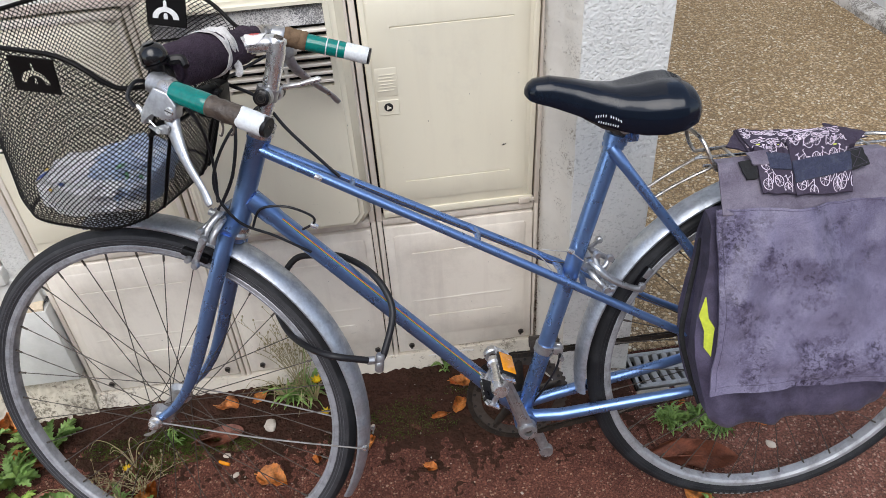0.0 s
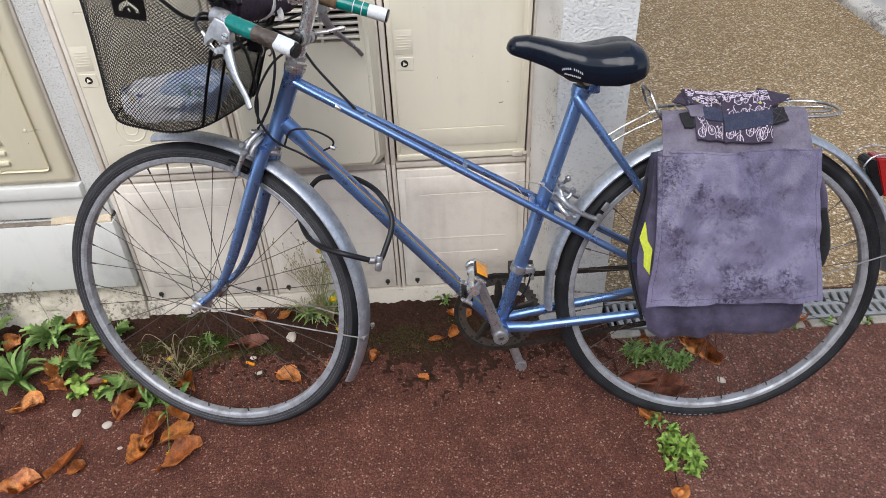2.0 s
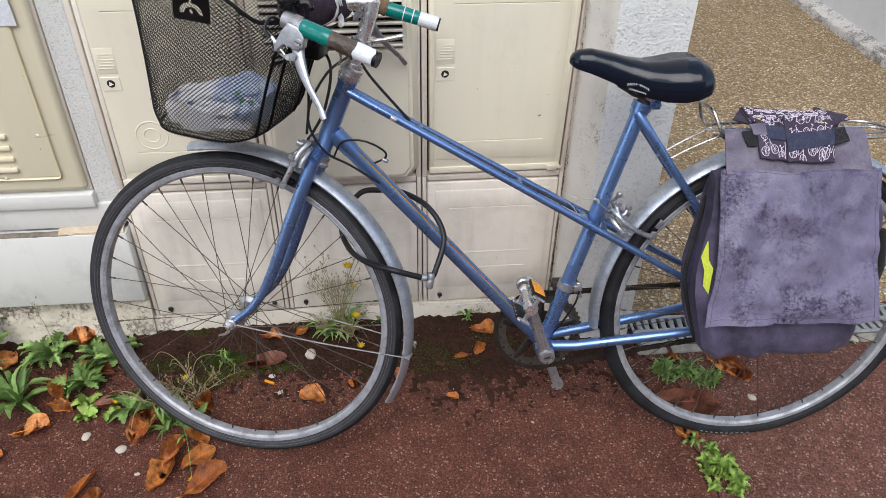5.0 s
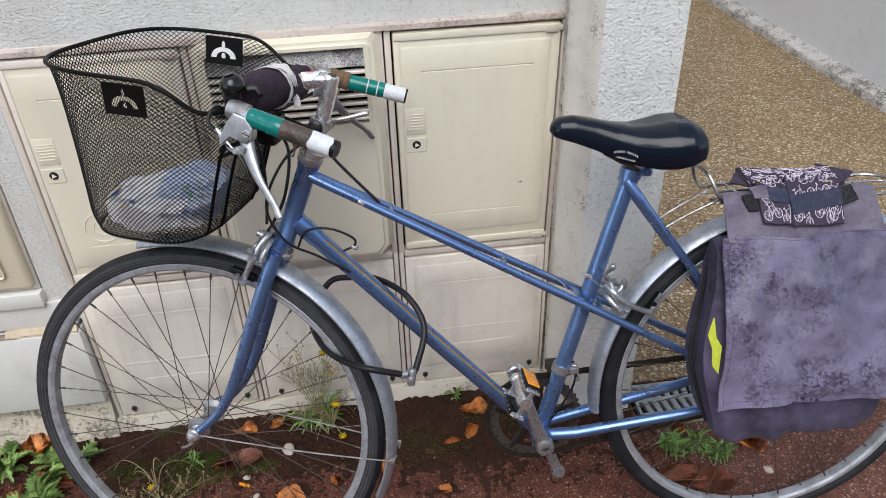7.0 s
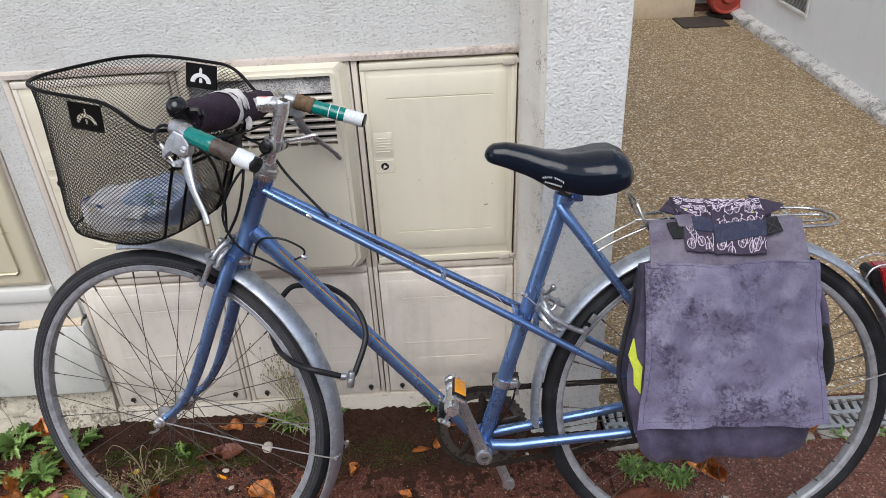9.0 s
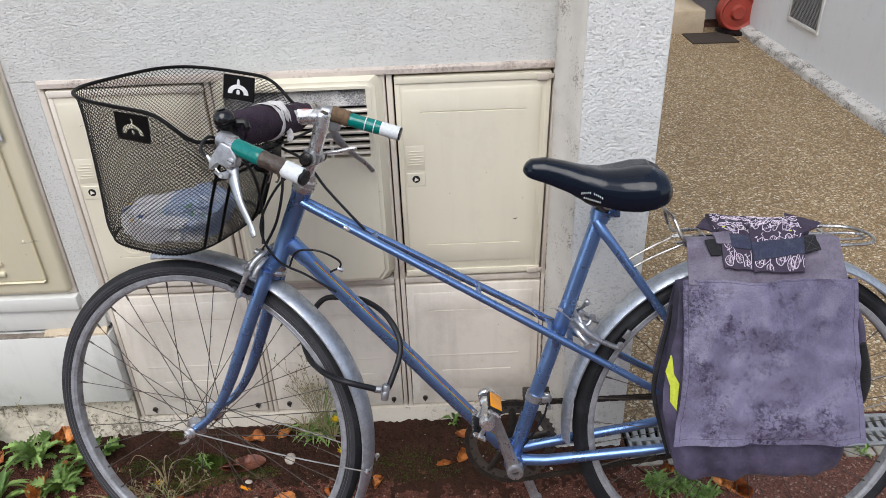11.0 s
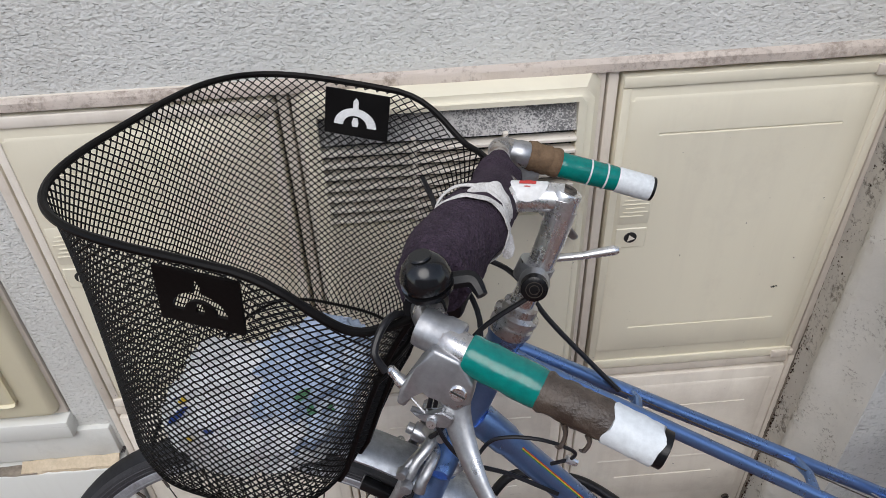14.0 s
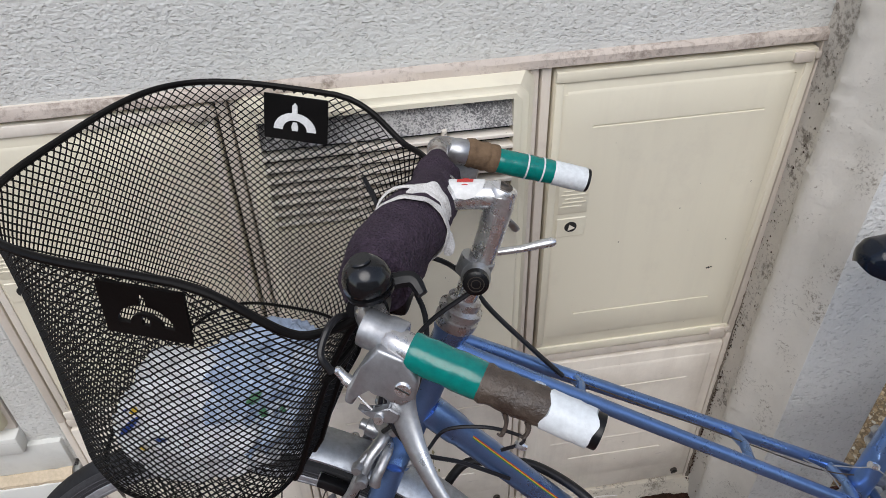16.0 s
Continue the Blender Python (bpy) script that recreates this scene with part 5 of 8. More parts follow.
# faint maker's lettering on the rear tyre, as bars
for k in range(10):
    a = radians(-104 + 2.1 * k)
    bm = B()
    box(bm, (-0.0030, -0.0006, -0.0014), (0.0030, 0.0006, 0.0014))
    o = part("tyre_mark", bm, M_RIM, rear)
    o.matrix_basis = pose(0, 0, 0, 0, 0, 0) @ Matrix.Translation(V((0.3335 * math.cos(a), -0.0138, 0.3335 * math.sin(a)))) @ Matrix.Rotation(-(a + math.pi / 2), 4, "Y")


def mudguard(name, hub, a0, a1, m, label):
    bm = B()
    n = 64
    ring = [(0.353, -0.0255), (0.356, -0.0262), (0.362, -0.022), (0.3665, -0.012), (0.368, 0.0), (0.3665, 0.012), (0.362, 0.022), (0.356, 0.0262), (0.353, 0.0255), (0.3605, 0.021), (0.3650, 0.011), (0.3664, 0.0), (0.3650, -0.011), (0.3605, -0.021)]
    rows = []
    for i in range(n + 1):
        a = radians(a0 + (a1 - a0) * i / n)
        c, s = math.cos(a), math.sin(a)
        end = min(i, n - i) / n
        squeeze = 1.0 if end > 0.02 else 0.82
        rows.append([bm.verts.new((hub.x + r * c, y * squeeze, hub.z + r * s)) for r, y in ring])
    k = len(ring)
    for a, b in zip(rows, rows[1:]):
        for j in range(k):
            bm.faces.new((a[j], a[(j + 1) % k], b[(j + 1) % k], b[j]))
    bm.faces.new(rows[0])
    bm.faces.new(rows[-1])
    return bike_part(name, bm, M_FENDER, label, m)


guard_f = mudguard("front_mudguard", HUB_F, -29, 101, FORK, "scuffed hammered-grey alloy mudguard")
guard_r = mudguard("rear_mudguard", HUB_R, 3, 186, Matrix.Identity(4), "scuffed grey alloy mudguard")
for guard, hub, ang in ((guard_f, HUB_F, -8.5), (guard_r, HUB_R, 14)):
    a = radians(ang)
    tip = V((hub.x + 0.367 * math.cos(a), 0, hub.z + 0.367 * math.sin(a)))
    for s in (-1, 1):
        bm = B()
        tube(bm, spline([(hub.x, 0.056 * s, hub.z), hub.lerp(tip, 0.5) + V((0, 0.05 * s, 0)), hub.lerp(tip, 0.93) + V((0, 0.034 * s, 0)), tip + V((0, 0.028 * s, 0)), tip + V((0.004, 0.012 * s, 0))], 6), 0.0015, 7)
        part("stay", bm, M_STAY, guard, "thin wire stay")
        bm = B()
        lathe(bm, [(0, -0.003), (0.004, -0.003), (0.005, 0.0), (0.004, 0.005), (0, 0.006)], tip + V((0, 0.028 * s, 0)), (0, s, 0), 10)
        part("stay_bolt", bm, M_CHROME, guard)

# stem, handlebar and what is wound round it
bm = B()
tube(bm, [(-0.182, 0, 0.864), (-0.1755, 0, 0.880), (-0.164, 0, 0.907), (-0.152, 0, 0.940), (-0.1445, 0, 0.966), (-0.1425, 0, 0.978)], [0.0118, 0.0118, 0.0120, 0.0126, 0.0136, 0.0140], 20, False, 1.08)
tube(bm, spline([(-0.1425, 0, 0.976), (-0.156, 0, 0.9765), (-0.172, 0, 0.9765), (-0.190, 0, 0.976)], 4), [0.0138, 0.0134, 0.0130, 0.0145], 18)
lathe(bm, [(0.0, 0.0), (0.0140, 0.0), (0.0142, 0.010), (0.0130, 0.0125), (0.0, 0.0128)], (-0.1445, 0, 0.9725), (0.39, 0, 0.92), 24)
lathe(bm, [(0.0125, -0.021), (0.0178, -0.021), (0.019, -0.017), (0.019, 0.017), (0.0178, 0.021), (0.0125, 0.021)], (-0.199, 0, 0.974), (0, 1, 0), 22)
for sg in (-1, 1):
    tube(bm, [(-0.1655, 0.0120 * sg, 0.905), (-0.1545, 0.0126 * sg, 0.936), (-0.1475, 0.0134 * sg, 0.962)], [0.0012, 0.0030, 0.0014], 8)
stem = bike_part("stem", bm, M_CHROME, "polished quill stem with a round sticker", BARS)
bm = B()
lathe(bm, [(0.0, 0.0138), (0.0040, 0.0138), (0.0044, 0.0150), (0.0074, 0.0150), (0.0082, 0.0140), (0.0084, 0.0115)], (-0.1445, 0, 0.9725), (0.39, 0, 0.92), 20)
bolt = part("expander_bolt", bm, M_STEEL, stem)
bm = B()
lathe(bm, [(0.0, 0.0143), (0.0036, 0.0143), (0.0036, 0.0137)], (-0.1445, 0, 0.9725), (0.39, 0, 0.92), 6)
part("hex_socket", bm, M_DARK, stem)
bm = B()
def sticker(s, t):
    a, r = 2 * math.pi * s, 0.0178 * t
    x, y = r * math.cos(a), r * math.sin(a)
    ang = y / 0.0135
    return -0.1735 + x, -0.0143 * math.sin(ang + 0.22), 0.9765 + 0.0143 * math.cos(ang + 0.22)
for i in range(28):
    for j in range(4):
        q = [sticker(i / 28, max(j, 0.01) / 4), sticker((i + 1) / 28, max(j, 0.01) / 4), sticker((i + 1) / 28, (j + 1) / 4), sticker(i / 28, (j + 1) / 4)]
        bm.faces.new([bm.verts.new(p) for p in q])
bmesh.ops.remove_doubles(bm, verts=bm.verts, dist=1e-5)
part("round_sticker", bm, M_WHITE_PRINT, stem, "white round sticker with a red cross")
bm = B()
for lo, hi in (((-0.0072, -0.0025), (0.0072, 0.0025)), ((-0.0027, -0.0058), (0.0027, 0.0058))):
    q = []
    for x, y in ((lo[0], lo[1]), (hi[0], lo[1]), (hi[0], hi[1]), (lo[0], hi[1])):
        ang = y / 0.0135 + 0.18
        q.append(bm.verts.new((-0.1735 + x, -0.0149 * math.sin(ang), 0.9765 + 0.0149 * math.cos(ang))))
    bm.faces.new(q)
part("red_cross", bm, M_SIGN_RED, stem)

BAR_R = [(-0.199, -0.02, 0.974), (-0.203, 0.05, 0.979), (-0.214, 0.105, 0.984), (-0.216, 0.141, 0.984), (-0.192, 0.157, 0.974), (-0.158, 0.166, 0.961), (-0.097, 0.178, 0.943), (-0.061, 0.184, 0.932)]
BAR_L = [(-0.199, -0.02, 0.974), (-0.205, -0.08, 0.970), (-0.217, -0.150, 0.963), (-0.219, -0.190, 0.960), (-0.205, -0.214, 0.955), (-0.186, -0.224, 0.948), (-0.122, -0.234, 0.925), (-0.070, -0.242, 0.906)]
bm = B()
tube(bm, spline(list(reversed(BAR_L)) + BAR_R[1:], 6), 0.0110, 16)
bar = bike_part("handlebar", bm, M_RUST, "swept-back chrome handlebar with worn spots", BARS)


def wrap(name, pts, r, material, label="", lump=0.0, seed=0.0, torn=0.0):
    bm = B()
    p = spline(pts, 7)
    k = len(p)
    tube(bm, p, [r * (0.97 if i in (0, k - 1) else 1.0) + lump * wob(i, seed, 0, 0.55) for i in range(k)], 22)
    if torn:
        axis = (p[-1] - p[0]).normalized()
        for v in bm.verts:
            for end in (p[0], p[-1]):
                if abs((v.co - end).dot(axis)) < 0.0005:
                    v.co += axis * torn * wob(v.co.x, v.co.y, v.co.z + seed, 70)
                    break
    if lump:
        for v in bm.verts:
            v.co += lump * 0.5 * noise.noise_vector(v.co * 60.0) + lump * 0.35 * noise.noise_vector(v.co * 150.0)
    return part(name, bm, material, bar, label)


gl = [V(BAR_L[5]), V(BAR_L[6]), V(BAR_L[7])]
def on_left(t):
    return gl[0].lerp(gl[1], t * 2) if t < 0.5 else gl[1].lerp(gl[2], t * 2 - 1)
wrap("green_tape", [on_left(0.0), on_left(0.18), on_left(0.36)], 0.0130, M_GREEN, "glossy green insulating tape", 0.0006, 1)
wrap("brown_tape", [on_left(0.35), on_left(0.55), on_left(0.72)], 0.0126, M_BROWN, "sticky brown grip with tape residue", 0.0016, 2)
wrap("white_tape", [on_left(0.70), on_left(0.85), on_left(0.985)], 0.0132, M_WHITE_TAPE, "torn white tape", 0.0006, 3, 0.006)
for t0, drop in ((0.47, 0.016), (0.60, 0.010)):
    bm = B()
    q = on_left(t0) + V((0.0, -0.004, -0.013))
    tube(bm, spline([q, q + V((0.001, -0.001, -drop * 0.5)), q + V((-0.002, -0.002, -drop)), q + V((-0.005, -0.002, -drop * 0.95))], 4), [0.0022, 0.0013, 0.0016, 0.0006], 6)
    part("tape_shred", bm, M_BROWN, bar)
wrap("grip_end", [on_left(0.93), on_left(1.0), on_left(1.03)], 0.0119, M_RUBBER)
gr = [V(BAR_R[4]), V(BAR_R[5]), V(BAR_R[6]), V(BAR_R[7])]
wrap("rag", [V(BAR_R[4]), V(BAR_R[4]).lerp(V(BAR_R[5]), 0.5), V(BAR_R[5])], 0.0155, M_RAG, "brown rag binding", 0.002, 4)
wrap("green_tape", [gr[1], gr[1].lerp(gr[2], 0.5), gr[2]], 0.0138, M_GREEN, "glossy green insulating tape with two pale lines", 0.0004, 5)
wrap("white_tape", [gr[2], gr[2].lerp(gr[3], 0.5), gr[3]], 0.0139, M_WHITE_TAPE, "white tape", 0.0004, 6)
wrap("grip_end", [gr[3].lerp(gr[2], 0.05), gr[3] + (gr[3] - gr[2]) * 0.06, gr[3] + (gr[3] - gr[2]) * 0.09], 0.0132, M_RUBBER)
for t in (0.52, 0.80):
    p, d = gr[1].lerp(gr[2], t), (gr[2] - gr[1]).normalized()
    bm = B()
    lathe(bm, [(0.0138, -0.001), (0.0145, -0.0008), (0.0145, 0.0008), (0.0138, 0.001)], p, d, 22)
    part("tape_line", bm, M_WHITE_TAPE, bar)

# cloth roll tied on the bar with a white strip
bm = B()
p = spline([(-0.218, -0.176, 0.962), (-0.222, -0.164, 0.966), (-0.219, -0.125, 0.970), (-0.213, -0.080, 0.973), (-0.209, -0.045, 0.974), (-0.206, 0.0, 0.972), (-0.208, 0.045, 0.978), (-0.212, 0.085, 0.984)], 8)
tube(bm, p, [0.015, 0.026, 0.0295, 0.0300, 0.028, 0.025, 0.023, 0.013], 26)
for v in bm.verts:
    v.co += 0.0035 * noise.noise_vector(v.co * 34.0) + 0.0012 * noise.noise_vector(v.co * 120.0)
roll = part("cloth_roll", bm, M_SOCK, bar, "dark plum knitted cloth wound round the bar")
for k, (v0, tilt, wide) in enumerate(((-0.079, -0.010, 4.2), (-0.068, 0.008, 3.4))):
    bm = B()
    ring = []
    for i in range(40):
        a = 2 * math.pi * i / 40
        ring.append((-0.2115 + 0.0312 * math.cos(a), v0 + tilt * math.sin(a - 0.6), 0.9735 + 0.0312 * math.sin(a)))
    tube(bm, ring, 0.0011, 10, True, wide, (0, 1, 0))
    for v in bm.verts:
        v.co += 0.0018 * noise.noise_vector(v.co * 70.0)
    part("tie_band", bm, M_TIE, roll)
for pts, rad, fl in (([(-0.212, -0.076, 1.001), (-0.203, -0.067, 1.003), (-0.193, -0.058, 0.998), (-0.188, -0.053, 0.986), (-0.187, -0.049, 0.971), (-0.188, -0.046, 0.957)], [0.004, 0.0065, 0.0075, 0.0085, 0.0090, 0.005], 0.32), ([(-0.207, -0.066, 1.002), (-0.196, -0.060, 1.001), (-0.186, -0.059, 0.988), (-0.185, -0.057, 0.973), (-0.188, -0.055, 0.961)], [0.003, 0.006, 0.0075, 0.007, 0.004], 0.35), ([(-0.187, -0.047, 0.964), (-0.186, -0.044, 0.954), (-0.184, -0.045, 0.946), (-0.186, -0.046, 0.939)], [0.004, 0.0065, 0.0060, 0.0035], 0.45), ([(-0.192, -0.055, 0.964), (-0.194, -0.053, 0.955), (-0.195, -0.053, 0.948)], [0.004, 0.004, 0.002], 0.5)):
    bm = B()
    tube(bm, spline(pts, 8), rad, 16, False, fl, (0.8, -0.55, 0.3))
    for v in bm.verts:
        v.co += 0.0022 * noise.noise_vector(v.co * 75.0) + 0.0009 * noise.noise_vector(v.co * 210.0)
    part("knot", bm, M_TIE, roll, "crumpled knotted white cotton strip")

# bell
bm = B()
c = V((-0.216, -0.200, 0.984))
TOP = V((-0.15, -0.25, 1)).normalized()
lathe(bm, [(0.0, 0.0190), (0.005, 0.0187), (0.010, 0.0165), (0.0142, 0.012), (0.0165, 0.0055), (0.0170, 0.0), (0.0155, -0.003), (0.0, -0.003)], c, TOP, 28)
bell = bike_part("bell", bm, M_BELL, "black dome bell", BARS)
bm = B()
lathe(bm, [(0.009, 0.0), (0.0162, 0.001), (0.0168, 0.004)], c - TOP * 0.008, TOP, 24)
tube(bm, [c, (-0.218, -0.194, 0.966)], 0.009, 12)
lathe(bm, [(0.0115, -0.008), (0.0145, -0.008), (0.0145, 0.008), (0.0115, 0.008)], (-0.2205, -0.186, 0.9605), (-0.1, 1, 0), 18)
tube(bm, spline([c + V((0.012, 0.01, -0.004)), c + V((0.026, 0.014, -0.004)), c + V((0.034, 0.008, -0.012))], 4), [0.006, 0.006, 0.004], 8)
part("bell_base", bm, M_RUBBER, bell)
bm = B()
lathe(bm, [(0.0, 0.001), (0.007, 0.0008), (0.008, 0.0)], c + TOP * 0.0190, TOP, 16)
part("bell_cap", bm, M_BELL, bell)

# brake levers: clamp band, cast bracket, screw, adjuster and blade
UNBAR = BARS.inverted()


def lever(s, base, d, move, tip):
    """s is the side; move shifts the bracket, which is drawn for the near side."""
    bm = B()
    lathe(bm, [(0.0108, -0.017), (0.0128, -0.0165), (0.0134, -0.012), (0.0130, -0.003), (0.0142, 0.0), (0.0142, 0.010), (0.0132, 0.0115), (0.0108, 0.012)], base, d, 22)
    lev = bike_part("brake_lever", bm, M_ALLOY, "worn cast alloy brake lever", BARS)
    outl = [(-0.205, 0.956), (-0.188, 0.948), (-0.180, 0.932), (-0.1825, 0.919), (-0.192, 0.913), (-0.202, 0.917), (-0.207, 0.924), (-0.213, 0.929), (-0.219, 0.921), (-0.225, 0.912), (-0.230, 0.915), (-0.227, 0.926), (-0.216, 0.942)]
    bm = B()
    plate(bm, outl, 0.017, Matrix.Translation(move + V((0, 0.228 * s, 0))))
    bmesh.ops.bevel(bm, geom=list(bm.edges), offset=0.0028, segments=3, affect="EDGES", profile=0.6)
    part("bracket", bm, M_ALLOY, lev)
    face = -0.2365 if s < 0 else 0.2365
    def at(u, w, v=0.0):
        return move + V((u, face + v * s, w))
    bm = B()
    lathe(bm, [(0, 0.0016), (0.0046, 0.0016), (0.0056, 0.0006), (0.0056, -0.004)], at(-0.190, 0.9265, 0.0), (0, s, 0), 18)
    screw = part("pivot_screw", bm, M_CHROME, lev)
    bm = B()
    box(bm, (-0.005, -0.0003, -0.0005), (0.005, 0.0003, 0.0005), m=Matrix.Translation(at(-0.190, 0.9265, 0.0017)) @ Matrix.Rotation(0.5, 4, "Y"))
    part("screw_slot", bm, M_DARK, screw)
    bm = B()
    lathe(bm, [(0, -0.004), (0.0042, -0.004), (0.0042, 0.004), (0.0032, 0.0055), (0.0032, 0.012), (0.002, 0.0135), (0, 0.0135)], at(-0.2275, 0.924, -0.010), V((-0.62, 0, 0.78)), 12)
    part("cable_adjuster", bm, M_CHROME, lev)
    bm = B()
    mid = at(-0.196, 0.905, -0.009)
    tube(bm, spline([at(-0.190, 0.926, -0.010), at(-0.194, 0.914, -0.010), mid.lerp(tip, 0.15), mid.lerp(tip, 0.45) + V((-0.001, 0.002 * s, -0.001)), mid.lerp(tip, 0.80) + V((0.001, 0.001 * s, 0.001)), tip.lerp(mid, 0.05), tip], 6), [0.0085, 0.0100, 0.0088, 0.0060, 0.0050, 0.0056, 0.0044], 14, False, 0.55, (0, 1, 0.2))
    blade = part("lever_blade", bm, M_ALLOY, lev)
    bm = B()
    plate(bm, [(-0.222, 0.911), (-0.217, 0.906), (-0.207, 0.900), (-0.197, 0.900), (-0.193, 0.908), (-0.200, 0.912), (-0.212, 0.9075)], 0.008, Matrix.Translation(move + V((0, -0.233 if s < 0 else 0.233, 0))))
    bmesh.ops.bevel(bm, geom=list(bm.edges), offset=0.0012, segments=2, affect="EDGES")
    part("cable_anchor", bm, M_ALLOY, blade)
    bm = B()
    lathe(bm, [(0, 0.003), (0.0030, 0.003), (0.0036, 0.0015), (0.0036, -0.002)], at(-0.207, 0.9045, 0.001), (0, s, 0), 14)
    part("anchor_screw", bm, M_CHROME, blade)
    bm = B()
    tube(bm, [at(-0.225, 0.921, -0.006), at(-0.212, 0.907, -0.004)], 0.0009, 6)
    part("inner_wire", bm, M_CHROME, blade)
    return lev


lever(-1, V((-0.203, -0.215, 0.953)), (V(BAR_L[6]) - V(BAR_L[5])).normalized(), V((0, 0, 0)), UNBAR @ V((-0.208, -0.266, 0.845)))
lever(1, V((-0.200, 0.152, 0.976)), (V(BAR_R[6]) - V(BAR_R[5])).normalized(), V((0.003, -0.063, 0.023)), UNBAR @ V((-0.085, 0.226, 0.824)))

# shifters clamped on the stem
bm = B()
p = V((-0.1675, 0, 0.907))
lathe(bm, [(0.0118, -0.009), (0.0165, -0.009), (0.0165, 0.009), (0.0118, 0.009)], p, (0.39, 0, 0.92), 20)
for s in (-1, 1):
    lathe(bm, [(0.012, 0.0), (0.0135, 0.002), (0.0135, 0.010), (0.0115, 0.013), (0.0115, 0.017)], p + V((0.002, 0.014 * s, -0.002)), (0.1, s, 0), 20)
shift = bike_part("stem_shifter", bm, M_ALLOY, "pair of alloy gear levers clamped on the stem", BARS)
for s in (-1, 1):
    bm = B()
    lathe(bm, [(0.0, 0.022), (0.009, 0.022), (0.0118, 0.0205), (0.0122, 0.016), (0.0122, 0.013)], p + V((0.002, 0.014 * s, -0.002)), (0.1, s, 0), 20)
    cap = part("knob_cap", bm, M_RUBBER, shift)
    bm = B()
    for r in (0.0042, 0.0072):
        lathe(bm, [(r - 0.0004, 0.0219), (r - 0.0003, 0.0224), (r + 0.0003, 0.0224), (r + 0.0004, 0.0219)], p + V((0.002, 0.014 * s, -0.002)), (0.1, s, 0), 24)
    part("cap_ring", bm, M_STEEL, cap)
bm = B()
tube(bm, [(-0.164, 0.024, 0.907), (-0.152, 0.0245, 0.9105), (-0.125, 0.027, 0.9135), (-0.105, 0.029, 0.9180), (-0.097, 0.0298, 0.9195), (-0.093, 0.030, 0.9200)], [0.006, 0.0042, 0.0040, 0.0050, 0.0052, 0.0030], 12, False, 0.9)
part("shift_lever", bm, M_CHROME, shift)

# cables
def cable(name, pts, r, material=None, m=None, label=""):
    bm = B()
    tube(bm, spline(pts, 8), r, 8)
    return bike_part(name, bm, material or M_CABLE, label, m)


cable("brake_cable", [(-0.238, -0.228, 0.932), (-0.245, -0.226, 0.946), (-0.238, -0.206, 0.960), (-0.230, -0.150, 0.930), (-0.240, -0.080, 0.88), (-0.254, -0.035, 0.810), (-0.270, -0.012, 0.745)], 0.0026, m=BARS)
cable("brake_cable", [(-0.225, 0.165, 0.945), (-0.262, 0.12, 0.925), (-0.255, 0.03, 0.915), (-0.212, -0.030, 0.870), (-0.222, -0.040, 0.800), (-0.250, -0.034, 0.752), (-0.262, -0.030, 0.738)], 0.0026, m=BARS)
cable("gear_cable", [(-0.170, -0.026, 0.900), (-0.225, -0.034, 0.862), (-0.262, -0.040, 0.790), (-0.240, -0.036, 0.725), (-0.190, -0.024, 0.688), (-0.140, -0.016, 0.650)], 0.0023)
cable("gear_cable", [(-0.225, -0.012, 0.700), (-0.205, -0.024, 0.735), (-0.165, -0.030, 0.738), (-0.130, -0.026, 0.718), (-0.128, -0.020, 0.702), (-0.148, -0.014, 0.690)], 0.0020)
cable("brake_cable", [(-0.265, 0.13, 0.950), (-0.235, 0.03, 0.925), (-0.185, 0.022, 0.895), (-0.150, 0.016, 0.845), (-0.105, 0.008, 0.793), (-0.080, 0.003, 0.766)], 0.0026)
cable("inner_wire", [(-0.080, 0.003, 0.766), (0.10, 0.002, 0.664), (0.225, 0.0, 0.594), (0.29, 0.0, 0.572)], 0.0008, M_STEEL)
cable("inner_wire", [(0.205, 0.000, 0.612), (0.232, -0.008, 0.596), (0.248, -0.016, 0.575)], 0.0008, M_GRATE)
cable("inner_wire", [(0.228, -0.020, 0.618), (0.255, -0.022, 0.613), (0.280, -0.021, 0.606), (0.306, -0.028, 0.588), (0.318, -0.036, 0.604)], 0.0008, M_GRATE)
for p in ((-0.110, -0.020, 0.777), (-0.128, -0.018, 0.697), (0.2800, -0.0175, 0.6070)):
    bm = B()
    lathe(bm, [(0, -0.006), (0.0042, -0.006), (0.0048, 0.0), (0.004, 0.006), (0, 0.006)], p, (0.85, 0, -0.5), 10)
    bike_part("cable_stop", bm, M_CHROME)


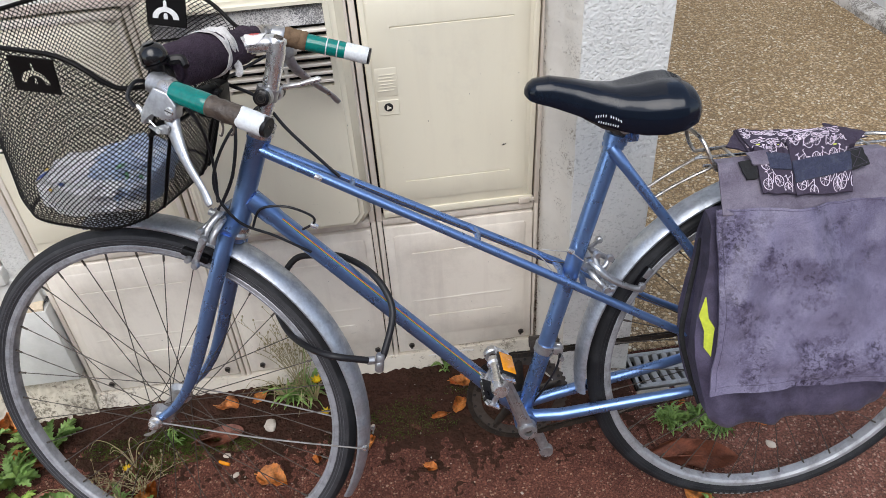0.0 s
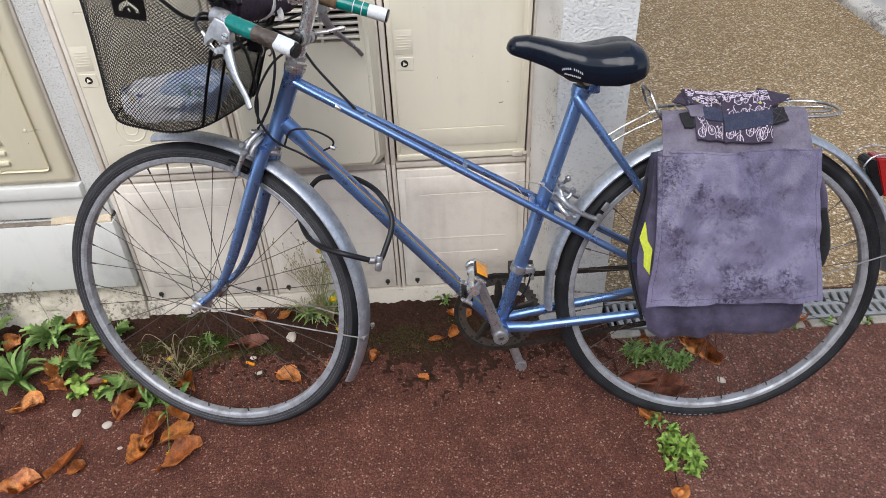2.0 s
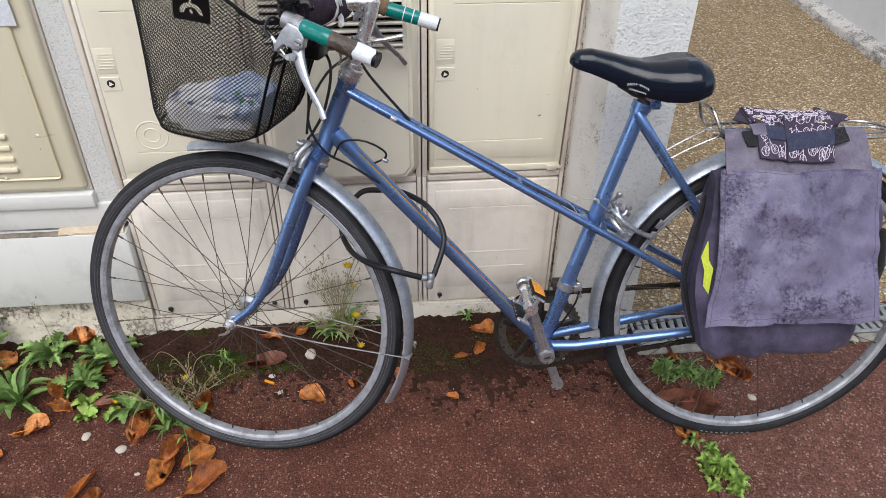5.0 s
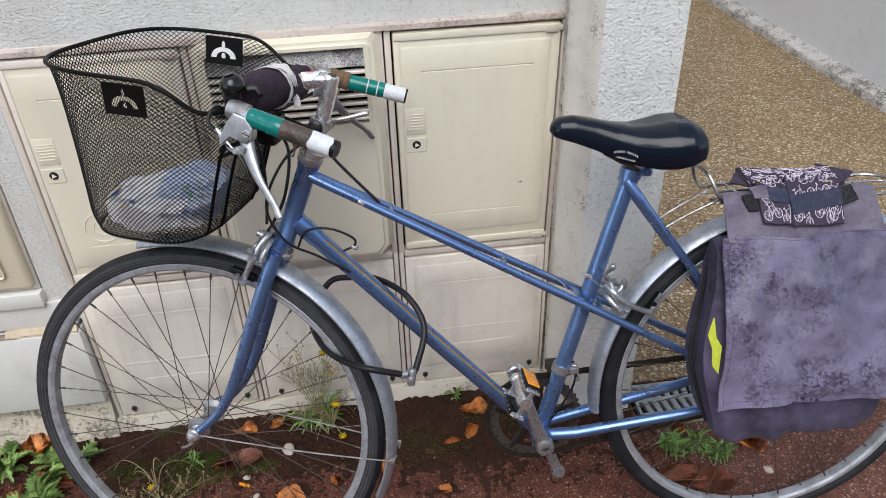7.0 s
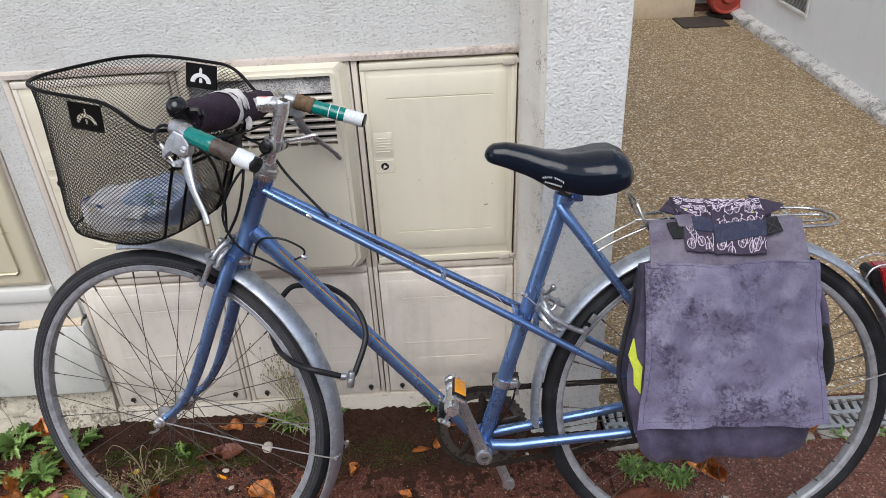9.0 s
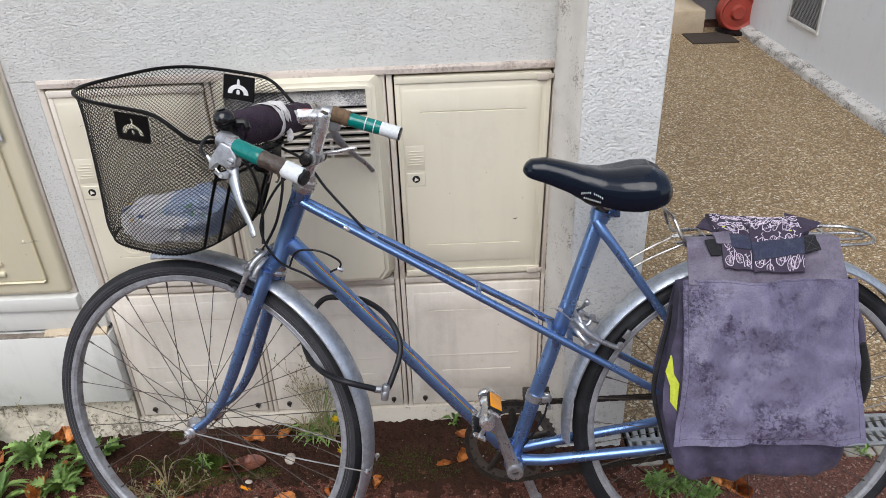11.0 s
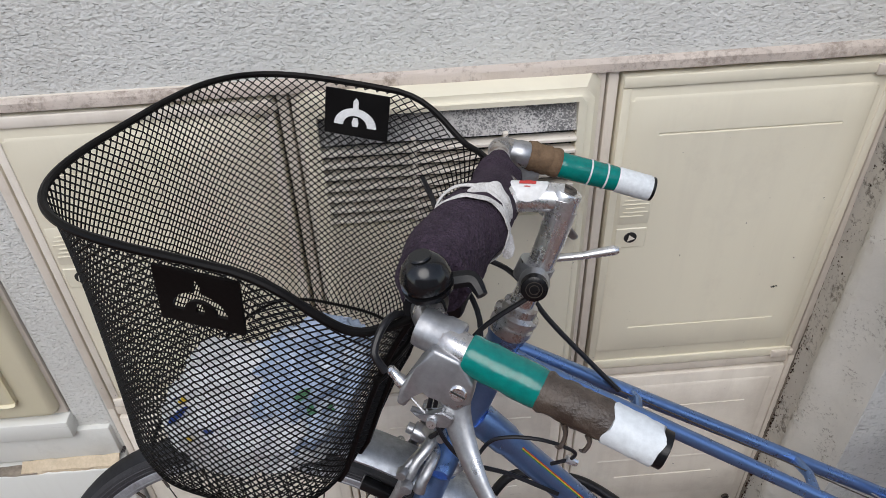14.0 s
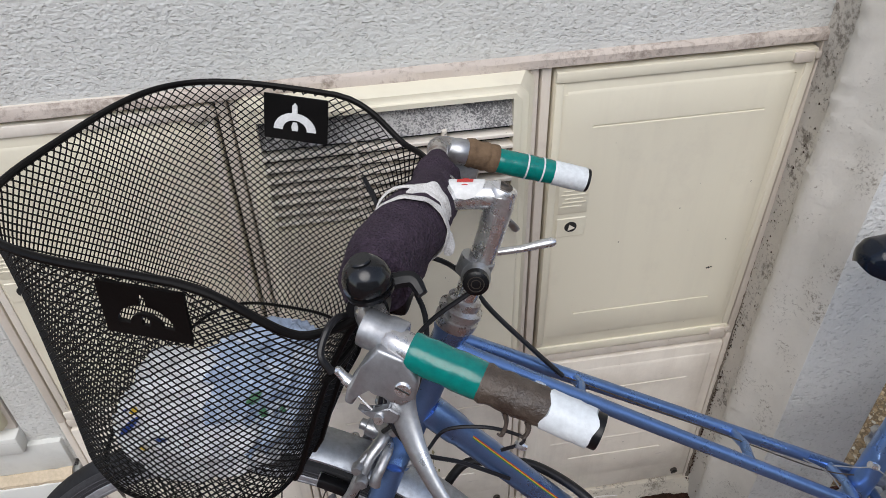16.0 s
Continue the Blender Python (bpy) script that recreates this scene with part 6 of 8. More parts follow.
# brakes
def caliper(name_label, bolt, arms, nuts, shoe, m):
    """Side-pull brake: centre bolt, curved arms on both sides, nuts, and a shoe on each side of the rim."""
    bm = B()
    axis = V((-0.9, 0, 0.4)) if m is FORK else V((-0.75, 0, 0.65))
    lathe(bm, [(0, -0.014), (0.0045, -0.014), (0.0045, -0.008), (0.0095, -0.007), (0.0105, 0.0), (0.0095, 0.012), (0.006, 0.013), (0.006, 0.019), (0, 0.020)], bolt, axis, 16)
    cal = bike_part("brake_caliper", bm, M_ALLOY, name_label, m)
    for s in (-1, 1):
        for pts, rad in arms:
            bm = B()
            tube(bm, spline([(u, v * s, w) for u, v, w in pts], 7), rad, 12, False, 0.8)
            part("arm", bm, M_ALLOY, cal)
        for u, v, w, r in nuts:
            bm = B()
            lathe(bm, [(0, -0.006), (r * 0.8, -0.006), (r, -0.004), (r, 0.003), (r * 0.85, 0.004), (r * 0.55, 0.005), (r * 0.55, 0.008), (0, 0.0085)], (u, v * s, w), (0, s, 0), 10)
            part("nut", bm, M_ALLOY, cal)
        a, b, v = shoe
        d = (V((b[0], 0, b[1])) - V((a[0], 0, a[1])))
        bm = B()
        mm = Matrix.Translation(((a[0] + b[0]) / 2, v * s, (a[1] + b[1]) / 2)) @ d.to_track_quat("X", "Z").to_matrix().to_4x4()
        box(bm, (-d.length / 2, -0.006, -0.006), (d.length / 2, 0.006, 0.006), 0.002, m=mm)
        sh = part("brake_shoe", bm, M_RUBBER, cal)
        bm = B()
        box(bm, (-d.length / 2 - 0.001, -0.0072, -0.0050), (-d.length * 0.10, -0.003, 0.0050), 0.001, m=mm if s < 0 else mm @ Matrix.Rotation(math.pi, 4, "X"))
        part("shoe_holder", bm, M_ALLOY, sh)
    return cal


caliper("worn alloy side-pull front brake", V((-0.276, 0, 0.718)),
        [([(-0.272, -0.004, 0.728), (-0.262, -0.026, 0.733), (-0.275, -0.043, 0.718), (-0.284, -0.050, 0.700), (-0.296, -0.052, 0.677), (-0.305, -0.050, 0.662), (-0.313, -0.046, 0.650)], [0.006, 0.0066, 0.0066, 0.0072, 0.0054, 0.0058, 0.0060]),
         ([(-0.270, -0.004, 0.716), (-0.258, -0.030, 0.722), (-0.262, -0.047, 0.713), (-0.267, -0.053, 0.703), (-0.270, -0.054, 0.693)], [0.005, 0.0056, 0.0056, 0.0058, 0.0066]),
         ([(-0.262, -0.026, 0.734), (-0.272, -0.036, 0.726), (-0.285, -0.050, 0.715)], [0.0035, 0.0035, 0.0035])],
        [(-0.285, -0.055, 0.714, 0.0058), (-0.281, -0.058, 0.700, 0.0066), (-0.318, -0.050, 0.664, 0.0055), (-0.304, -0.056, 0.657, 0.0062), (-0.251, -0.030, 0.742, 0.005)], ((-0.338, 0.670), (-0.296, 0.652), -0.026), FORK)
caliper("worn alloy rear brake hugging the mudguard", V((0.312, 0, 0.566)),
        [([(0.316, -0.006, 0.578), (0.312, -0.028, 0.590), (0.319, -0.043, 0.586), (0.330, -0.048, 0.573), (0.351, -0.049, 0.558), (0.372, -0.047, 0.546), (0.385, -0.045, 0.540), (0.393, -0.043, 0.537)], [0.006, 0.0066, 0.0066, 0.0070, 0.0060, 0.0052, 0.0058, 0.0066]),
         ([(0.314, -0.010, 0.562), (0.312, -0.034, 0.572), (0.322, -0.046, 0.560), (0.332, -0.048, 0.550), (0.346, -0.048, 0.546)], [0.006, 0.0066, 0.0066, 0.0070, 0.0052]),
         ([(0.316, -0.036, 0.604), (0.317, -0.040, 0.594), (0.322, -0.045, 0.582)], [0.0046, 0.0046, 0.0046]),
         ([(0.338, -0.034, 0.594), (0.332, -0.038, 0.586), (0.322, -0.041, 0.582)], [0.0046, 0.0046, 0.0046])],
        [(0.319, -0.036, 0.606, 0.0062), (0.341, -0.034, 0.597, 0.0062), (0.332, -0.052, 0.549, 0.0066), (0.393, -0.046, 0.545, 0.0058)], ((0.412, 0.566), (0.386, 0.528), -0.026), Matrix.Identity(4))

# saddle
bm = B()
stations = [(0.2110, 0.0008, 0.874, 0.871), (0.2120, 0.006, 0.879, 0.867), (0.214, 0.011, 0.8825, 0.863), (0.217, 0.016, 0.887, 0.858), (0.226, 0.022, 0.893, 0.852), (0.25, 0.026, 0.895, 0.842), (0.285, 0.031, 0.888, 0.826), (0.32, 0.040, 0.879, 0.810), (0.35, 0.053, 0.875, 0.799), (0.38, 0.068, 0.878, 0.793), (0.41, 0.078, 0.883, 0.793), (0.435, 0.080, 0.883, 0.799), (0.455, 0.072, 0.874, 0.808), (0.466, 0.055, 0.860, 0.818), (0.472, 0.025, 0.848, 0.828)]
su = [s[0] for s in stations]
rows = []
for i in range(61):
    u = 0.211 + (0.472 - 0.211) * (i / 60) ** 1.25
    hw, top, bot = [float(np.interp(u, su, [s[k] for s in stations])) for k in (1, 2, 3)]
    row = []
    for j in range(32):
        a = 2 * math.pi * j / 32
        c, s = math.cos(a), math.sin(a)
        y = hw * math.copysign(abs(c) ** 0.75, c)
        mid = bot + 0.42 * (top - bot)
        z = mid + (top - mid) * abs(s) ** 0.72 if s >= 0 else mid - (mid - bot) * abs(s) ** 0.5
        if s >= 0 and u > 0.33:
            z -= 0.006 * math.exp(-(y / 0.012) ** 2) * min(1, (u - 0.33) / 0.05)
        if s < 0:
            y *= 0.96
            z += min(0.024, 0.40 * (top - bot)) * (1 - abs(c) ** 2)
        row.append(bm.verts.new((u, y, z)))
    rows.append(row)
for p, q in zip(rows, rows[1:]):
    for j in range(32):
        bm.faces.new((p[j], p[(j + 1) % 32], q[(j + 1) % 32], q[j]))
bm.faces.new(rows[0])
bm.faces.new(rows[-1])
saddle = bike_part("saddle", bm, M_SADDLE, "black padded vinyl saddle, shiny and wet")
for row, count, w0, hgt in ((0, 11, 0.838, 0.0024), (1, 9, 0.830, 0.0018)):
    for k in range(count):
        if row == 0 and k == 5:
            continue
        t = k / (count - 1)
        u = 0.312 + 0.004 * row + (0.034 - 0.008 * row) * t
        hw = float(np.interp(u, su, [q[1] for q in stations]))
        bm = B()
        box(bm, (-0.0006, -0.0005, -hgt * 0.85), (0.0006, 0.0005, hgt * 0.85), m=Matrix.Translation((u, -hw + 0.0002, w0 + (0.004 * math.sin(math.pi * t) if row == 0 else 0.0) - 0.006 * t)) @ Matrix.Rotation(radians(-24), 4, "Z") @ Matrix.Rotation(radians(12 - 24 * t if row == 0 else 10), 4, "Y"))
        part("saddle_mark", bm, M_WHITE_PRINT, saddle)
bm = B()
tube(bm, [ST1 - (ST1 - BB).normalized() * 0.01, ST1 + (ST1 - BB).normalized() * 0.035], 0.0128, 16)
bike_part("seat_post", bm, M_STEEL)
bm = B()
lathe(bm, [(0.0150, -0.014), (0.0195, -0.013), (0.0195, 0.0), (0.0150, 0.001)], ST1, ST1 - BB, 20)
box(bm, (0.010, -0.009, -0.013), (0.032, 0.009, 0.010), 0.003, m=Matrix.Translation(ST1))
lathe(bm, [(0, -0.016), (0.006, -0.016), (0.006, 0.016), (0, 0.016)], ST1 + V((0.024, 0, -0.002)), (0, 1, 0), 12)
bike_part("seat_clamp", bm, M_BLUE)
for s in (-1, 1):
    bm = B()
    tube(bm, spline([(0.300, 0.014 * s, 0.832), (0.315, 0.018 * s, 0.824), (0.34, 0.021 * s, 0.812), (0.39, 0.022 * s, 0.815), (0.44, 0.035 * s, 0.838)], 5), 0.0034, 8)
    part("saddle_rail", bm, M_STEEL, saddle)
bm = B()
tube(bm, [(0.362, -0.028, 0.815), (0.362, 0.028, 0.815)], 0.012, 14)
part("saddle_clamp", bm, M_RUST, saddle)

# cranks, chainring, pedals, chain
def crank(v, end, label):
    """Forged arm with a fluted face, a boss at the axle and an eye at the pedal."""
    s = 1 if v > 0 else -1
    bm = B()
    a, b = V((BB.x, v, BB.z)), V((end.x, v + 0.006 * s, end.z))
    d = (b - a).normalized()
    tube(bm, [a, a.lerp(b, 0.10), a.lerp(b, 0.5), a.lerp(b, 0.92), b], [0.0150, 0.0128, 0.0108, 0.0105, 0.0125], 14, False, 0.55, up=(0, 1, 0))
    lathe(bm, [(0.0075, 0.004), (0.0075, 0.0115), (0.0125, 0.0120), (0.0160, 0.0105), (0.0175, 0.004), (0.0175, -0.008), (0.012, -0.012), (0.0, -0.012)], a, (0, s, 0), 26)
    lathe(bm, [(0.0055, 0.003), (0.0055, 0.0075), (0.0110, 0.0080), (0.0140, 0.006), (0.0145, -0.002), (0.0125, -0.007), (0.0, -0.007)], b, (0, s, 0), 24)
    c = bike_part("crank", bm, M_ALLOY, label)
    side = d.cross(V((0, 1, 0)))
    for k in (-1, 1):
        bm = B()
        off = side * 0.0062 * k + V((0, 0.0056 * s, 0))
        tube(bm, [a.lerp(b, 0.14) + off, a.lerp(b, 0.5) + off * 0.94, a.lerp(b, 0.88) + off * 0.9], [0.0016, 0.0020, 0.0012], 8)
        part("flute_rib", bm, M_ALLOY, c)
    for q, r in ((a, 0.0076), (b, 0.0056)):
        bm = B()
        lathe(bm, [(0, 0.0035), (r * 0.55, 0.0035), (r * 0.6, 0.0060), (r * 0.8, 0.0060), (r, 0.0045)], q, (0, s, 0), 16)
        part("crank_bolt", bm, M_STEEL, c)
    return c


PED_L, PED_R = V((0.138, -0.062, 0.447)), V((0.250, 0.062, 0.118))
crank(-0.050, PED_L, "worn alloy crank arm pointing up")
far = crank(0.052, PED_R, "worn alloy crank arm pointing down")


def pedal(p, s, tilt, label):
    """Quill pedal: barrel, two toothed side plates, end plate and amber reflectors."""
    m = Matrix.Translation(p) @ Matrix.Rotation(radians(tilt), 4, "Y")
    bm = B()
    lathe(bm, [(0, 0.0), (0.010, 0.0), (0.012, 0.004), (0.012, 0.014), (0.009, 0.018), (0.010, 0.050), (0.0125, 0.060), (0.0140, 0.070), (0.0140, 0.082), (0.011, 0.088), (0, 0.089)], (0, 0, 0), (0, s, 0), 20)
    ped = bike_part("pedal", bm, M_CHROME, label, m)
    for x in (-0.027, 0.027):
        bm = B()
        o = [(y, -0.011) for y in np.linspace(0.006, 0.092, 3)] + [(y, 0.010 + (0.004 if i % 2 else 0.0)) for i, y in enumerate(np.linspace(0.092, 0.006, 14))]
        plate(bm, [(y, z) for y, z in o], 0.0025, Matrix.Translation((x, 0, 0)) @ Matrix.Rotation(radians(90 * s), 4, "Z"))
        part("side_plate", bm, M_CHROME, ped)
        bm = B()
        sg = 1 if x > 0 else -1
        box(bm, (x + 0.002 * sg - 0.004, s * 0.052 - 0.027, -0.0135), (x + 0.002 * sg + 0.004, s * 0.052 + 0.027, 0.0135), 0.002)
        part("reflector_case", bm, M_RUBBER, ped)
        bm = B()
        box(bm, (x + 0.006 * sg - 0.0015, s * 0.052 - 0.0245, -0.0115), (x + 0.006 * sg + 0.0015, s * 0.052 + 0.0245, 0.0115), 0.001)
        part("reflector", bm, M_AMBER, ped)
    for y in (0.014, 0.085):
        bm = B()
        box(bm, (-0.029, s * y - 0.003, -0.004), (0.029, s * y + 0.003, 0.004), 0.0015)
        part("cross_plate", bm, M_ALLOY, ped)
    return ped


pedal(PED_L + V((0, -0.012, 0)), -1, -60, "alloy rat-trap pedal with amber reflectors")

RING = V((BB.x, 0.046, BB.z))
bm = B()
n = 92
out_, in_ = [], []
for i in range(n):
    a = 2 * math.pi * i / n
    r = 0.0965 if i % 2 else 0.0915
    out_.append((r * math.cos(a), r * math.sin(a)))
    in_.append((0.073 * math.cos(a), 0.073 * math.sin(a)))
for y0 in (-0.0015, 0.0015):
    vo = [bm.verts.new(RING + V((x, y0, z))) for x, z in out_]
    vi = [bm.verts.new(RING + V((x, y0, z))) for x, z in in_]
    for i in range(n):
        bm.faces.new((vo[i], vo[(i + 1) % n], vi[(i + 1) % n], vi[i]))
ring_ob = bike_part("chainring", bm, M_STEEL, "dark worn chainring with a row of holes")
for k in range(5):
    bm = B()
    a = 2 * math.pi * k / 5 + 0.3
    tube(bm, [RING, RING + V((0.05 * math.cos(a), 0, 0.05 * math.sin(a))), RING + V((0.081 * math.cos(a), 0, 0.081 * math.sin(a)))], [0.016, 0.009, 0.0075], 10, False, 0.4, up=(0, 1, 0))
    part("spider_arm", bm, M_CHAIN, ring_ob)
    bm = B()
    lathe(bm, [(0, -0.004), (0.0042, -0.004), (0.0048, -0.002), (0.0048, 0.002)], RING + V((0.081 * math.cos(a), -0.002, 0.081 * math.sin(a))), (0, -1, 0), 12)
    part("ring_bolt", bm, M_CHAIN, ring_ob)
for k in range(20):
    a = 2 * math.pi * (k + 0.5) / 20
    bm = B()
    lathe(bm, [(0, 0.0004), (0.0030, 0.0004), (0.0030, -0.001)], RING + V((0.0858 * math.cos(a), -0.0017, 0.0858 * math.sin(a))), (0, -1, 0), 10)
    part("ring_hole", bm, M_DARK, ring_ob)
# chain as links along both runs and round the ring
COG = V((0.660, 0.046, 0.350))
bm = B()
path = []
for i in range(17):
    a = radians(82 + 196 * i / 16)
    path.append(RING + V((0.0955 * math.cos(a), 0, 0.0955 * math.sin(a))))
path = [COG + V((0.005, 0, 0.036))] + path + [V((0.60, 0.046, 0.245)), V((0.655, 0.046, 0.245))]
pp = []
for p, q in zip(path, path[1:]):
    k = max(1, round((q - p).length / 0.0127))
    pp += [p.lerp(q, i / k) for i in range(k)]
for i, (p, q) in enumerate(zip(pp, pp[1:])):
    d = (q - p)
    mm = Matrix.Translation((p + q) / 2) @ d.to_track_quat("X", "Z").to_matrix().to_4x4()
    for s in (-1, 1):
        box(bm, (-0.0085, s * (0.0024 if i % 2 else 0.0034) - 0.0006, -0.0042), (0.0085, s * (0.0024 if i % 2 else 0.0034) + 0.0006, 0.0054), m=mm)
    tube(bm, [mm @ V((0.0063, -0.003, 0)), mm @ V((0.0063, 0.003, 0))], 0.0036, 6)
tagged(bike_part("chain", bm, M_CHAIN, "oily rust-brown chain"), kind="stuff")
for k, r in enumerate((0.050, 0.043, 0.037, 0.031)):
    bm = B()
    lathe(bm, [(0.016, 0.036 + 0.005 * k), (r, 0.036 + 0.005 * k), (r, 0.038 + 0.005 * k), (0.016, 0.038 + 0.005 * k)], HUB_R, (0, 1, 0), 30)
    bike_part("sprocket", bm, M_CHAIN)
bm = B()
lathe(bm, [(0.0150, -0.008), (0.0182, -0.008), (0.0182, 0.008), (0.0150, 0.008)], BB + (ST1 - BB).normalized() * 0.145, ST1 - BB, 20)
p = BB + (ST1 - BB).normalized() * 0.145
box(bm, (0.012, -0.018, -0.008), (0.030, 0.002, 0.008), 0.003, m=Matrix.Translation(p))
tube(bm, spline([p + V((0.022, -0.012, 0.004)), p + V((0.030, 0.01, -0.012)), p + V((0.028, 0.03, -0.03))], 5), 0.0065, 10)
lathe(bm, [(0, -0.006), (0.0045, -0.006), (0.0045, 0.006), (0, 0.006)], p + V((0.026, -0.018, -0.014)), (0, 1, 0), 10)
fd = bike_part("front_derailleur", bm, M_ALLOY, "alloy front derailleur on a band clamp")
for y in (0.036, 0.052):
    bm = B()
    box(bm, (-0.02, y, -0.034), (0.035, y + 0.003, -0.010), 0.002, m=Matrix.Translation(p))
    part("cage_plate", bm, M_STEEL, fd)
cable("gear_cable", [p + V((0.024, -0.020, -0.004)), (0.256, -0.020, 0.380), (0.246, -0.016, 0.355), (0.228, -0.012, 0.320), (0.208, -0.006, 0.288)], 0.0022)
bm = B()
box(bm, (0.612, 0.060, 0.225), (0.635, 0.068, 0.30), 0.004)
box(bm, (0.618, 0.070, 0.225), (0.64, 0.073, 0.30), 0.004)
for z in (0.235, 0.287):
    lathe(bm, [(0, 0), (0.014, 0), (0.014, 0.006), (0, 0.006)], (0.627, 0.062, z), (0, 1, 0), 16)
bike_part("rear_derailleur", bm, M_ALLOY)

# rear carrier
bm = B()
def rod(pts, r=0.0032, n=6):
    tube(bm, spline(pts, n), r, 8)
for s in (-1, 1):
    rod([(0.500, 0.045 * s, 0.738), (0.60, 0.055 * s, 0.738), (0.78, 0.055 * s, 0.738), (0.825, 0.045 * s, 0.738), (0.842, 0.02 * s, 0.738), (0.845, 0.0, 0.738)])
    rod([(0.49, 0.018 * s, 0.736), (0.62, 0.018 * s, 0.736), (0.80, 0.018 * s, 0.736), (0.830, 0.010 * s, 0.736), (0.832, 0.0, 0.736)], 0.0025)
    rod([(0.402, 0.020 * s, 0.684), (0.45, 0.022 * s, 0.712), (0.505, 0.026 * s, 0.738)], 0.0026)
    rod([(0.665, 0.062 * s, 0.352), (0.69, 0.062 * s, 0.55), (0.70, 0.055 * s, 0.737)], 0.003)
rod([(0.500, -0.045, 0.738), (0.490, -0.048, 0.755), (0.478, -0.034, 0.785), (0.472, 0.0, 0.792), (0.478, 0.034, 0.785), (0.490, 0.048, 0.755), (0.500, 0.045, 0.738)], 0.0032)
for u in (0.55, 0.66, 0.77):
    rod([(u, -0.055, 0.737), (u, 0.0, 0.737), (u, 0.055, 0.737)], 0.0026, 2)
bike_part("rear_carrier", bm, M_CARRIER, "dull chromed wire luggage carrier")

# tail lamp with its wire guard
LAMP = Matrix.Translation((0.949, 0, 0.598)) @ Matrix.Scale(0.76, 4) @ Matrix.Translation((-0.947, 0, -0.606))
bm = B()
lm = Matrix.Identity(4)
plate(bm, [(0.903, 0.645), (0.912, 0.655), (0.926, 0.657), (0.966, 0.555), (0.950, 0.552), (0.930, 0.592)], 0.058, lm)
bmesh.ops.bevel(bm, geom=list(bm.edges), offset=0.003, segments=2, affect="EDGES")
lamp = bike_part("tail_lamp", bm, M_RUBBER, "red tail lamp in a black housing with wire guard", LAMP)
bm = B()
plate(bm, [(0.924, 0.658), (0.945, 0.661), (0.968, 0.655), (0.984, 0.560), (0.980, 0.554), (0.963, 0.553)], 0.060, lm)
bmesh.ops.bevel(bm, geom=list(bm.edges), offset=0.005, segments=3, affect="EDGES")
part("lens", bm, M_RED_LENS, lamp, "red ribbed lens")
for y in (-0.034, 0.034):
    bm = B()
    tube(bm, spline([(0.905, y * 0.6, 0.630), (0.893, y, 0.640), (0.908, y, 0.664), (0.945, y, 0.674), (0.976, y, 0.668), (0.990, y, 0.655), (0.997, y, 0.600), (0.992, y, 0.552), (0.975, y * 0.8, 0.546)], 5), 0.0021, 7)
    part("wire_guard", bm, M_CHROME, lamp)

bm = B()
tube(bm, [(0.905, 0.0, 0.610), (0.925, 0.0, 0.606), (0.945, 0.0, 0.602)], 0.006, 10)
bike_part("lamp_bracket", bm, M_GRATE)

# ---- wire basket hung on the handlebar ----
BASKET = BIKE @ BARS @ Matrix(((1, 0, 0, -0.367), (0, 0.993, -0.12, -0.068), (0, 0.12, 0.993, 1.033), (0, 0, 0, 1))) @ Matrix.Translation((0.0127, -0.0002, -0.0127)) @ Matrix.Rotation(0.0265, 4, "X") @ Matrix.Rotation(0.1439, 4, "Y") @ Matrix.Rotation(-0.0423, 4, "Z")
basket = empty("wire_basket", BASKET)
tagged(basket, "black diamond-mesh wire basket hung on the handlebar", "basket")


def rim_z(a):
    back = min(1.0, max(0.0, (math.cos(a) - 0.012) / 0.557))
    back = back * back * (3 - 2 * back)
    return 0.008 - 0.0385 * back


FLOOR_X, FLOOR_Y, FLOOR_Z, FLOOR_A, FLOOR_B = -0.0118, -0.0065, -0.2443, 0.0980, 0.1500


def basket_at(a, t, grow=0.0):
    """A place on the basket's wall: a is the angle (0 at the handlebar), t runs from rim to floor."""
    c, s = math.cos(a), math.sin(a)
    e = 2 / ((3.57 if c > 0 else 3.52) * (1 - t) + 3.31 * t)
    curl = max(0.0, (t - 0.86) / 0.14)
    k, h = 1 - 0.07 * curl ** 2, max(t, 0.0) ** 0.6
    ax_ = (0.1530 + (FLOOR_A - 0.1530) * h) * k + grow
    by_ = (0.1738 + (FLOOR_B - 0.1738) * h) * k + grow
    x = ax_ * math.copysign(abs(c) ** e, c) + 0.0016 + (FLOOR_X - 0.0016) * h
    y = by_ * math.copysign(abs(s) ** e, s) + 0.0032 + (FLOOR_Y - 0.0032) * h
    return V((x, y, rim_z(a) * (1 - t) + (FLOOR_Z + 0.005 * (1 - curl)) * t))


# equal steps round the rim
fine = [2 * math.pi * i / 1440 for i in range(1441)]
run = [0.0]
for a, b in zip(fine, fine[1:]):
    run.append(run[-1] + (basket_at(b, 0.4) - basket_at(a, 0.4)).length)
NB, KB = 116, 70
def angle_at(f):
    return float(np.interp((f % 1.0) * run[-1], run, fine))
def wall_node(i, k):
    """A crossing of the mesh at an even height, or None above the rim."""
    a = angle_at((i + 0.5 * (k % 2)) / NB)
    z, rz = 0.008 - (0.008 - FLOOR_Z) * k / KB, rim_z(a)
    return basket_at(a, (rz - z) / (rz - FLOOR_Z)) if z <= rz + 0.0005 else None
node = [[wall_node(i, k) for i in range(NB)] for k in range(KB + 1)]
segs = []
for k in range(KB):
    for i in range(NB):
        for q in (node[k + 1][i], node[k + 1][(i - 1) % NB] if k % 2 == 0 else node[k + 1][(i + 1) % NB]):
            if node[k][i] and q:
                segs.append((node[k][i], q))
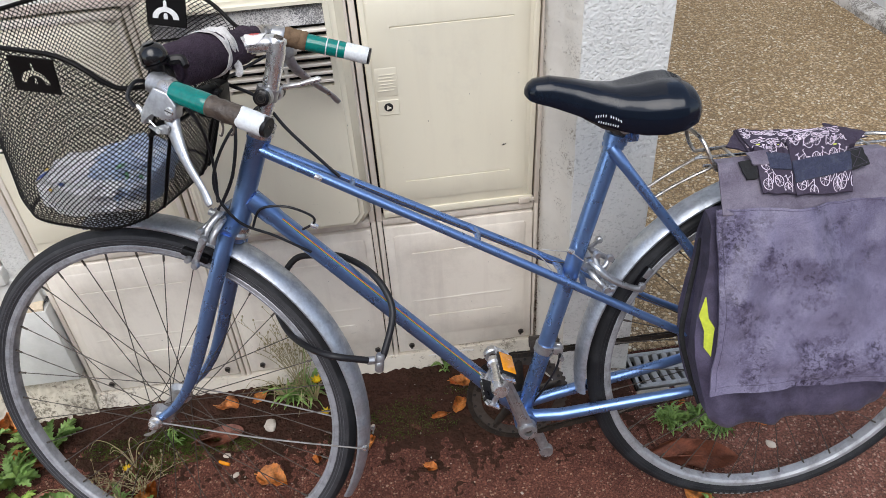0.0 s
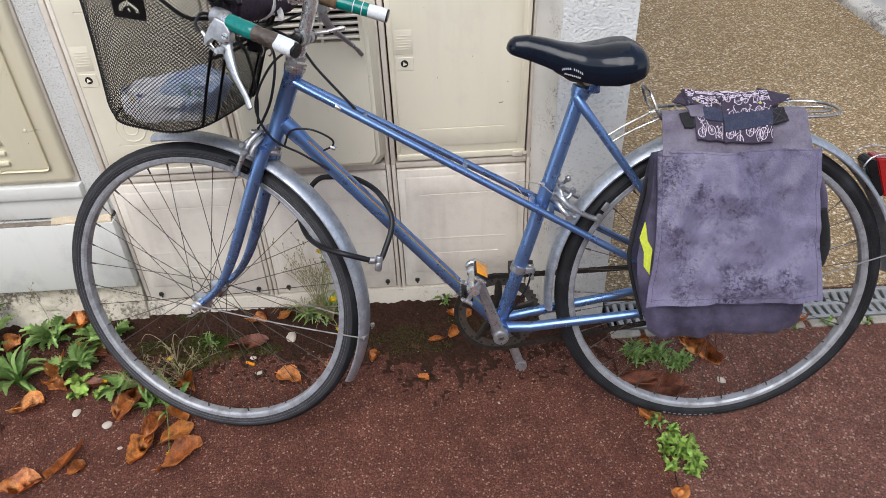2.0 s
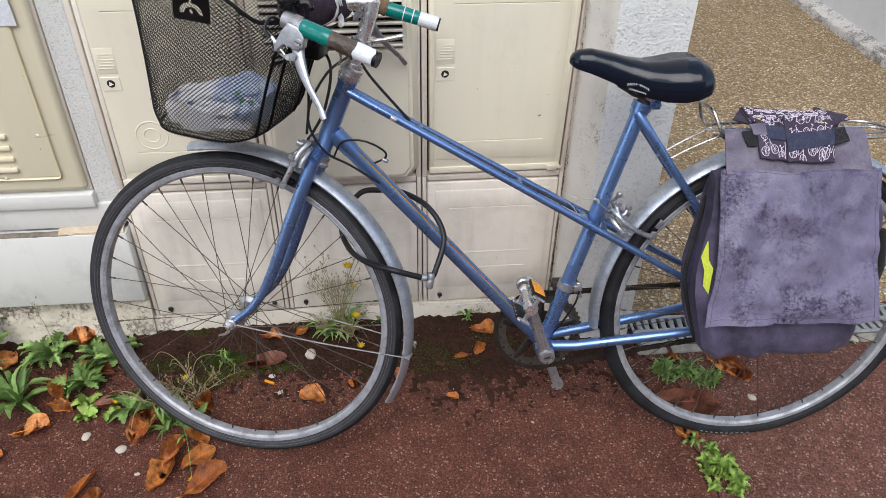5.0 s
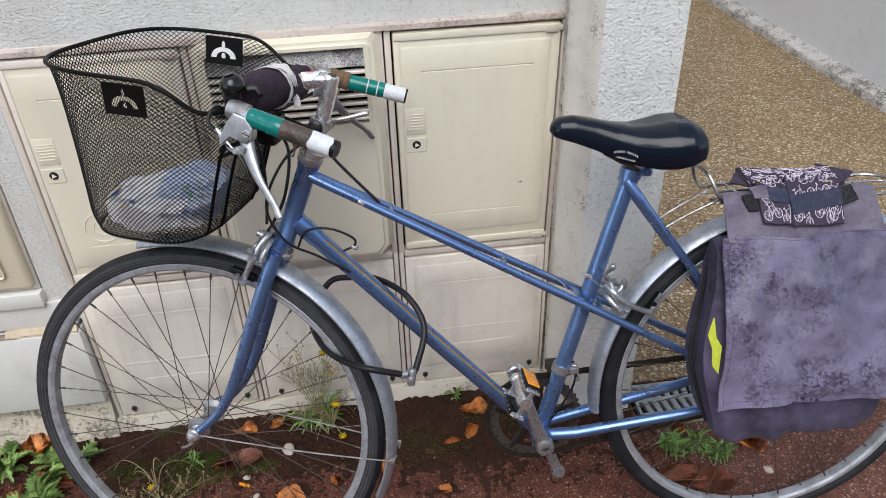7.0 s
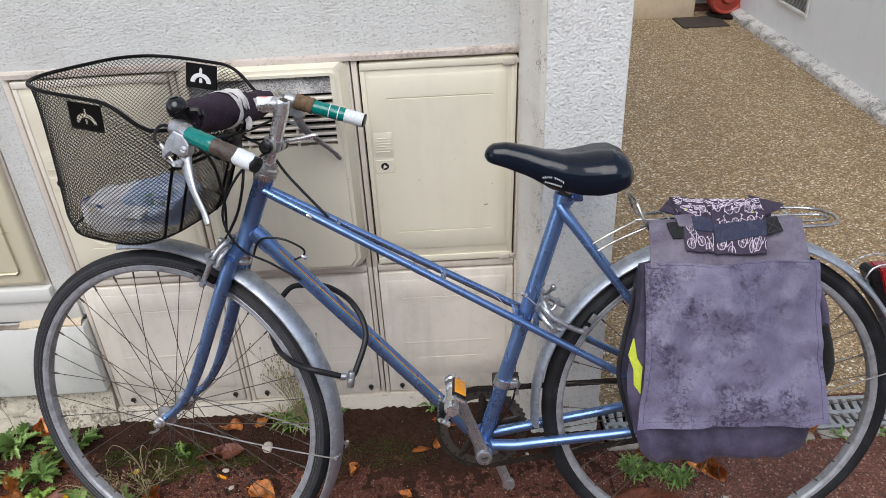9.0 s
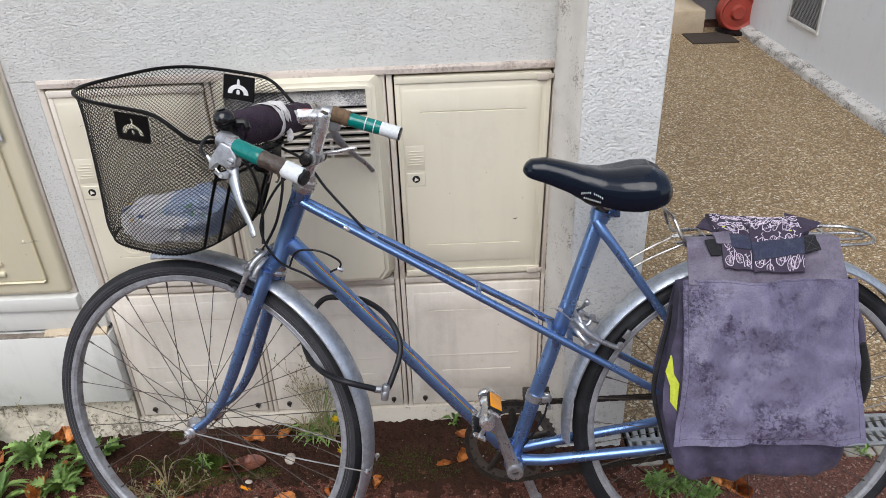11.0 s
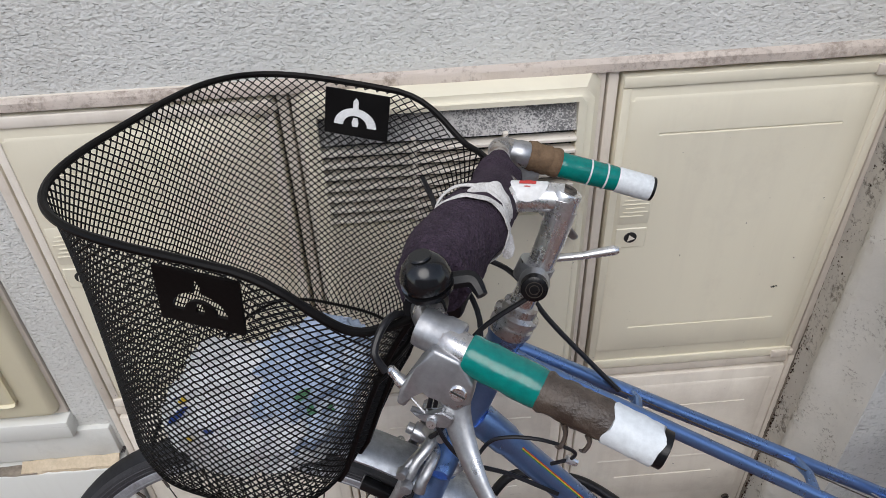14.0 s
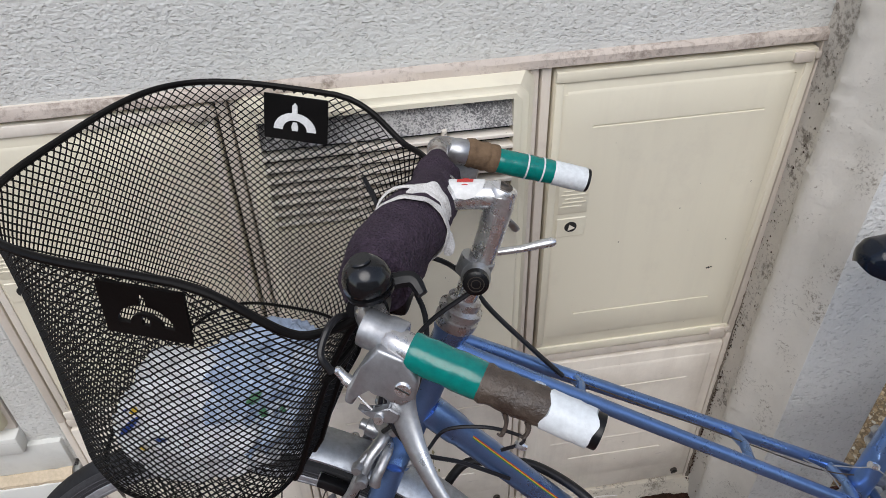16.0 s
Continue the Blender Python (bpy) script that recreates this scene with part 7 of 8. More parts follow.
def arch(n=14):
    """A small dome-shaped emblem: an arch, a point on top and a bar inside."""
    o = [(0.0235 * math.cos(math.pi * i / n), 0.0205 * math.sin(math.pi * i / n) - 0.014) for i in range(n + 1)]
    i_ = [(0.0135 * math.cos(math.pi * i / n), 0.0120 * math.sin(math.pi * i / n) - 0.014) for i in range(n, -1, -1)]
    return o + i_


def badge_frame(sgn, u0, z0):
    edge = basket_at(sgn * math.pi / 2, 0.11)
    normal, up = V((0, sgn, -0.10)).normalized(), V((0, sgn * 0.10, 1)).normalized()
    m = Matrix.Translation(V((u0, edge.y, z0)) + normal * (0.0026 if sgn < 0 else -0.0030)) @ Matrix((V((1, 0, 0)), normal, up)).transposed().to_4x4()
    return m @ Matrix.Diagonal((0.96, 1, 0.89, 1) if sgn > 0 else (0.84, 1, 0.83, 1))


BADGES = [badge_frame(-1, 0.011, -0.020), badge_frame(1, -0.004, -0.0195)]
def clear_of_badges(p):
    for fr in BADGES:
        q = fr.inverted() @ p
        if -0.040 < q.x < 0.031 and -0.027 < q.z < 0.026 and abs(q.y) < 0.02:
            return False
    return True
segs = [(p, q) for p, q in segs if clear_of_badges((p + q) / 2)]
zb = FLOOR_Z + 0.001
def inside(x, y):
    return abs((x - FLOOR_X) / (0.93 * FLOOR_A)) ** 3.2 + abs((y - FLOOR_Y) / (0.93 * FLOOR_B)) ** 3.2 < 1
for i in range(-26, 27):
    for k in range(-44, 45):
        p = V((0.0085 * (i + 0.5 * (k % 2)), 0.0045 * k, zb))
        for q in (V((p.x + 0.00425, p.y + 0.0045, zb)), V((p.x - 0.00425, p.y + 0.0045, zb))):
            if inside(p.x, p.y) and inside(q.x, q.y):
                segs.append((p, q))
def wires(segs, r):
    verts, faces = [], []
    for p, q in segs:
        d = (q - p).normalized()
        s = d.cross(V((0, 0, 1)) if abs(d.z) < 0.95 else V((1, 0, 0))).normalized()
        o = d.cross(s)
        b = len(verts)
        for e in (p - d * r, q + d * r):
            for j in range(4):
                a = math.pi / 2 * j
                verts.append(e + (s * math.cos(a) + o * math.sin(a)) * r)
        faces += [(b + j, b + (j + 1) % 4, b + 4 + (j + 1) % 4, b + 4 + j) for j in range(4)]
    return verts, faces
tagged(raw_part("wire_mesh", *wires(segs, 0.00068), M_BLACK_WIRE, basket), "black coated diamond mesh", kind="stuff")
bm = B()
tube(bm, [basket_at(2 * math.pi * i / 120, 0.0) for i in range(120)], 0.0032, 10, True)
part("rim", bm, M_BLACK_WIRE, basket, "thick black rim wire")
bm = B()
tube(bm, [basket_at(2 * math.pi * i / 80, 0.985) for i in range(80)], 0.0018, 8, True)
part("floor_ring", bm, M_BLACK_WIRE, basket)
for a in (0.50, -0.50, 0.22, -0.22):
    bm = B()
    tube(bm, [basket_at(a, 0.02 + 0.96 * i / 12, 0.002) for i in range(13)], 0.0026, 8)
    part("back_rod", bm, M_BLACK_WIRE, basket)
bm = B()
tube(bm, [basket_at(-0.55 + 1.1 * i / 14, 0.30, 0.0035) for i in range(15)], 0.003, 8)
tube(bm, [basket_at(-0.55 + 1.1 * i / 14, 0.36, 0.0035) for i in range(15)], 0.003, 8)
part("hanger", bm, M_BLACK_WIRE, basket)
bm = B()
box(bm, (0.118, -0.005, -0.12), (0.150, 0.045, -0.075), 0.006)
part("bracket", bm, M_RUBBER, basket, "black plastic handlebar bracket")
# the outer badge is pierced by its emblem
dome = arch()
dome[7:8] = [(0.003, 0.0062), (0.0028, 0.015), (0.0, 0.0185), (-0.0028, 0.015), (-0.003, 0.0062)]
stem = [(-0.0030, -0.0145), (0.0030, -0.0145), (0.0038, -0.010), (0.0022, -0.0045), (-0.0022, -0.0045), (-0.0038, -0.010)]
bm = B()
loops = [[(-0.040, -0.027), (0.031, -0.027), (0.031, 0.026), (-0.040, 0.026)]] + [[(x - 0.005, z) for x, z in q] for q in (dome, stem)]
edges = []
for q in loops:
    vs = [bm.verts.new((x, -0.0012, z)) for x, z in q]
    edges += [bm.edges.new((a, b)) for a, b in zip(vs, vs[1:] + vs[:1])]
bmesh.ops.triangle_fill(bm, use_beauty=True, edges=edges)
ext = bmesh.ops.extrude_face_region(bm, geom=list(bm.faces))
for v in ext["geom"]:
    if isinstance(v, bmesh.types.BMVert):
        v.co.y += 0.0024
bmesh.ops.recalc_face_normals(bm, faces=list(bm.faces))
pl = part("badge_plate", bm, M_BLACK_WIRE, basket, "black badge plate pierced by an arch emblem", False)
pl.matrix_basis = BADGES[0]
for fr in BADGES[1:]:
    bm = B()
    box(bm, (-0.040, -0.0012, -0.027), (0.031, 0.0012, 0.026), 0.0008, seg=1)
    pl = part("badge_plate", bm, M_BLACK_WIRE, basket, "black badge plate with a pale arch emblem")
    pl.matrix_basis = fr
    for face in (-1, 1):
        at = Matrix.Translation((-0.005, 0.0017 * face, 0))
        for name, outl in (("emblem_arch", arch()), ("emblem_point", [(-0.003, 0.0055), (0.003, 0.0055), (0.0028, 0.015), (0.0, 0.0185), (-0.0028, 0.015)]), ("emblem_bar", [(-0.0030, -0.0145), (0.0030, -0.0145), (0.0038, -0.010), (0.0022, -0.0045), (-0.0022, -0.0045), (-0.0038, -0.010)])):
            bm = B()
            plate(bm, outl, 0.0012, at)
            part(name, bm, M_WHITE_PRINT, pl)

# crumpled plastic bag lying in the basket
pouch = empty("plastic_bag", BASKET @ Matrix.Translation((FLOOR_X + 0.012, FLOOR_Y - 0.008, FLOOR_Z + 0.002)) @ Matrix.Diagonal((1.06, 1.10, 0.84, 1)) @ Matrix.Translation((0, 0, 0.281)))
tagged(pouch, "crumpled white and blue plastic bag lying in the basket", "bag")
for name, mat_, c, r, sd in (("white_bag_half", M_POUCH_WHITE, (-0.024, -0.050, -0.247), (0.082, 0.074, 0.046), 3.0), ("blue_bag_half", M_POUCH_BLUE, (0.018, -0.010, -0.238), (0.056, 0.078, 0.050), 7.0)):
    bm = B()
    bmesh.ops.create_icosphere(bm, subdivisions=5, radius=1.0)
    for v in bm.verts:
        d = v.co.copy()
        k = 1 + 0.25 * noise.noise(d * 1.8 + V((sd, 0, 0))) - 0.34 * abs(noise.noise(d * 3.2 + V((0, sd, 0)))) - 0.16 * abs(noise.noise(d * 7.0 + V((sd, sd, 0)))) + 0.02 * noise.noise(d * 24)
        q = V((c[0] + d.x * r[0] * k, c[1] + d.y * r[1] * k, max(c[2] + d.z * r[2] * k, -0.278)))
        wide = 1 + 1.1 * (q.z + 0.278)
        over_ = (abs((q.x + 0.017) / (0.078 * wide)) ** 2.9 + abs((q.y + 0.004) / (0.096 * wide)) ** 2.9) ** (1 / 2.9)
        if over_ > 1:
            q.x, q.y = -0.017 + (q.x + 0.017) / over_, -0.004 + (q.y + 0.004) / over_
        v.co = q
    bm.normal_update()
    bm_spots = [(v.co.copy(), v.normal.copy()) for v in bm.verts]
    half_ = part(name, bm, mat_, pouch, "", True, 50)
    if name == "white_bag_half":
        spots = [(M_INK_BLUE, (-0.30, -0.75, 0.83), 0.011, 0.003), (M_INK_BLUE, (-0.05, -0.85, 0.73), 0.005, 0.004), (M_INK_BLUE, (-0.50, -0.60, 0.88), 0.004, 0.003), (M_INK_YELLOW, (-0.40, -0.60, 1.03), 0.0035, 0.0035), (M_INK_YELLOW, (-0.20, -0.92, 0.48), 0.0035, 0.003), (M_INK_YELLOW, (-0.55, -0.75, 0.43), 0.003, 0.003), (M_INK_YELLOW, (-0.85, -0.50, 0.15), 0.003, 0.003)]
    else:
        spots = [(M_INK_GREEN, (0.50, -0.70, 0.50), 0.011, 0.004), (M_INK_GREEN, (0.30, -0.60, 0.72), 0.008, 0.004), (M_INK_GREEN, (0.75, -0.55, 0.35), 0.008, 0.003)]
    for ink, d, w, h in spots:
        at_ = min(bm_spots, key=lambda q: -(V(((q[0].x - c[0]) / r[0], (q[0].y - c[1]) / r[1], (q[0].z - c[2]) / r[2])).normalized().dot(V(d).normalized())))
        b2 = B()
        n_ = 9
        b2.faces.new([b2.verts.new((w * (1 + 0.25 * math.sin(3 * a + w * 900)) * math.cos(a), h * (1 + 0.3 * math.cos(2 * a + h * 700)) * math.sin(a), 0.0022)) for a in [2 * math.pi * k / n_ for k in range(n_)]])
        bmesh.ops.solidify(b2, geom=list(b2.faces), thickness=0.0008)
        b2.transform(Matrix.Translation(at_[0]) @ at_[1].to_track_quat("Z", "X").to_matrix().to_4x4())
        part("printed_fleck", b2, ink, half_)

# ---- pannier on the carrier ----
pan = empty("pannier_bag", BIKE)
tagged(pan, "faded mildewed purple cloth pannier hung on the rear carrier", "pannier")
bm = B()
prof = [(-0.040, 0.670), (-0.085, 0.665), (-0.118, 0.570), (-0.150, 0.460), (-0.166, 0.375), (-0.160, 0.334), (-0.120, 0.318), (-0.060, 0.326), (-0.042, 0.40), (-0.040, 0.55)]
rows = []
for i in range(41):
    s = i / 40
    u = 0.450 + 0.328 * s
    edge = min(s, 1 - s)
    inset = 1.0 if edge > 0.08 else (0.80 + 0.20 * math.sin(math.pi / 2 * edge / 0.08))
    row = []
    n = 3
    loop = spline([(0, y, z) for y, z in prof], n, True)
    for j, q in enumerate(loop):
        vv = -0.085 + (q.y + 0.085) * inset
        slack = max(0.0, min(1.0, (0.46 - q.z) / 0.10))
        vv += 0.016 * slack * wob(u + 0.15 * (q.z - 0.4), 0.0, 11, 26) * (1 if q.y < -0.09 else 0)
        ww = 0.50 + (q.z - 0.50) * (0.96 + 0.04 * inset)
        start = float(np.interp(ww, [0.325, 0.35, 0.475, 0.60, 0.67], [0.496, 0.478, 0.450, 0.474, 0.484])) - 0.450
        row.append(bm.verts.new((u + start * (1 - s) ** 3 + 0.016 * (q.z - 0.5) * (s - 0.5) + 0.004 * wob(s * 3, j * 0.3, 2), vv + 0.007 * wob(u, ww, 3, 16) + 0.004 * wob(u, ww, 8, 40), ww + 0.003 * wob(u, vv, 5, 22) + 0.012 * slack * wob(u, 0, 17, 12))))
    rows.append(row)
for a, b in zip(rows, rows[1:]):
    k = len(a)
    for j in range(k):
        bm.faces.new((a[j], a[(j + 1) % k], b[(j + 1) % k], b[j]))
bm.faces.new(rows[0])
bm.faces.new(rows[-1])
part("body", bm, M_BAG_SHADED, pan, "purple gusseted bag body, coloured darker for the flap's shade")


def flap_at(s, t, lift=0.0):
    tl, tr, bl, br = V((0.484, -0.096, 0.694)), V((0.780, -0.102, 0.694)), V((0.464, -0.184, 0.413)), V((0.790, -0.194, 0.424))
    p = tl.lerp(tr, s).lerp(bl.lerp(br, s), t)
    p.x += 0.010 * math.sin(math.pi * t) * (0.5 - s)
    fold = 0.012 * math.exp(-((s - 0.5 - 0.35 * (t - 0.3)) / 0.10) ** 2) * (1 - t) + 0.010 * math.exp(-((s - 0.30 + 0.45 * t) / 0.09) ** 2) * (1 - t) * min(1.0, t * 4)
    p.y += -0.010 * math.sin(math.pi * t) * (1 - 0.5 * abs(2 * s - 1)) - 2.5 * fold + 0.0125 * wob(s, t, 1, 4) + 0.0050 * wob(s, t, 6, 9) - 0.003 * abs(wob(s + 0.6 * t, t * 0.3, 9, 7)) - lift
    if t > 0.94:
        p.y -= 0.003 * math.sin(s * 9)
    return p


bm = B()
sheet(bm, lambda s, t: flap_at(s, t), 46, 46, 0.003, (0, -0.95, 0.3))
flap = part("flap", bm, M_BAG, pan, "faded purple flap blotched with mildew")
for pts in ([flap_at(0.028, t / 40, -0.0002) for t in range(1, 40)], [flap_at(0.972, t / 40, -0.0002) for t in range(1, 40)], [flap_at(t / 40, 0.962, -0.0002) for t in range(1, 40)], [flap_at(t / 40, 0.012, -0.0002) for t in range(1, 40)]):
    bm = B()
    tube(bm, pts, 0.0006, 5)
    part("seam", bm, M_BAG_SHADED, flap)


def top_at(s, t, lift=0.0):
    """Over the carrier, then sloping to the flap's seam; t from the wall side to the seam."""
    y = 0.062 - 0.158 * t
    u0, u1 = 0.506 - 0.013 * t, 0.748 + 0.018 * t
    z = 0.752 - (0.0 if y > -0.056 else (-0.056 - y) * 1.45)
    return V((u0 + (u1 - u0) * s, y, z + 0.0025 * wob(s, t, 4, 6) + lift))


bm = B()
sheet(bm, lambda s, t: top_at(s, 0.60 + 0.43 * t), 36, 16, 0.003, (0, -0.3, 0.95))
part("top_panel", bm, M_BAG_TOP, pan, "grey-purple top panel over the carrier")


def over(y):
    """Height of the cloth lying over the carrier and down the sloping panel."""
    return 0.756 if y > -0.050 else 0.756 - 1.45 * (-0.056 - y) - 0.009 * (0.0 if y < -0.056 else (-0.050 - y) / 0.006)


def cloth_patch(tl, tr, bl, br, lift, rough, seed):
    """A crumpled piece of cloth between four corners of the plan (x, y)."""
    def at(s, t, more=0.0):
        top = V((*tl, 0)).lerp(V((*tr, 0)), s)
        p = top.lerp(V((*bl, 0)).lerp(V((*br, 0)), s), t)
        p.x += 0.002 * wob(s, t, seed, 4)
        crease = rough * (wob(s * 1.3, t, seed, 3.1) + 0.6 * abs(wob(s, t * 1.4, seed + 4, 6.0)))
        rise = 0.26 * max(0.0, p.y + 0.045)
        return V((p.x, p.y - 0.5 * more, over(p.y) + rise + lift + crease + 0.85 * more))
    return at


print_a = cloth_patch((0.548, 0.016), (0.705, -0.002), (0.548, -0.050), (0.742, -0.032), 0.006, 0.004, 1.0)
print_b = cloth_patch((0.549, 0.010), (0.623, -0.008), (0.555, -0.093), (0.616, -0.096), 0.011, 0.0025, 3.0)
print_c = cloth_patch((0.601, -0.026), (0.702, -0.010), (0.604, -0.099), (0.689, -0.101), 0.0155, 0.003, 6.0)
print_d = cloth_patch((0.548, 0.014), (0.554, 0.012), (0.522, -0.022), (0.552, -0.040), 0.004, 0.002, 8.0)
print_e = cloth_patch((0.690, 0.010), (0.742, -0.024), (0.692, -0.058), (0.706, -0.056), 0.009, 0.002, 9.0)
cloths = []
for name, fn, lab in (("printed_wrap", print_a, "dark cloth printed with white bicycles"), ("printed_tab", print_b, "folded cloth tab printed with white bicycles"), ("printed_tab", print_c, "upper cloth tab printed with white bicycles"), ("printed_fold", print_d, "dark turned-back fold of the cloth"), ("printed_fold", print_e, "dark tucked end of the cloth")):
    bm = B()
    sheet(bm, fn, 34, 24, 0.003, (0, -0.5, 0.85))
    cloths.append(part(name, bm, M_PRINT_CLOTH, pan, lab))
for nm, mat_, c4, l in (("hook_strip", M_VELCRO, ((0.568, -0.060), (0.606, -0.063), (0.570, -0.074), (0.606, -0.077)), 0.0155), ("hook_strip", M_VELCRO, ((0.603, -0.072), (0.694, -0.068), (0.604, -0.091), (0.692, -0.084)), 0.0205), ("stitched_end", M_STRAP, ((0.688, -0.066), (0.714, -0.064), (0.692, -0.083), (0.722, -0.079)), 0.0175), ("side_loop", M_STRAP, ((0.526, -0.061), (0.552, -0.060), (0.534, -0.077), (0.552, -0.077)), 0.0065), ("plain_patch", M_BAG_TOP, ((0.538, -0.058), (0.571, -0.057), (0.546, -0.069), (0.570, -0.070)), 0.0145)):
    bm = B()
    sheet(bm, cloth_patch(*c4, l, 0.0012, l * 900), 16, 8, 0.0028, (0, -0.5, 0.85))
    strip = part(nm, bm, mat_, pan)
    if nm == "stitched_end":
        fn = cloth_patch(*c4, l + 0.0006, 0.0012, l * 900)
        for line in (((0.1, 0.1), (0.9, 0.9)), ((0.9, 0.1), (0.1, 0.9)), ((0.08, 0.08), (0.92, 0.08)), ((0.08, 0.92), (0.92, 0.92))):
            bm = B()
            tube(bm, [fn(line[0][0] + (line[1][0] - line[0][0]) * i / 8, line[0][1] + (line[1][1] - line[0][1]) * i / 8) for i in range(9)], 0.0004, 4)
            part("stitching", bm, M_WEBBING, strip)


def tiny_bike(surf, s, t, size, ang, ds, dt, lift):
    """Line drawing of a bicycle printed on cloth, as one thin raised ribbon set."""
    bm = B()
    ca, sa = math.cos(ang), math.sin(ang)
    def at(x, y):
        x, y = x * ca - y * sa, x * sa + y * ca
        return s + x * size / ds, t - y * size / dt
    def line(pts, w=0.027, closed=False):
        """Only what lies on the cloth is drawn."""
        if closed:
            pts = list(pts) + [pts[0]]
        run_ = []
        for p, q in zip(pts, pts[1:]):
            run_ += [(p[0] + (q[0] - p[0]) * i / 3, p[1] + (q[1] - p[1]) * i / 3) for i in range(3)]
        run_.append(pts[-1])
        piece = []
        for p in run_ + [None]:
            st = at(*p) if p else (9, 9)
            if 0.01 < st[0] < 0.99 and 0.01 < st[1] < 0.99:
                piece.append(surf(*st, lift))
            else:
                if len(piece) > 1:
                    tube(bm, piece, w * size, 4)
                piece = []
    for cx in (-0.62, 0.62):
        line([(cx + 0.42 * math.cos(2 * math.pi * i / 14), 0.42 * math.sin(2 * math.pi * i / 14)) for i in range(14)], 0.034, True)
        for i in range(4):
            a = math.pi * i / 4
            line([(cx + 0.4 * math.cos(a), 0.4 * math.sin(a)), (cx - 0.4 * math.cos(a), -0.4 * math.sin(a))], 0.014)
    line([(-0.62, 0), (-0.25, 0.62), (0.35, 0.70), (-0.05, 0.0), (-0.62, 0.0)])
    line([(-0.05, 0.0), (-0.30, 0.85)])
    line([(0.62, 0.0), (0.32, 0.95), (0.55, 1.0)])
    line([(-0.45, 0.88), (-0.18, 0.88)], 0.05)
    return bm


rnd_p = random.Random(31)
for surf, parent, ds, dt in ((print_a, cloths[0], 0.17, 0.105), (print_b, cloths[1], 0.066, 0.135), (print_c, cloths[2], 0.092, 0.098)):
    nx_, ny_ = max(2, round(ds / 0.033)), max(2, round(dt / 0.027))
    for i in range(nx_):
        for j in range(ny_):
            s, t, a = (i + 0.5 + 0.25 * (j % 2) + rnd_p.uniform(-0.15, 0.15)) / nx_, (j + 0.62 + rnd_p.uniform(-0.15, 0.15)) / ny_, rnd_p.uniform(-0.6, 0.6)
            part("bicycle_print", tiny_bike(surf, s, t, 0.0165, a, ds, dt, 0.0006), M_PRINT, parent, "", False)
            if rnd_p.random() < 0.25 and 0.1 < s < 0.9:
                bm = B()
                tube(bm, [surf(s - 0.007 / ds, t - 0.0155 / dt, 0.0012), surf(s - 0.002 / ds, t - 0.0158 / dt, 0.0012)], 0.0013, 5)
                part("saddle_print", bm, M_YELLOW, parent, "", False)
# reflective corner, side pocket and straps
def gusset(u, w, lift=0.0):
    """A place on the bag's slanting end, between the rear edge and the flap."""
    return V((u, -0.128 - lift - 1.2 * max(0.0, u - 0.470), w))
def yellow(s, t):
    knots = [0.0, 0.3, 0.5, 1.0]
    lu, lw = np.interp(t, knots, [0.4565, 0.4495, 0.4600, 0.4620]), np.interp(t, knots, [0.5748, 0.5434, 0.5145, 0.4832])
    ru, rw = np.interp(t, knots, [0.4580, 0.4650, 0.4740, 0.4735]), np.interp(t, knots, [0.5745, 0.5360, 0.5203, 0.4667])
    return gusset(float(lu + (ru - lu) * s), float(lw + (rw - lw) * s), 0.020)
bm = B()
sheet(bm, yellow, 6, 20, 0.002, (-0.6, -0.8, 0))
part("reflective_strip", bm, M_YELLOW, pan, "bright yellow reflective strip")
bm = B()
tube(bm, spline([(0.775, -0.10, 0.66), (0.800, -0.095, 0.60), (0.812, -0.085, 0.53), (0.805, -0.08, 0.46), (0.785, -0.09, 0.40)], 5), [0.004, 0.009, 0.012, 0.010, 0.004], 14, False, 1.2)
part("side_pocket", bm, M_BAG_SHADED, pan)
# black piece added to give the open side gap its darkness
bm = B()
tube(bm, spline([(0.784, -0.145, 0.590), (0.794, -0.135, 0.55), (0.802, -0.125, 0.505), (0.800, -0.125, 0.47), (0.788, -0.135, 0.455)], 5), [0.005, 0.012, 0.018, 0.016, 0.005], 12, False, 0.8)
part("side_pouch", bm, M_STRAP, pan, "black piece filling the dark gap at the bag's side")
bm = B()
tube(bm, spline([(0.484, -0.050, 0.650), (0.473, -0.066, 0.60), (0.455, -0.085, 0.53), (0.447, -0.095, 0.475), (0.460, -0.105, 0.41), (0.478, -0.115, 0.345)], 6), [0.003, 0.004, 0.005, 0.004, 0.003], 10, False, 0.6)
part("edge_binding", bm, M_STRAP, pan, "black edge binding")

# ---- cable lock looped through the front wheel and round the frame ----
lock = empty("cable_lock", BIKE)
tagged(lock, "black cable lock looped through the front wheel", "lock")
pts = [(-0.050, -0.094, 0.478), (-0.037, -0.088, 0.500), (-0.020, -0.055, 0.554), (-0.046, -0.012, 0.595), (-0.096, 0.035, 0.610), (-0.143, 0.050, 0.611), (-0.186, 0.060, 0.599), (-0.222, 0.036, 0.545), (-0.205, -0.010, 0.510), (-0.165, -0.070, 0.508), (-0.120, -0.115, 0.515), (-0.066, -0.104, 0.492)]
bm = B()
tube(bm, spline(pts, 9), 0.0056, 12)
part("cable", bm, M_CABLE, lock)
bm = B()
d = V((-0.010, -0.006, -0.06)).normalized()
lathe(bm, [(0, -0.008), (0.0062, -0.008), (0.0074, -0.005), (0.0074, 0.004), (0.0064, 0.005), (0.0072, 0.007), (0.0072, 0.021), (0.0062, 0.023), (0, 0.023)], (-0.047, -0.096, 0.488), d, 20)
body = part("lock_barrel", bm, M_ALLOY, lock, "worn silver lock barrel")
bm = B()
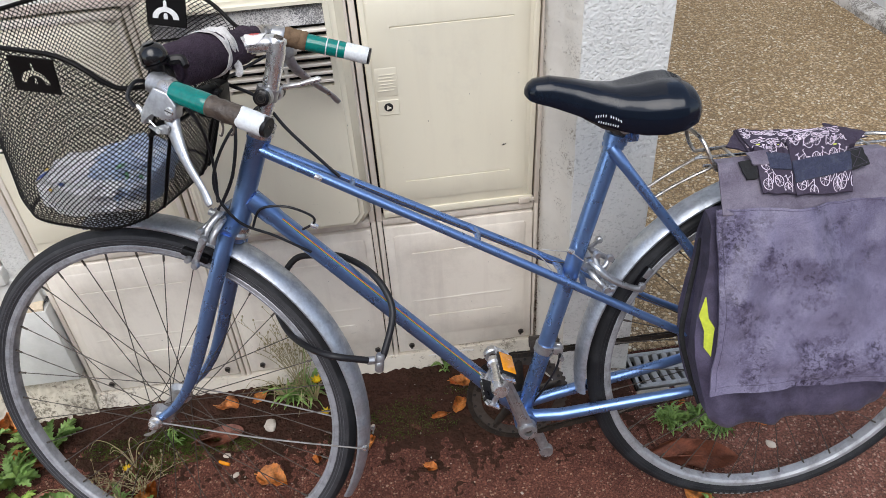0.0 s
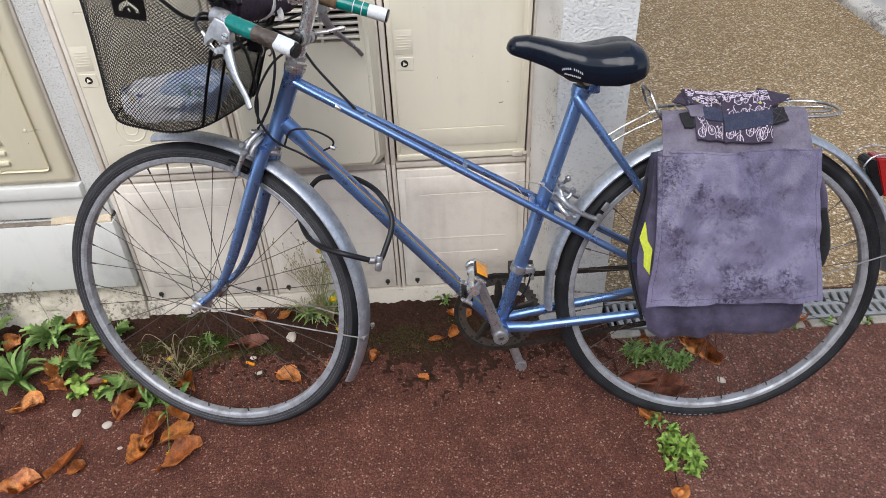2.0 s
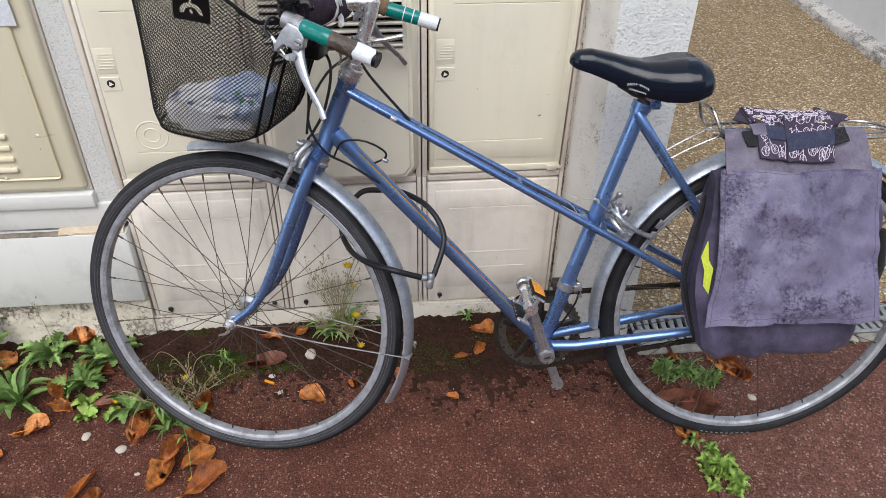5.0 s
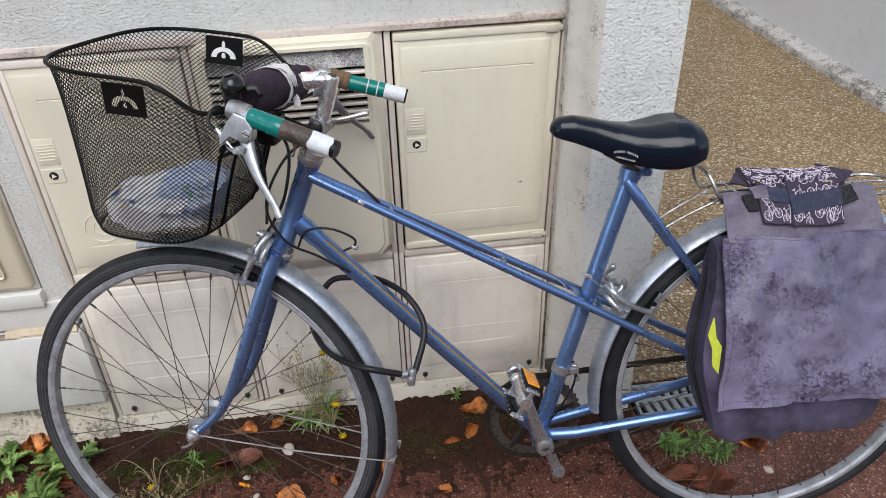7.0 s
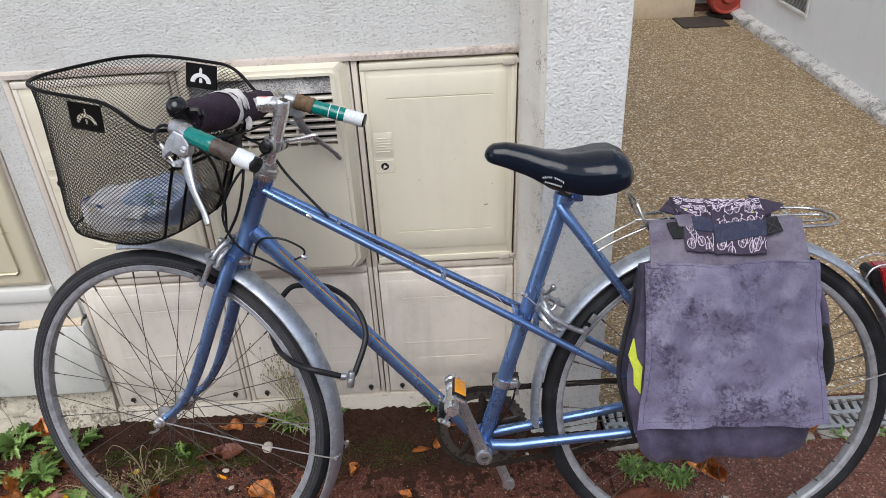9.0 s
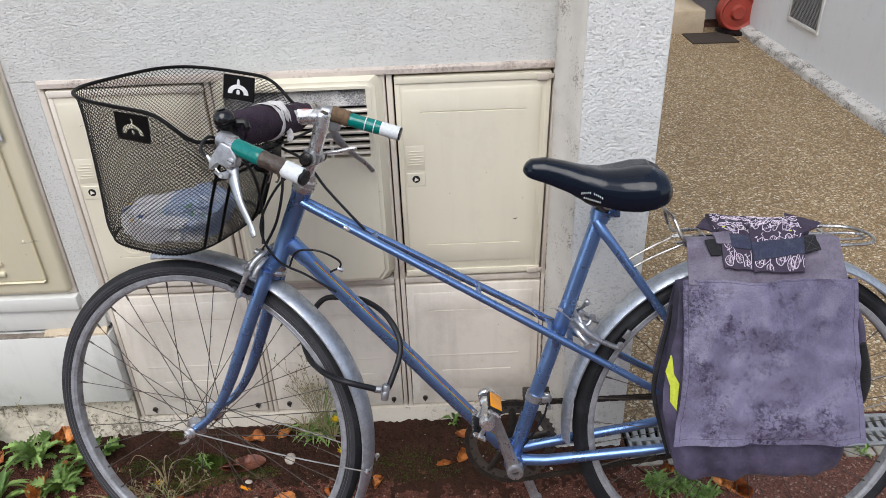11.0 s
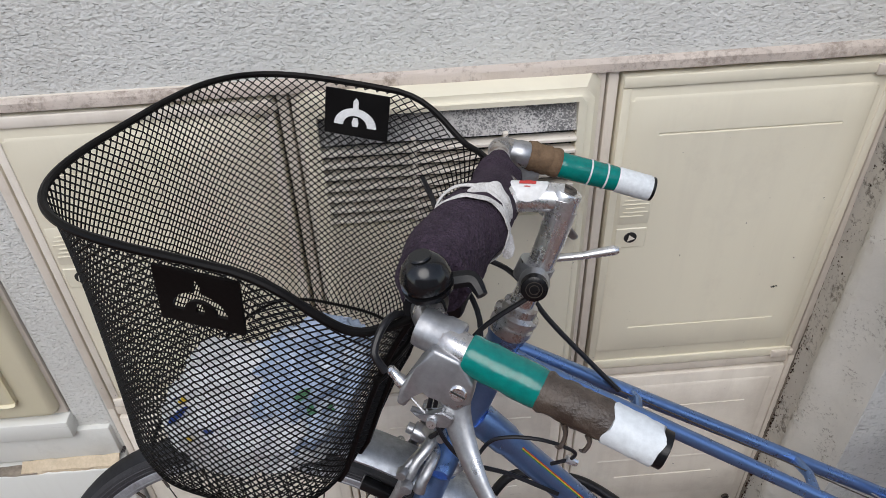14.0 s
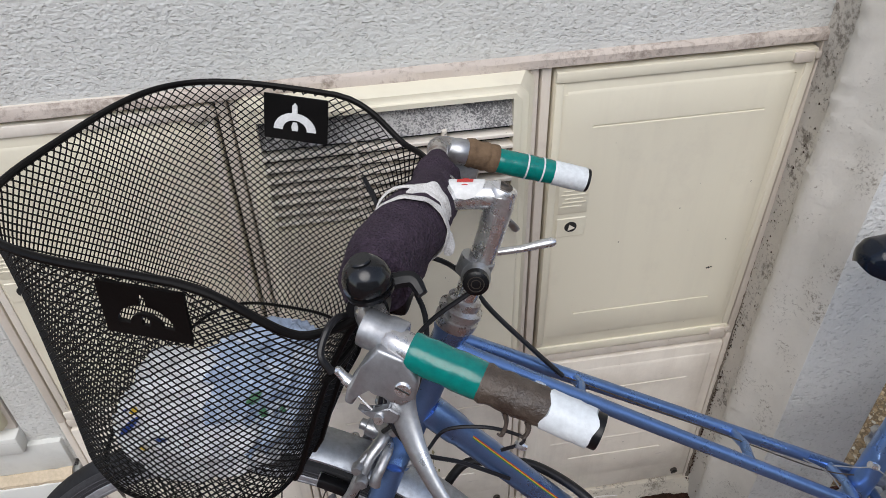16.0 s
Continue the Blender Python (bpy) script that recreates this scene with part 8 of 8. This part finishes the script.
lathe(bm, [(0.0055, -0.006), (0.0068, -0.005), (0.0068, 0.006), (0.0055, 0.007)], (-0.062, -0.102, 0.490), V((0.05, 0.01, -0.008)), 16)
part("ferrule", bm, M_ALLOY, body)

# ---- leaves, weeds and grit ----
def curled_leaf(length, width, curl, twist, seed, calm=1.0):
    """A dry leaf with a midrib, pointed tip, wavy toothed edge and its own curl; a calm one lies flat."""
    bm = B()
    n, w = 22, 8
    top = []
    for i in range(n + 1):
        t = i / n
        half = width * 0.5 * (math.sin(math.pi * min(1.0, 0.03 + 0.96 * t ** 1.2)) ** 0.62) * (1 + 0.05 * (i % 2) - 0.025) + 0.0008
        row = []
        for j in range(w + 1):
            s = 2 * j / w - 1
            x, y = (t - 0.5) * length, s * half * (1 + 0.55 * calm * wob(t * 3.2, s * 0.5, seed + 3) + 0.08 * wob(t * 11, s, seed + 6))
            z = curl * (s * s) * half * 1.5 + curl * 0.10 * length * (2 * t - 1) ** 2 + calm * (0.26 * width * wob(t * 2.2, s * 1.1, seed) + 0.30 * width * abs(s) * wob(t * 1.4, s * 0.4, seed + 31) + 0.025 * width * wob(t * 7, s * 3, seed + 5)) + twist * x * s * 0.5
            z += calm * 0.18 * width * abs(wob(t * 3.2, s * 2.0, seed + 9)) + calm * 0.10 * width * wob(t * 3, s, seed + 20)
            row.append(bm.verts.new((x, y + 0.12 * width * math.sin(2.2 * t + seed), z)))
        top.append(row)
    for a, b in zip(top, top[1:]):
        for j in range(w):
            bm.faces.new((a[j], a[j + 1], b[j + 1], b[j]))
    bmesh.ops.solidify(bm, geom=list(bm.faces), thickness=0.0006)
    tube(bm, [(-0.5 * length - 0.08 * length, 0.1 * width * math.sin(seed), 0.010 * calm), (-0.5 * length, 0, 0.006), (0.1 * length, 0.05 * width, 0.004)], [0.0010, 0.0011, 0.0006], 5)
    low = min(v.co.z for v in bm.verts)
    for v in bm.verts:
        v.co.z -= low
    return bm


def ground_at(x, y, reach):
    """Height of soil or asphalt under a small thing."""
    return max(0.0, max(soil_height(x + i * reach, y + j * reach) for i in (-1, 0, 1) for j in (-0.6, 0, 0.6)) - 0.002)


LEAVES = [  # x, y, length, width, heading, curl
    (-0.703, -0.343, 0.150, 0.080, 72, 0.45), (-0.628, -0.425, 0.105, 0.050, 75, 0.9), (-0.648, -0.480, 0.110, 0.066, 62, 0.7), (-0.569, -0.443, 0.110, 0.062, 35, 0.5),
    (-0.545, -0.513, 0.150, 0.066, 42, 0.2), (-0.812, -0.505, 0.140, 0.024, 62, 1.3), (-0.780, -0.525, 0.055, 0.036, 45, 0.7), (-0.967, -0.333, 0.105, 0.068, 15, 0.5),
    (-0.937, -0.200, 0.120, 0.056, 95, 0.8), (-0.892, -0.560, 0.115, 0.070, 20, 0.6), (-0.985, -0.555, 0.100, 0.065, 140, 0.5), (-0.583, -0.285, 0.075, 0.055, 130, 0.5),
    (-0.570, -0.377, 0.090, 0.060, 118, 0.5), (-0.937, -0.045, 0.100, 0.060, 30, 0.7), (-1.102, -0.100, 0.080, 0.060, 70, 0.5), (-0.909, -0.125, 0.070, 0.040, 130, 0.7),
    (-0.925, -0.262, 0.095, 0.050, -15, 0.4), (-0.322, -0.288, 0.090, 0.062, -24, 0.45), (0.018, -0.310, 0.038, 0.024, -30, 0.6), (-0.107, -0.222, 0.052, 0.028, 72, 0.9),
    (0.103, -0.150, 0.062, 0.034, 60, 0.5), (0.735, -0.268, 0.165, 0.066, -58, 0.3), (0.543, -0.478, 0.080, 0.046, -62, 0.5), (0.559, -0.690, 0.060, 0.040, 70, 0.5),
    (0.600, -0.223, 0.050, 0.034, 40, 0.5), (0.124, -0.086, 0.085, 0.050, -12, 0.5), (1.02, -0.185, 0.085, 0.055, 20, 0.6), (0.98, -0.16, 0.06, 0.04, 70, 0.6),
    (-0.44, -0.060, 0.07, 0.04, 5, 0.4), (-0.36, -0.055, 0.06, 0.035, 40, 0.5), (-0.225, -0.245, 0.030, 0.020, 100, 0.5), (-1.04, -0.405, 0.09, 0.05, 20, 0.6), (0.060, -0.175, 0.060, 0.018, 10, 1.0),
]
WET_LEAVES = [(0.580, -0.378, 0.185, 0.080, -9, 0.10), (-0.451, -0.146, 0.110, 0.052, 10, 0.3), (-0.815, -0.263, 0.080, 0.040, 5, 0.4), (-0.866, -0.142, 0.085, 0.060, 160, 0.4)]
for i, (x, y, l, w, h, c) in enumerate(WET_LEAVES):
    leaf = part("fallen_leaf", curled_leaf(l, w, c, 0.02, 70 + i * 2.3, 0.25), M_LEAF_RED, None, "", True, 60)
    leaf.matrix_basis = pose(x, y, 0.003 + ground_at(x, y, 0.3 * l), 0, 0, h)
    tagged(leaf, "wet flattened red-brown autumn leaf on the pavement", "leaf", "fallen leaves")
for i, (x, y, l, w, h, c) in enumerate(LEAVES):
    z = 0.001 + ground_at(x, y, 0.25 * l)
    leaf = part("fallen_leaf", curled_leaf(l * 0.77, w * 0.82, c * 0.9, 0.5 * math.sin(i * 2.1), i * 1.7), M_LEAF_BROWN, None, "", True, 60)
    leaf.matrix_basis = pose(x, y, z, 0, 0, h)
    tagged(leaf, "curled orange-brown autumn leaf on the pavement" if l > 0.06 else "small orange-brown leaf scrap on the pavement", "leaf", "fallen leaves")


def weed_leaf(length, width, lobes, arch_, seed):
    """A long weed leaf with a toothed outline, arching up and over."""
    bm = B()
    n = 14
    rows = []
    for i in range(n + 1):
        t = i / n
        half = width * 0.5 * (math.sin(math.pi * (0.06 + 0.92 * t)) ** 0.8) * (1 + lobes * (0.5 if i % 2 else -0.5))
        x = length * t
        z = arch_ * 0.75 * length * math.sin(math.pi * 0.85 * t) + 0.06 * length * wob(t * 4, seed)
        rows.append([bm.verts.new((x + (half * 0.5 if i % 2 else 0) * abs(k), k * half, z + 0.28 * half * abs(k))) for k in (-1, -0.5, 0, 0.5, 1)])
    for a, b in zip(rows, rows[1:]):
        for j in range(4):
            bm.faces.new((a[j], a[j + 1], b[j + 1], b[j]))
    bmesh.ops.solidify(bm, geom=list(bm.faces), thickness=0.0005)
    return bm


def rosette(x, y, count, length, width, lobes, label, seed, arch_=0.3, tilt=30):
    paint = M_LEAF_BRIGHT if "bright" in label or "bushy" in label else M_LEAF_GREEN
    rnd = random.Random(seed)
    z = max(0.001, soil_height(x, y))
    plant = empty("weed", pose(x, y, z))
    tagged(plant, label, "weed", "weeds in the pavement")
    shapes = [part("leaf", weed_leaf(length * (0.8 + 0.2 * k), width, lobes, arch_ * (0.7 + 0.3 * k), seed + k), paint, plant, "", True, 60) for k in range(3)]
    for k in range(count):
        o = shapes[k] if k < 3 else new("leaf", shapes[k % 3].data)
        o.parent = plant
        s = rnd.uniform(0.55, 1.15)
        o.matrix_basis = pose(rnd.uniform(-0.006, 0.006), rnd.uniform(-0.006, 0.006), 0.0, rnd.uniform(-18, 18), -rnd.uniform(-3, tilt), 360 * k / count * 2.4 + rnd.uniform(-20, 20)) @ Matrix.Scale(s, 4)
    return plant


rosette(-1.027, -0.240, 26, 0.130, 0.022, 0.08, "long-leaved green rosette weed on the pavement", 11, 0.42, 34)
rosette(-1.15, -0.27, 13, 0.12, 0.022, 0.25, "long-leaved green weed on the pavement", 12, 0.3)
rosette(-0.985, -0.095, 18, 0.078, 0.022, 0.75, "upright green lobed weed at the wall foot", 13, 0.5, 45)
rosette(-0.88, -0.19, 16, 0.060, 0.022, 0.6, "small green weed among fallen leaves", 14, 0.4)
rosette(-1.16, -0.16, 15, 0.13, 0.024, 0.4, "broad-leaved green weed at the plinth", 51, 0.4)
rosette(-0.895, -0.190, 18, 0.060, 0.022, 0.8, "green lobed weed among leaves", 53, 0.45)
rosette(-0.83, -0.11, 12, 0.065, 0.024, 0.6, "small green weed at the wall foot", 15, 0.4)
rosette(-0.86, -0.255, 12, 0.034, 0.020, 0.2, "low bright green weed on the pavement", 16, 0.3)
rosette(-0.755, -0.285, 12, 0.065, 0.026, 0.2, "green weed under the front wheel", 17, 0.35)
rosette(-0.645, -0.315, 14, 0.065, 0.016, 0.5, "green weed beside the front tyre", 18, 0.4)
rosette(-0.60, -0.36, 10, 0.055, 0.014, 0.4, "thin green weed beside the front tyre", 19, 0.4)
rosette(-0.855, -0.292, 12, 0.030, 0.022, 0.0, "low round-leaved bright green weed on the pavement", 61, 0.3, 20)
rosette(-0.80, -0.295, 10, 0.030, 0.022, 0.0, "low round-leaved bright green weed on the pavement", 62, 0.3, 20)
rosette(-0.893, -0.082, 16, 0.062, 0.018, 0.7, "toothed green weed at the wall foot", 63, 0.3, 25)
rosette(-1.03, -0.085, 16, 0.070, 0.020, 0.7, "toothed green weed at the plinth", 64, 0.3, 25)
rosette(-0.555, -0.140, 22, 0.035, 0.006, 0.2, "tuft of short grass in the soil", 65, 0.6, 70)
rosette(-0.655, -0.345, 24, 0.060, 0.006, 0.2, "grassy tuft beside the front tyre", 66, 0.6, 60)
rosette(0.555, -0.275, 46, 0.050, 0.006, 0.9, "feathery green weed below the rear wheel", 20, 0.6, 65)
rosette(0.615, -0.285, 46, 0.050, 0.006, 0.9, "feathery green weed below the rear wheel", 21, 0.6, 65)
rosette(0.665, -0.31, 30, 0.040, 0.005, 0.9, "feathery green weed below the rear wheel", 22, 0.5)
rnd_w = random.Random(9)
for k in range(9):
    rosette(0.590 + rnd_w.uniform(-0.034, 0.038), -0.520 - 0.014 * k, 20, 0.024, 0.011, 0.6, "bushy bright green weed on the open pavement", 80 + k, 0.6, 62)
for k in range(10):
    rosette(0.545 + 0.015 * k, -0.27 - 0.004 * k + rnd_w.uniform(-0.022, 0.022), 16, 0.028, 0.007, 0.5, "creeping green weed below the rear wheel", 95 + k, 0.6, 55)
rosette(0.588, -0.57, 44, 0.034, 0.009, 0.6, "bushy green weed on the open pavement", 23, 0.7, 65)
rosette(0.608, -0.62, 40, 0.034, 0.009, 0.6, "bushy green weed on the open pavement", 24, 0.7, 65)
rosette(0.560, -0.49, 16, 0.030, 0.010, 0.5, "small green weed beside the rear tyre", 25, 0.7)
rosette(-0.245, -0.055, 30, 0.060, 0.008, 0.4, "leafy base of a tall dry weed at the wall", 26, 0.5)
rosette(-0.285, -0.065, 26, 0.060, 0.008, 0.4, "leafy base of a tall dry weed at the wall", 27, 0.5)
rosette(-0.155, -0.03, 9, 0.030, 0.010, 0.4, "small green weed at the wall foot", 28, 0.5)
rosette(0.085, -0.035, 9, 0.028, 0.010, 0.4, "small green weed at the wall foot", 29, 0.5)
for i, x in enumerate((1.00, 1.10, 1.20, 1.30, 0.93)):
    rosette(x, -0.197, 9, 0.022, 0.010, 0.4, "tiny green weed in the joint by the drain", 30 + i, 0.5)


def stalks(x, y, count, height, spread, seed, label, flowers=()):
    """Thin dry stalks with side twigs, and yellow flower heads on some."""
    rnd = random.Random(seed)
    plant = empty("flowering_weed", pose(x, y, max(0.0, soil_height(x, y))))
    tagged(plant, label, "weed", "weeds in the pavement")
    for k in range(count):
        bm = B()
        lean = V((rnd.uniform(-1, 1) * spread, rnd.uniform(-1, 0.15) * spread * 0.6, 0))
        h = height * rnd.uniform(0.6, 1.0)
        pts = [(0.01 * rnd.uniform(-1, 1), 0.01 * rnd.uniform(-1, 1), 0), lean * 0.35 * h + V((0, 0, 0.45 * h)), lean * 0.8 * h + V((0, 0, 0.8 * h)), lean * h * 1.2 + V((0, 0, h))]
        p = spline(pts, 5)
        tube(bm, p, [0.0010, 0.0007, 0.0005], 5)
        for q in p[6::2]:
            tip = q + V((rnd.uniform(-0.02, 0.02), rnd.uniform(-0.02, 0.02), rnd.uniform(0.012, 0.035)))
            tube(bm, [q, tip], [0.0006, 0.0004], 4)
            lathe(bm, [(0, -0.002), (0.0022, 0.001), (0.0012, 0.005), (0, 0.006)], tip, (0, 0, 1), 6)
        part("stalk", bm, M_STALK, plant, "", True, 60)
    for fx, fy, fz, r in flowers:
        top = V((fx - x, fy - y, fz))
        bm = B()
        tube(bm, spline([(0, 0, 0), top * 0.5 + V((0.01, -0.01, 0.02)), top], 5), 0.0009, 5)
        stem_ = part("flower_stalk", bm, M_LEAF_GREEN, plant)
        bm = B()
        for j in range(16):
            a = 2 * math.pi * j / 16
            rr = r * (1.0 if j % 2 else 0.75)
            d = V((math.cos(a), math.sin(a), 0.25 + 0.3 * (j % 2)))
            s_ = V((-math.sin(a), math.cos(a), 0)) * r * 0.22
            q = [top, top + d * rr * 0.6 + s_, top + d * rr, top + d * rr * 0.6 - s_]
            bm.faces.new([bm.verts.new(v) for v in q])
        bmesh.ops.solidify(bm, geom=list(bm.faces), thickness=0.0006)
        lathe(bm, [(0, -0.005), (r * 0.35, 0.0), (r * 0.3, 0.003), (0, 0.004)], top, (0, 0, 1), 10)
        part("flower_head", bm, M_FLOWER, stem_, "bright yellow flower head", False)
    return plant


stalks(-0.262, -0.05, 22, 0.27, 0.35, 41, "tall dry weed with yellow flowers against the cabinets", [(-0.222, -0.11, 0.262, 0.014), (-0.212, -0.11, 0.100, 0.014), (-0.205, -0.13, 0.012, 0.012), (-0.212, -0.09, 0.185, 0.006)])
stalks(-0.60, -0.27, 9, 0.15, 0.9, 42, "dry bent weed stalks with yellow flowers by the front wheel", [(-0.625, -0.24, 0.055, 0.010), (-0.79, -0.27, 0.020, 0.010)])
stalks(-0.64, -0.30, 8, 0.13, 1.3, 43, "dry bent weed stalks by the front wheel", [(-0.575, -0.50, 0.006, 0.009)])
stalks(-0.985, -0.075, 1, 0.20, 0.25, 44, "single tall dry stalk at the plinth")

def grass_arcs(x, y, count, reach, height, seed, label):
    """Long thin blades that rise and bow over."""
    rnd = random.Random(seed)
    tuft = empty("dry_grass", pose(x, y, 0.004))
    tagged(tuft, label, "grass", "weeds in the pavement")
    for k in range(count):
        a = rnd.uniform(0, 6.28)
        d = V((math.cos(a), 0.5 * math.sin(a) - 0.25, 0)) * reach * rnd.uniform(0.5, 1.1)
        h = height * rnd.uniform(0.5, 1.1)
        bm = B()
        tube(bm, spline([(0, 0, 0), d * 0.25 + V((0, 0, h * 0.75)), d * 0.65 + V((0, 0, h)), d + V((0, 0, h * 0.6 + 0.002))], 6), [0.0013, 0.0011, 0.0004], 5, False, 0.5)
        part("blade", bm, M_STALK, tuft, "", True, 60)
    return tuft


grass_arcs(-0.63, -0.20, 6, 0.13, 0.10, 71, "arching dry grass blades behind the front wheel")
grass_arcs(-0.72, -0.27, 6, 0.15, 0.05, 72, "arching dry grass blades by the front wheel")
grass_arcs(-0.30, -0.07, 16, 0.10, 0.09, 73, "tangled dry grass at the foot of the tall weed")
grass_arcs(-0.23, -0.08, 16, 0.09, 0.10, 74, "tangled dry grass at the foot of the tall weed")

# pebbles and a stub, each a thing of its own
def pebble(x, y, r, flat_, seed, mat_=None, label="pale flat pebble on the pavement"):
    bm = B()
    bmesh.ops.create_icosphere(bm, subdivisions=2, radius=1.0)
    for v in bm.verts:
        k = 1 + 0.35 * noise.noise(v.co * 1.3 + V((seed, 0, 0)))
        v.co = V((v.co.x * r * k, v.co.y * r * 0.75 * k, v.co.z * r * flat_ * k))
    ob = part("pebble", bm, mat_ or M_PEBBLE)
    ob.matrix_basis = pose(x, y, r * flat_ * 0.6 + max(0.0, soil_height(x, y)), 0, 0, seed * 50)
    tagged(ob, label, "pebble", "loose pebbles")


for i, (x, y, r) in enumerate(((-0.75, -0.40, 0.014), (-0.84, -0.355, 0.012), (0.755, -0.372, 0.013), (-0.43, -0.20, 0.009), (-0.405, -0.255, 0.008), (-0.335, -0.135, 0.019), (0.32, -0.20, 0.005), (-0.70, -0.47, 0.006), (0.74, -0.43, 0.005), (0.20, -0.40, 0.004))):
    pebble(x, y, r, 0.4, i + 0.5)
bm = B()
lathe(bm, [(0, 0), (0.0038, 0), (0.0040, 0.012), (0.0038, 0.026), (0, 0.027)], (0, 0, 0.004), (1, -0.5, 0), 12)
stub = part("filter_stub", bm, M_AMBER)
stub.matrix_basis = pose(-0.445, -0.215, max(0.0, soil_height(-0.445, -0.215)))
tagged(stub, "orange cigarette filter lying on the pavement", "cigarette stub")

rnd = random.Random(77)
verts, faces = [], []
def crumb(x, y, z, r):
    b = len(verts)
    pts = [V((r, 0, 0)), V((-r * 0.6, r * 0.8, 0)), V((-r * 0.5, -r * 0.9, 0)), V((rnd.uniform(-0.3, 0.3) * r, rnd.uniform(-0.3, 0.3) * r, r * 0.8))]
    a = rnd.uniform(0, 6.28)
    for p in pts:
        verts.append((x + p.x * math.cos(a) - p.y * math.sin(a), y + p.x * math.sin(a) + p.y * math.cos(a), z + p.z))
    faces.extend(((b, b + 1, b + 3), (b + 1, b + 2, b + 3), (b + 2, b, b + 3)))
for _ in range(1700):
    x, y = rnd.uniform(-1.3, 1.6), -0.06 - 0.95 * rnd.random() ** 1.1
    crumb(x, y, max(0.0, soil_height(x, y)) - 0.0005, rnd.choice((0.0009, 0.0011, 0.0012, 0.0014, 0.0017, 0.0022, 0.0030)))
grit = raw_part("grit", verts, faces, M_PEBBLE)
tagged(grit, "pale grit scattered over the asphalt", "grit", kind="stuff")

# edge stones between pavement and drain, pieces of the pavement
for k in range(26):
    x = 0.52 + 0.088 * k + 0.006 * math.sin(k * 2.3)
    bm = B()
    box(bm, (0, -0.028, -0.02), (0.080 + 0.006 * math.sin(k * 1.7), 0.0, 0.006 + 0.002 * math.sin(k * 3.1)), 0.004)
    for v in bm.verts:
        v.co += 0.002 * noise.noise_vector(v.co * 40 + V((k, 0, 0)))
    st = part("edge_stone", bm, M_STONE_EDGE, ground)
    st.location = (x, -0.176, 0.0)
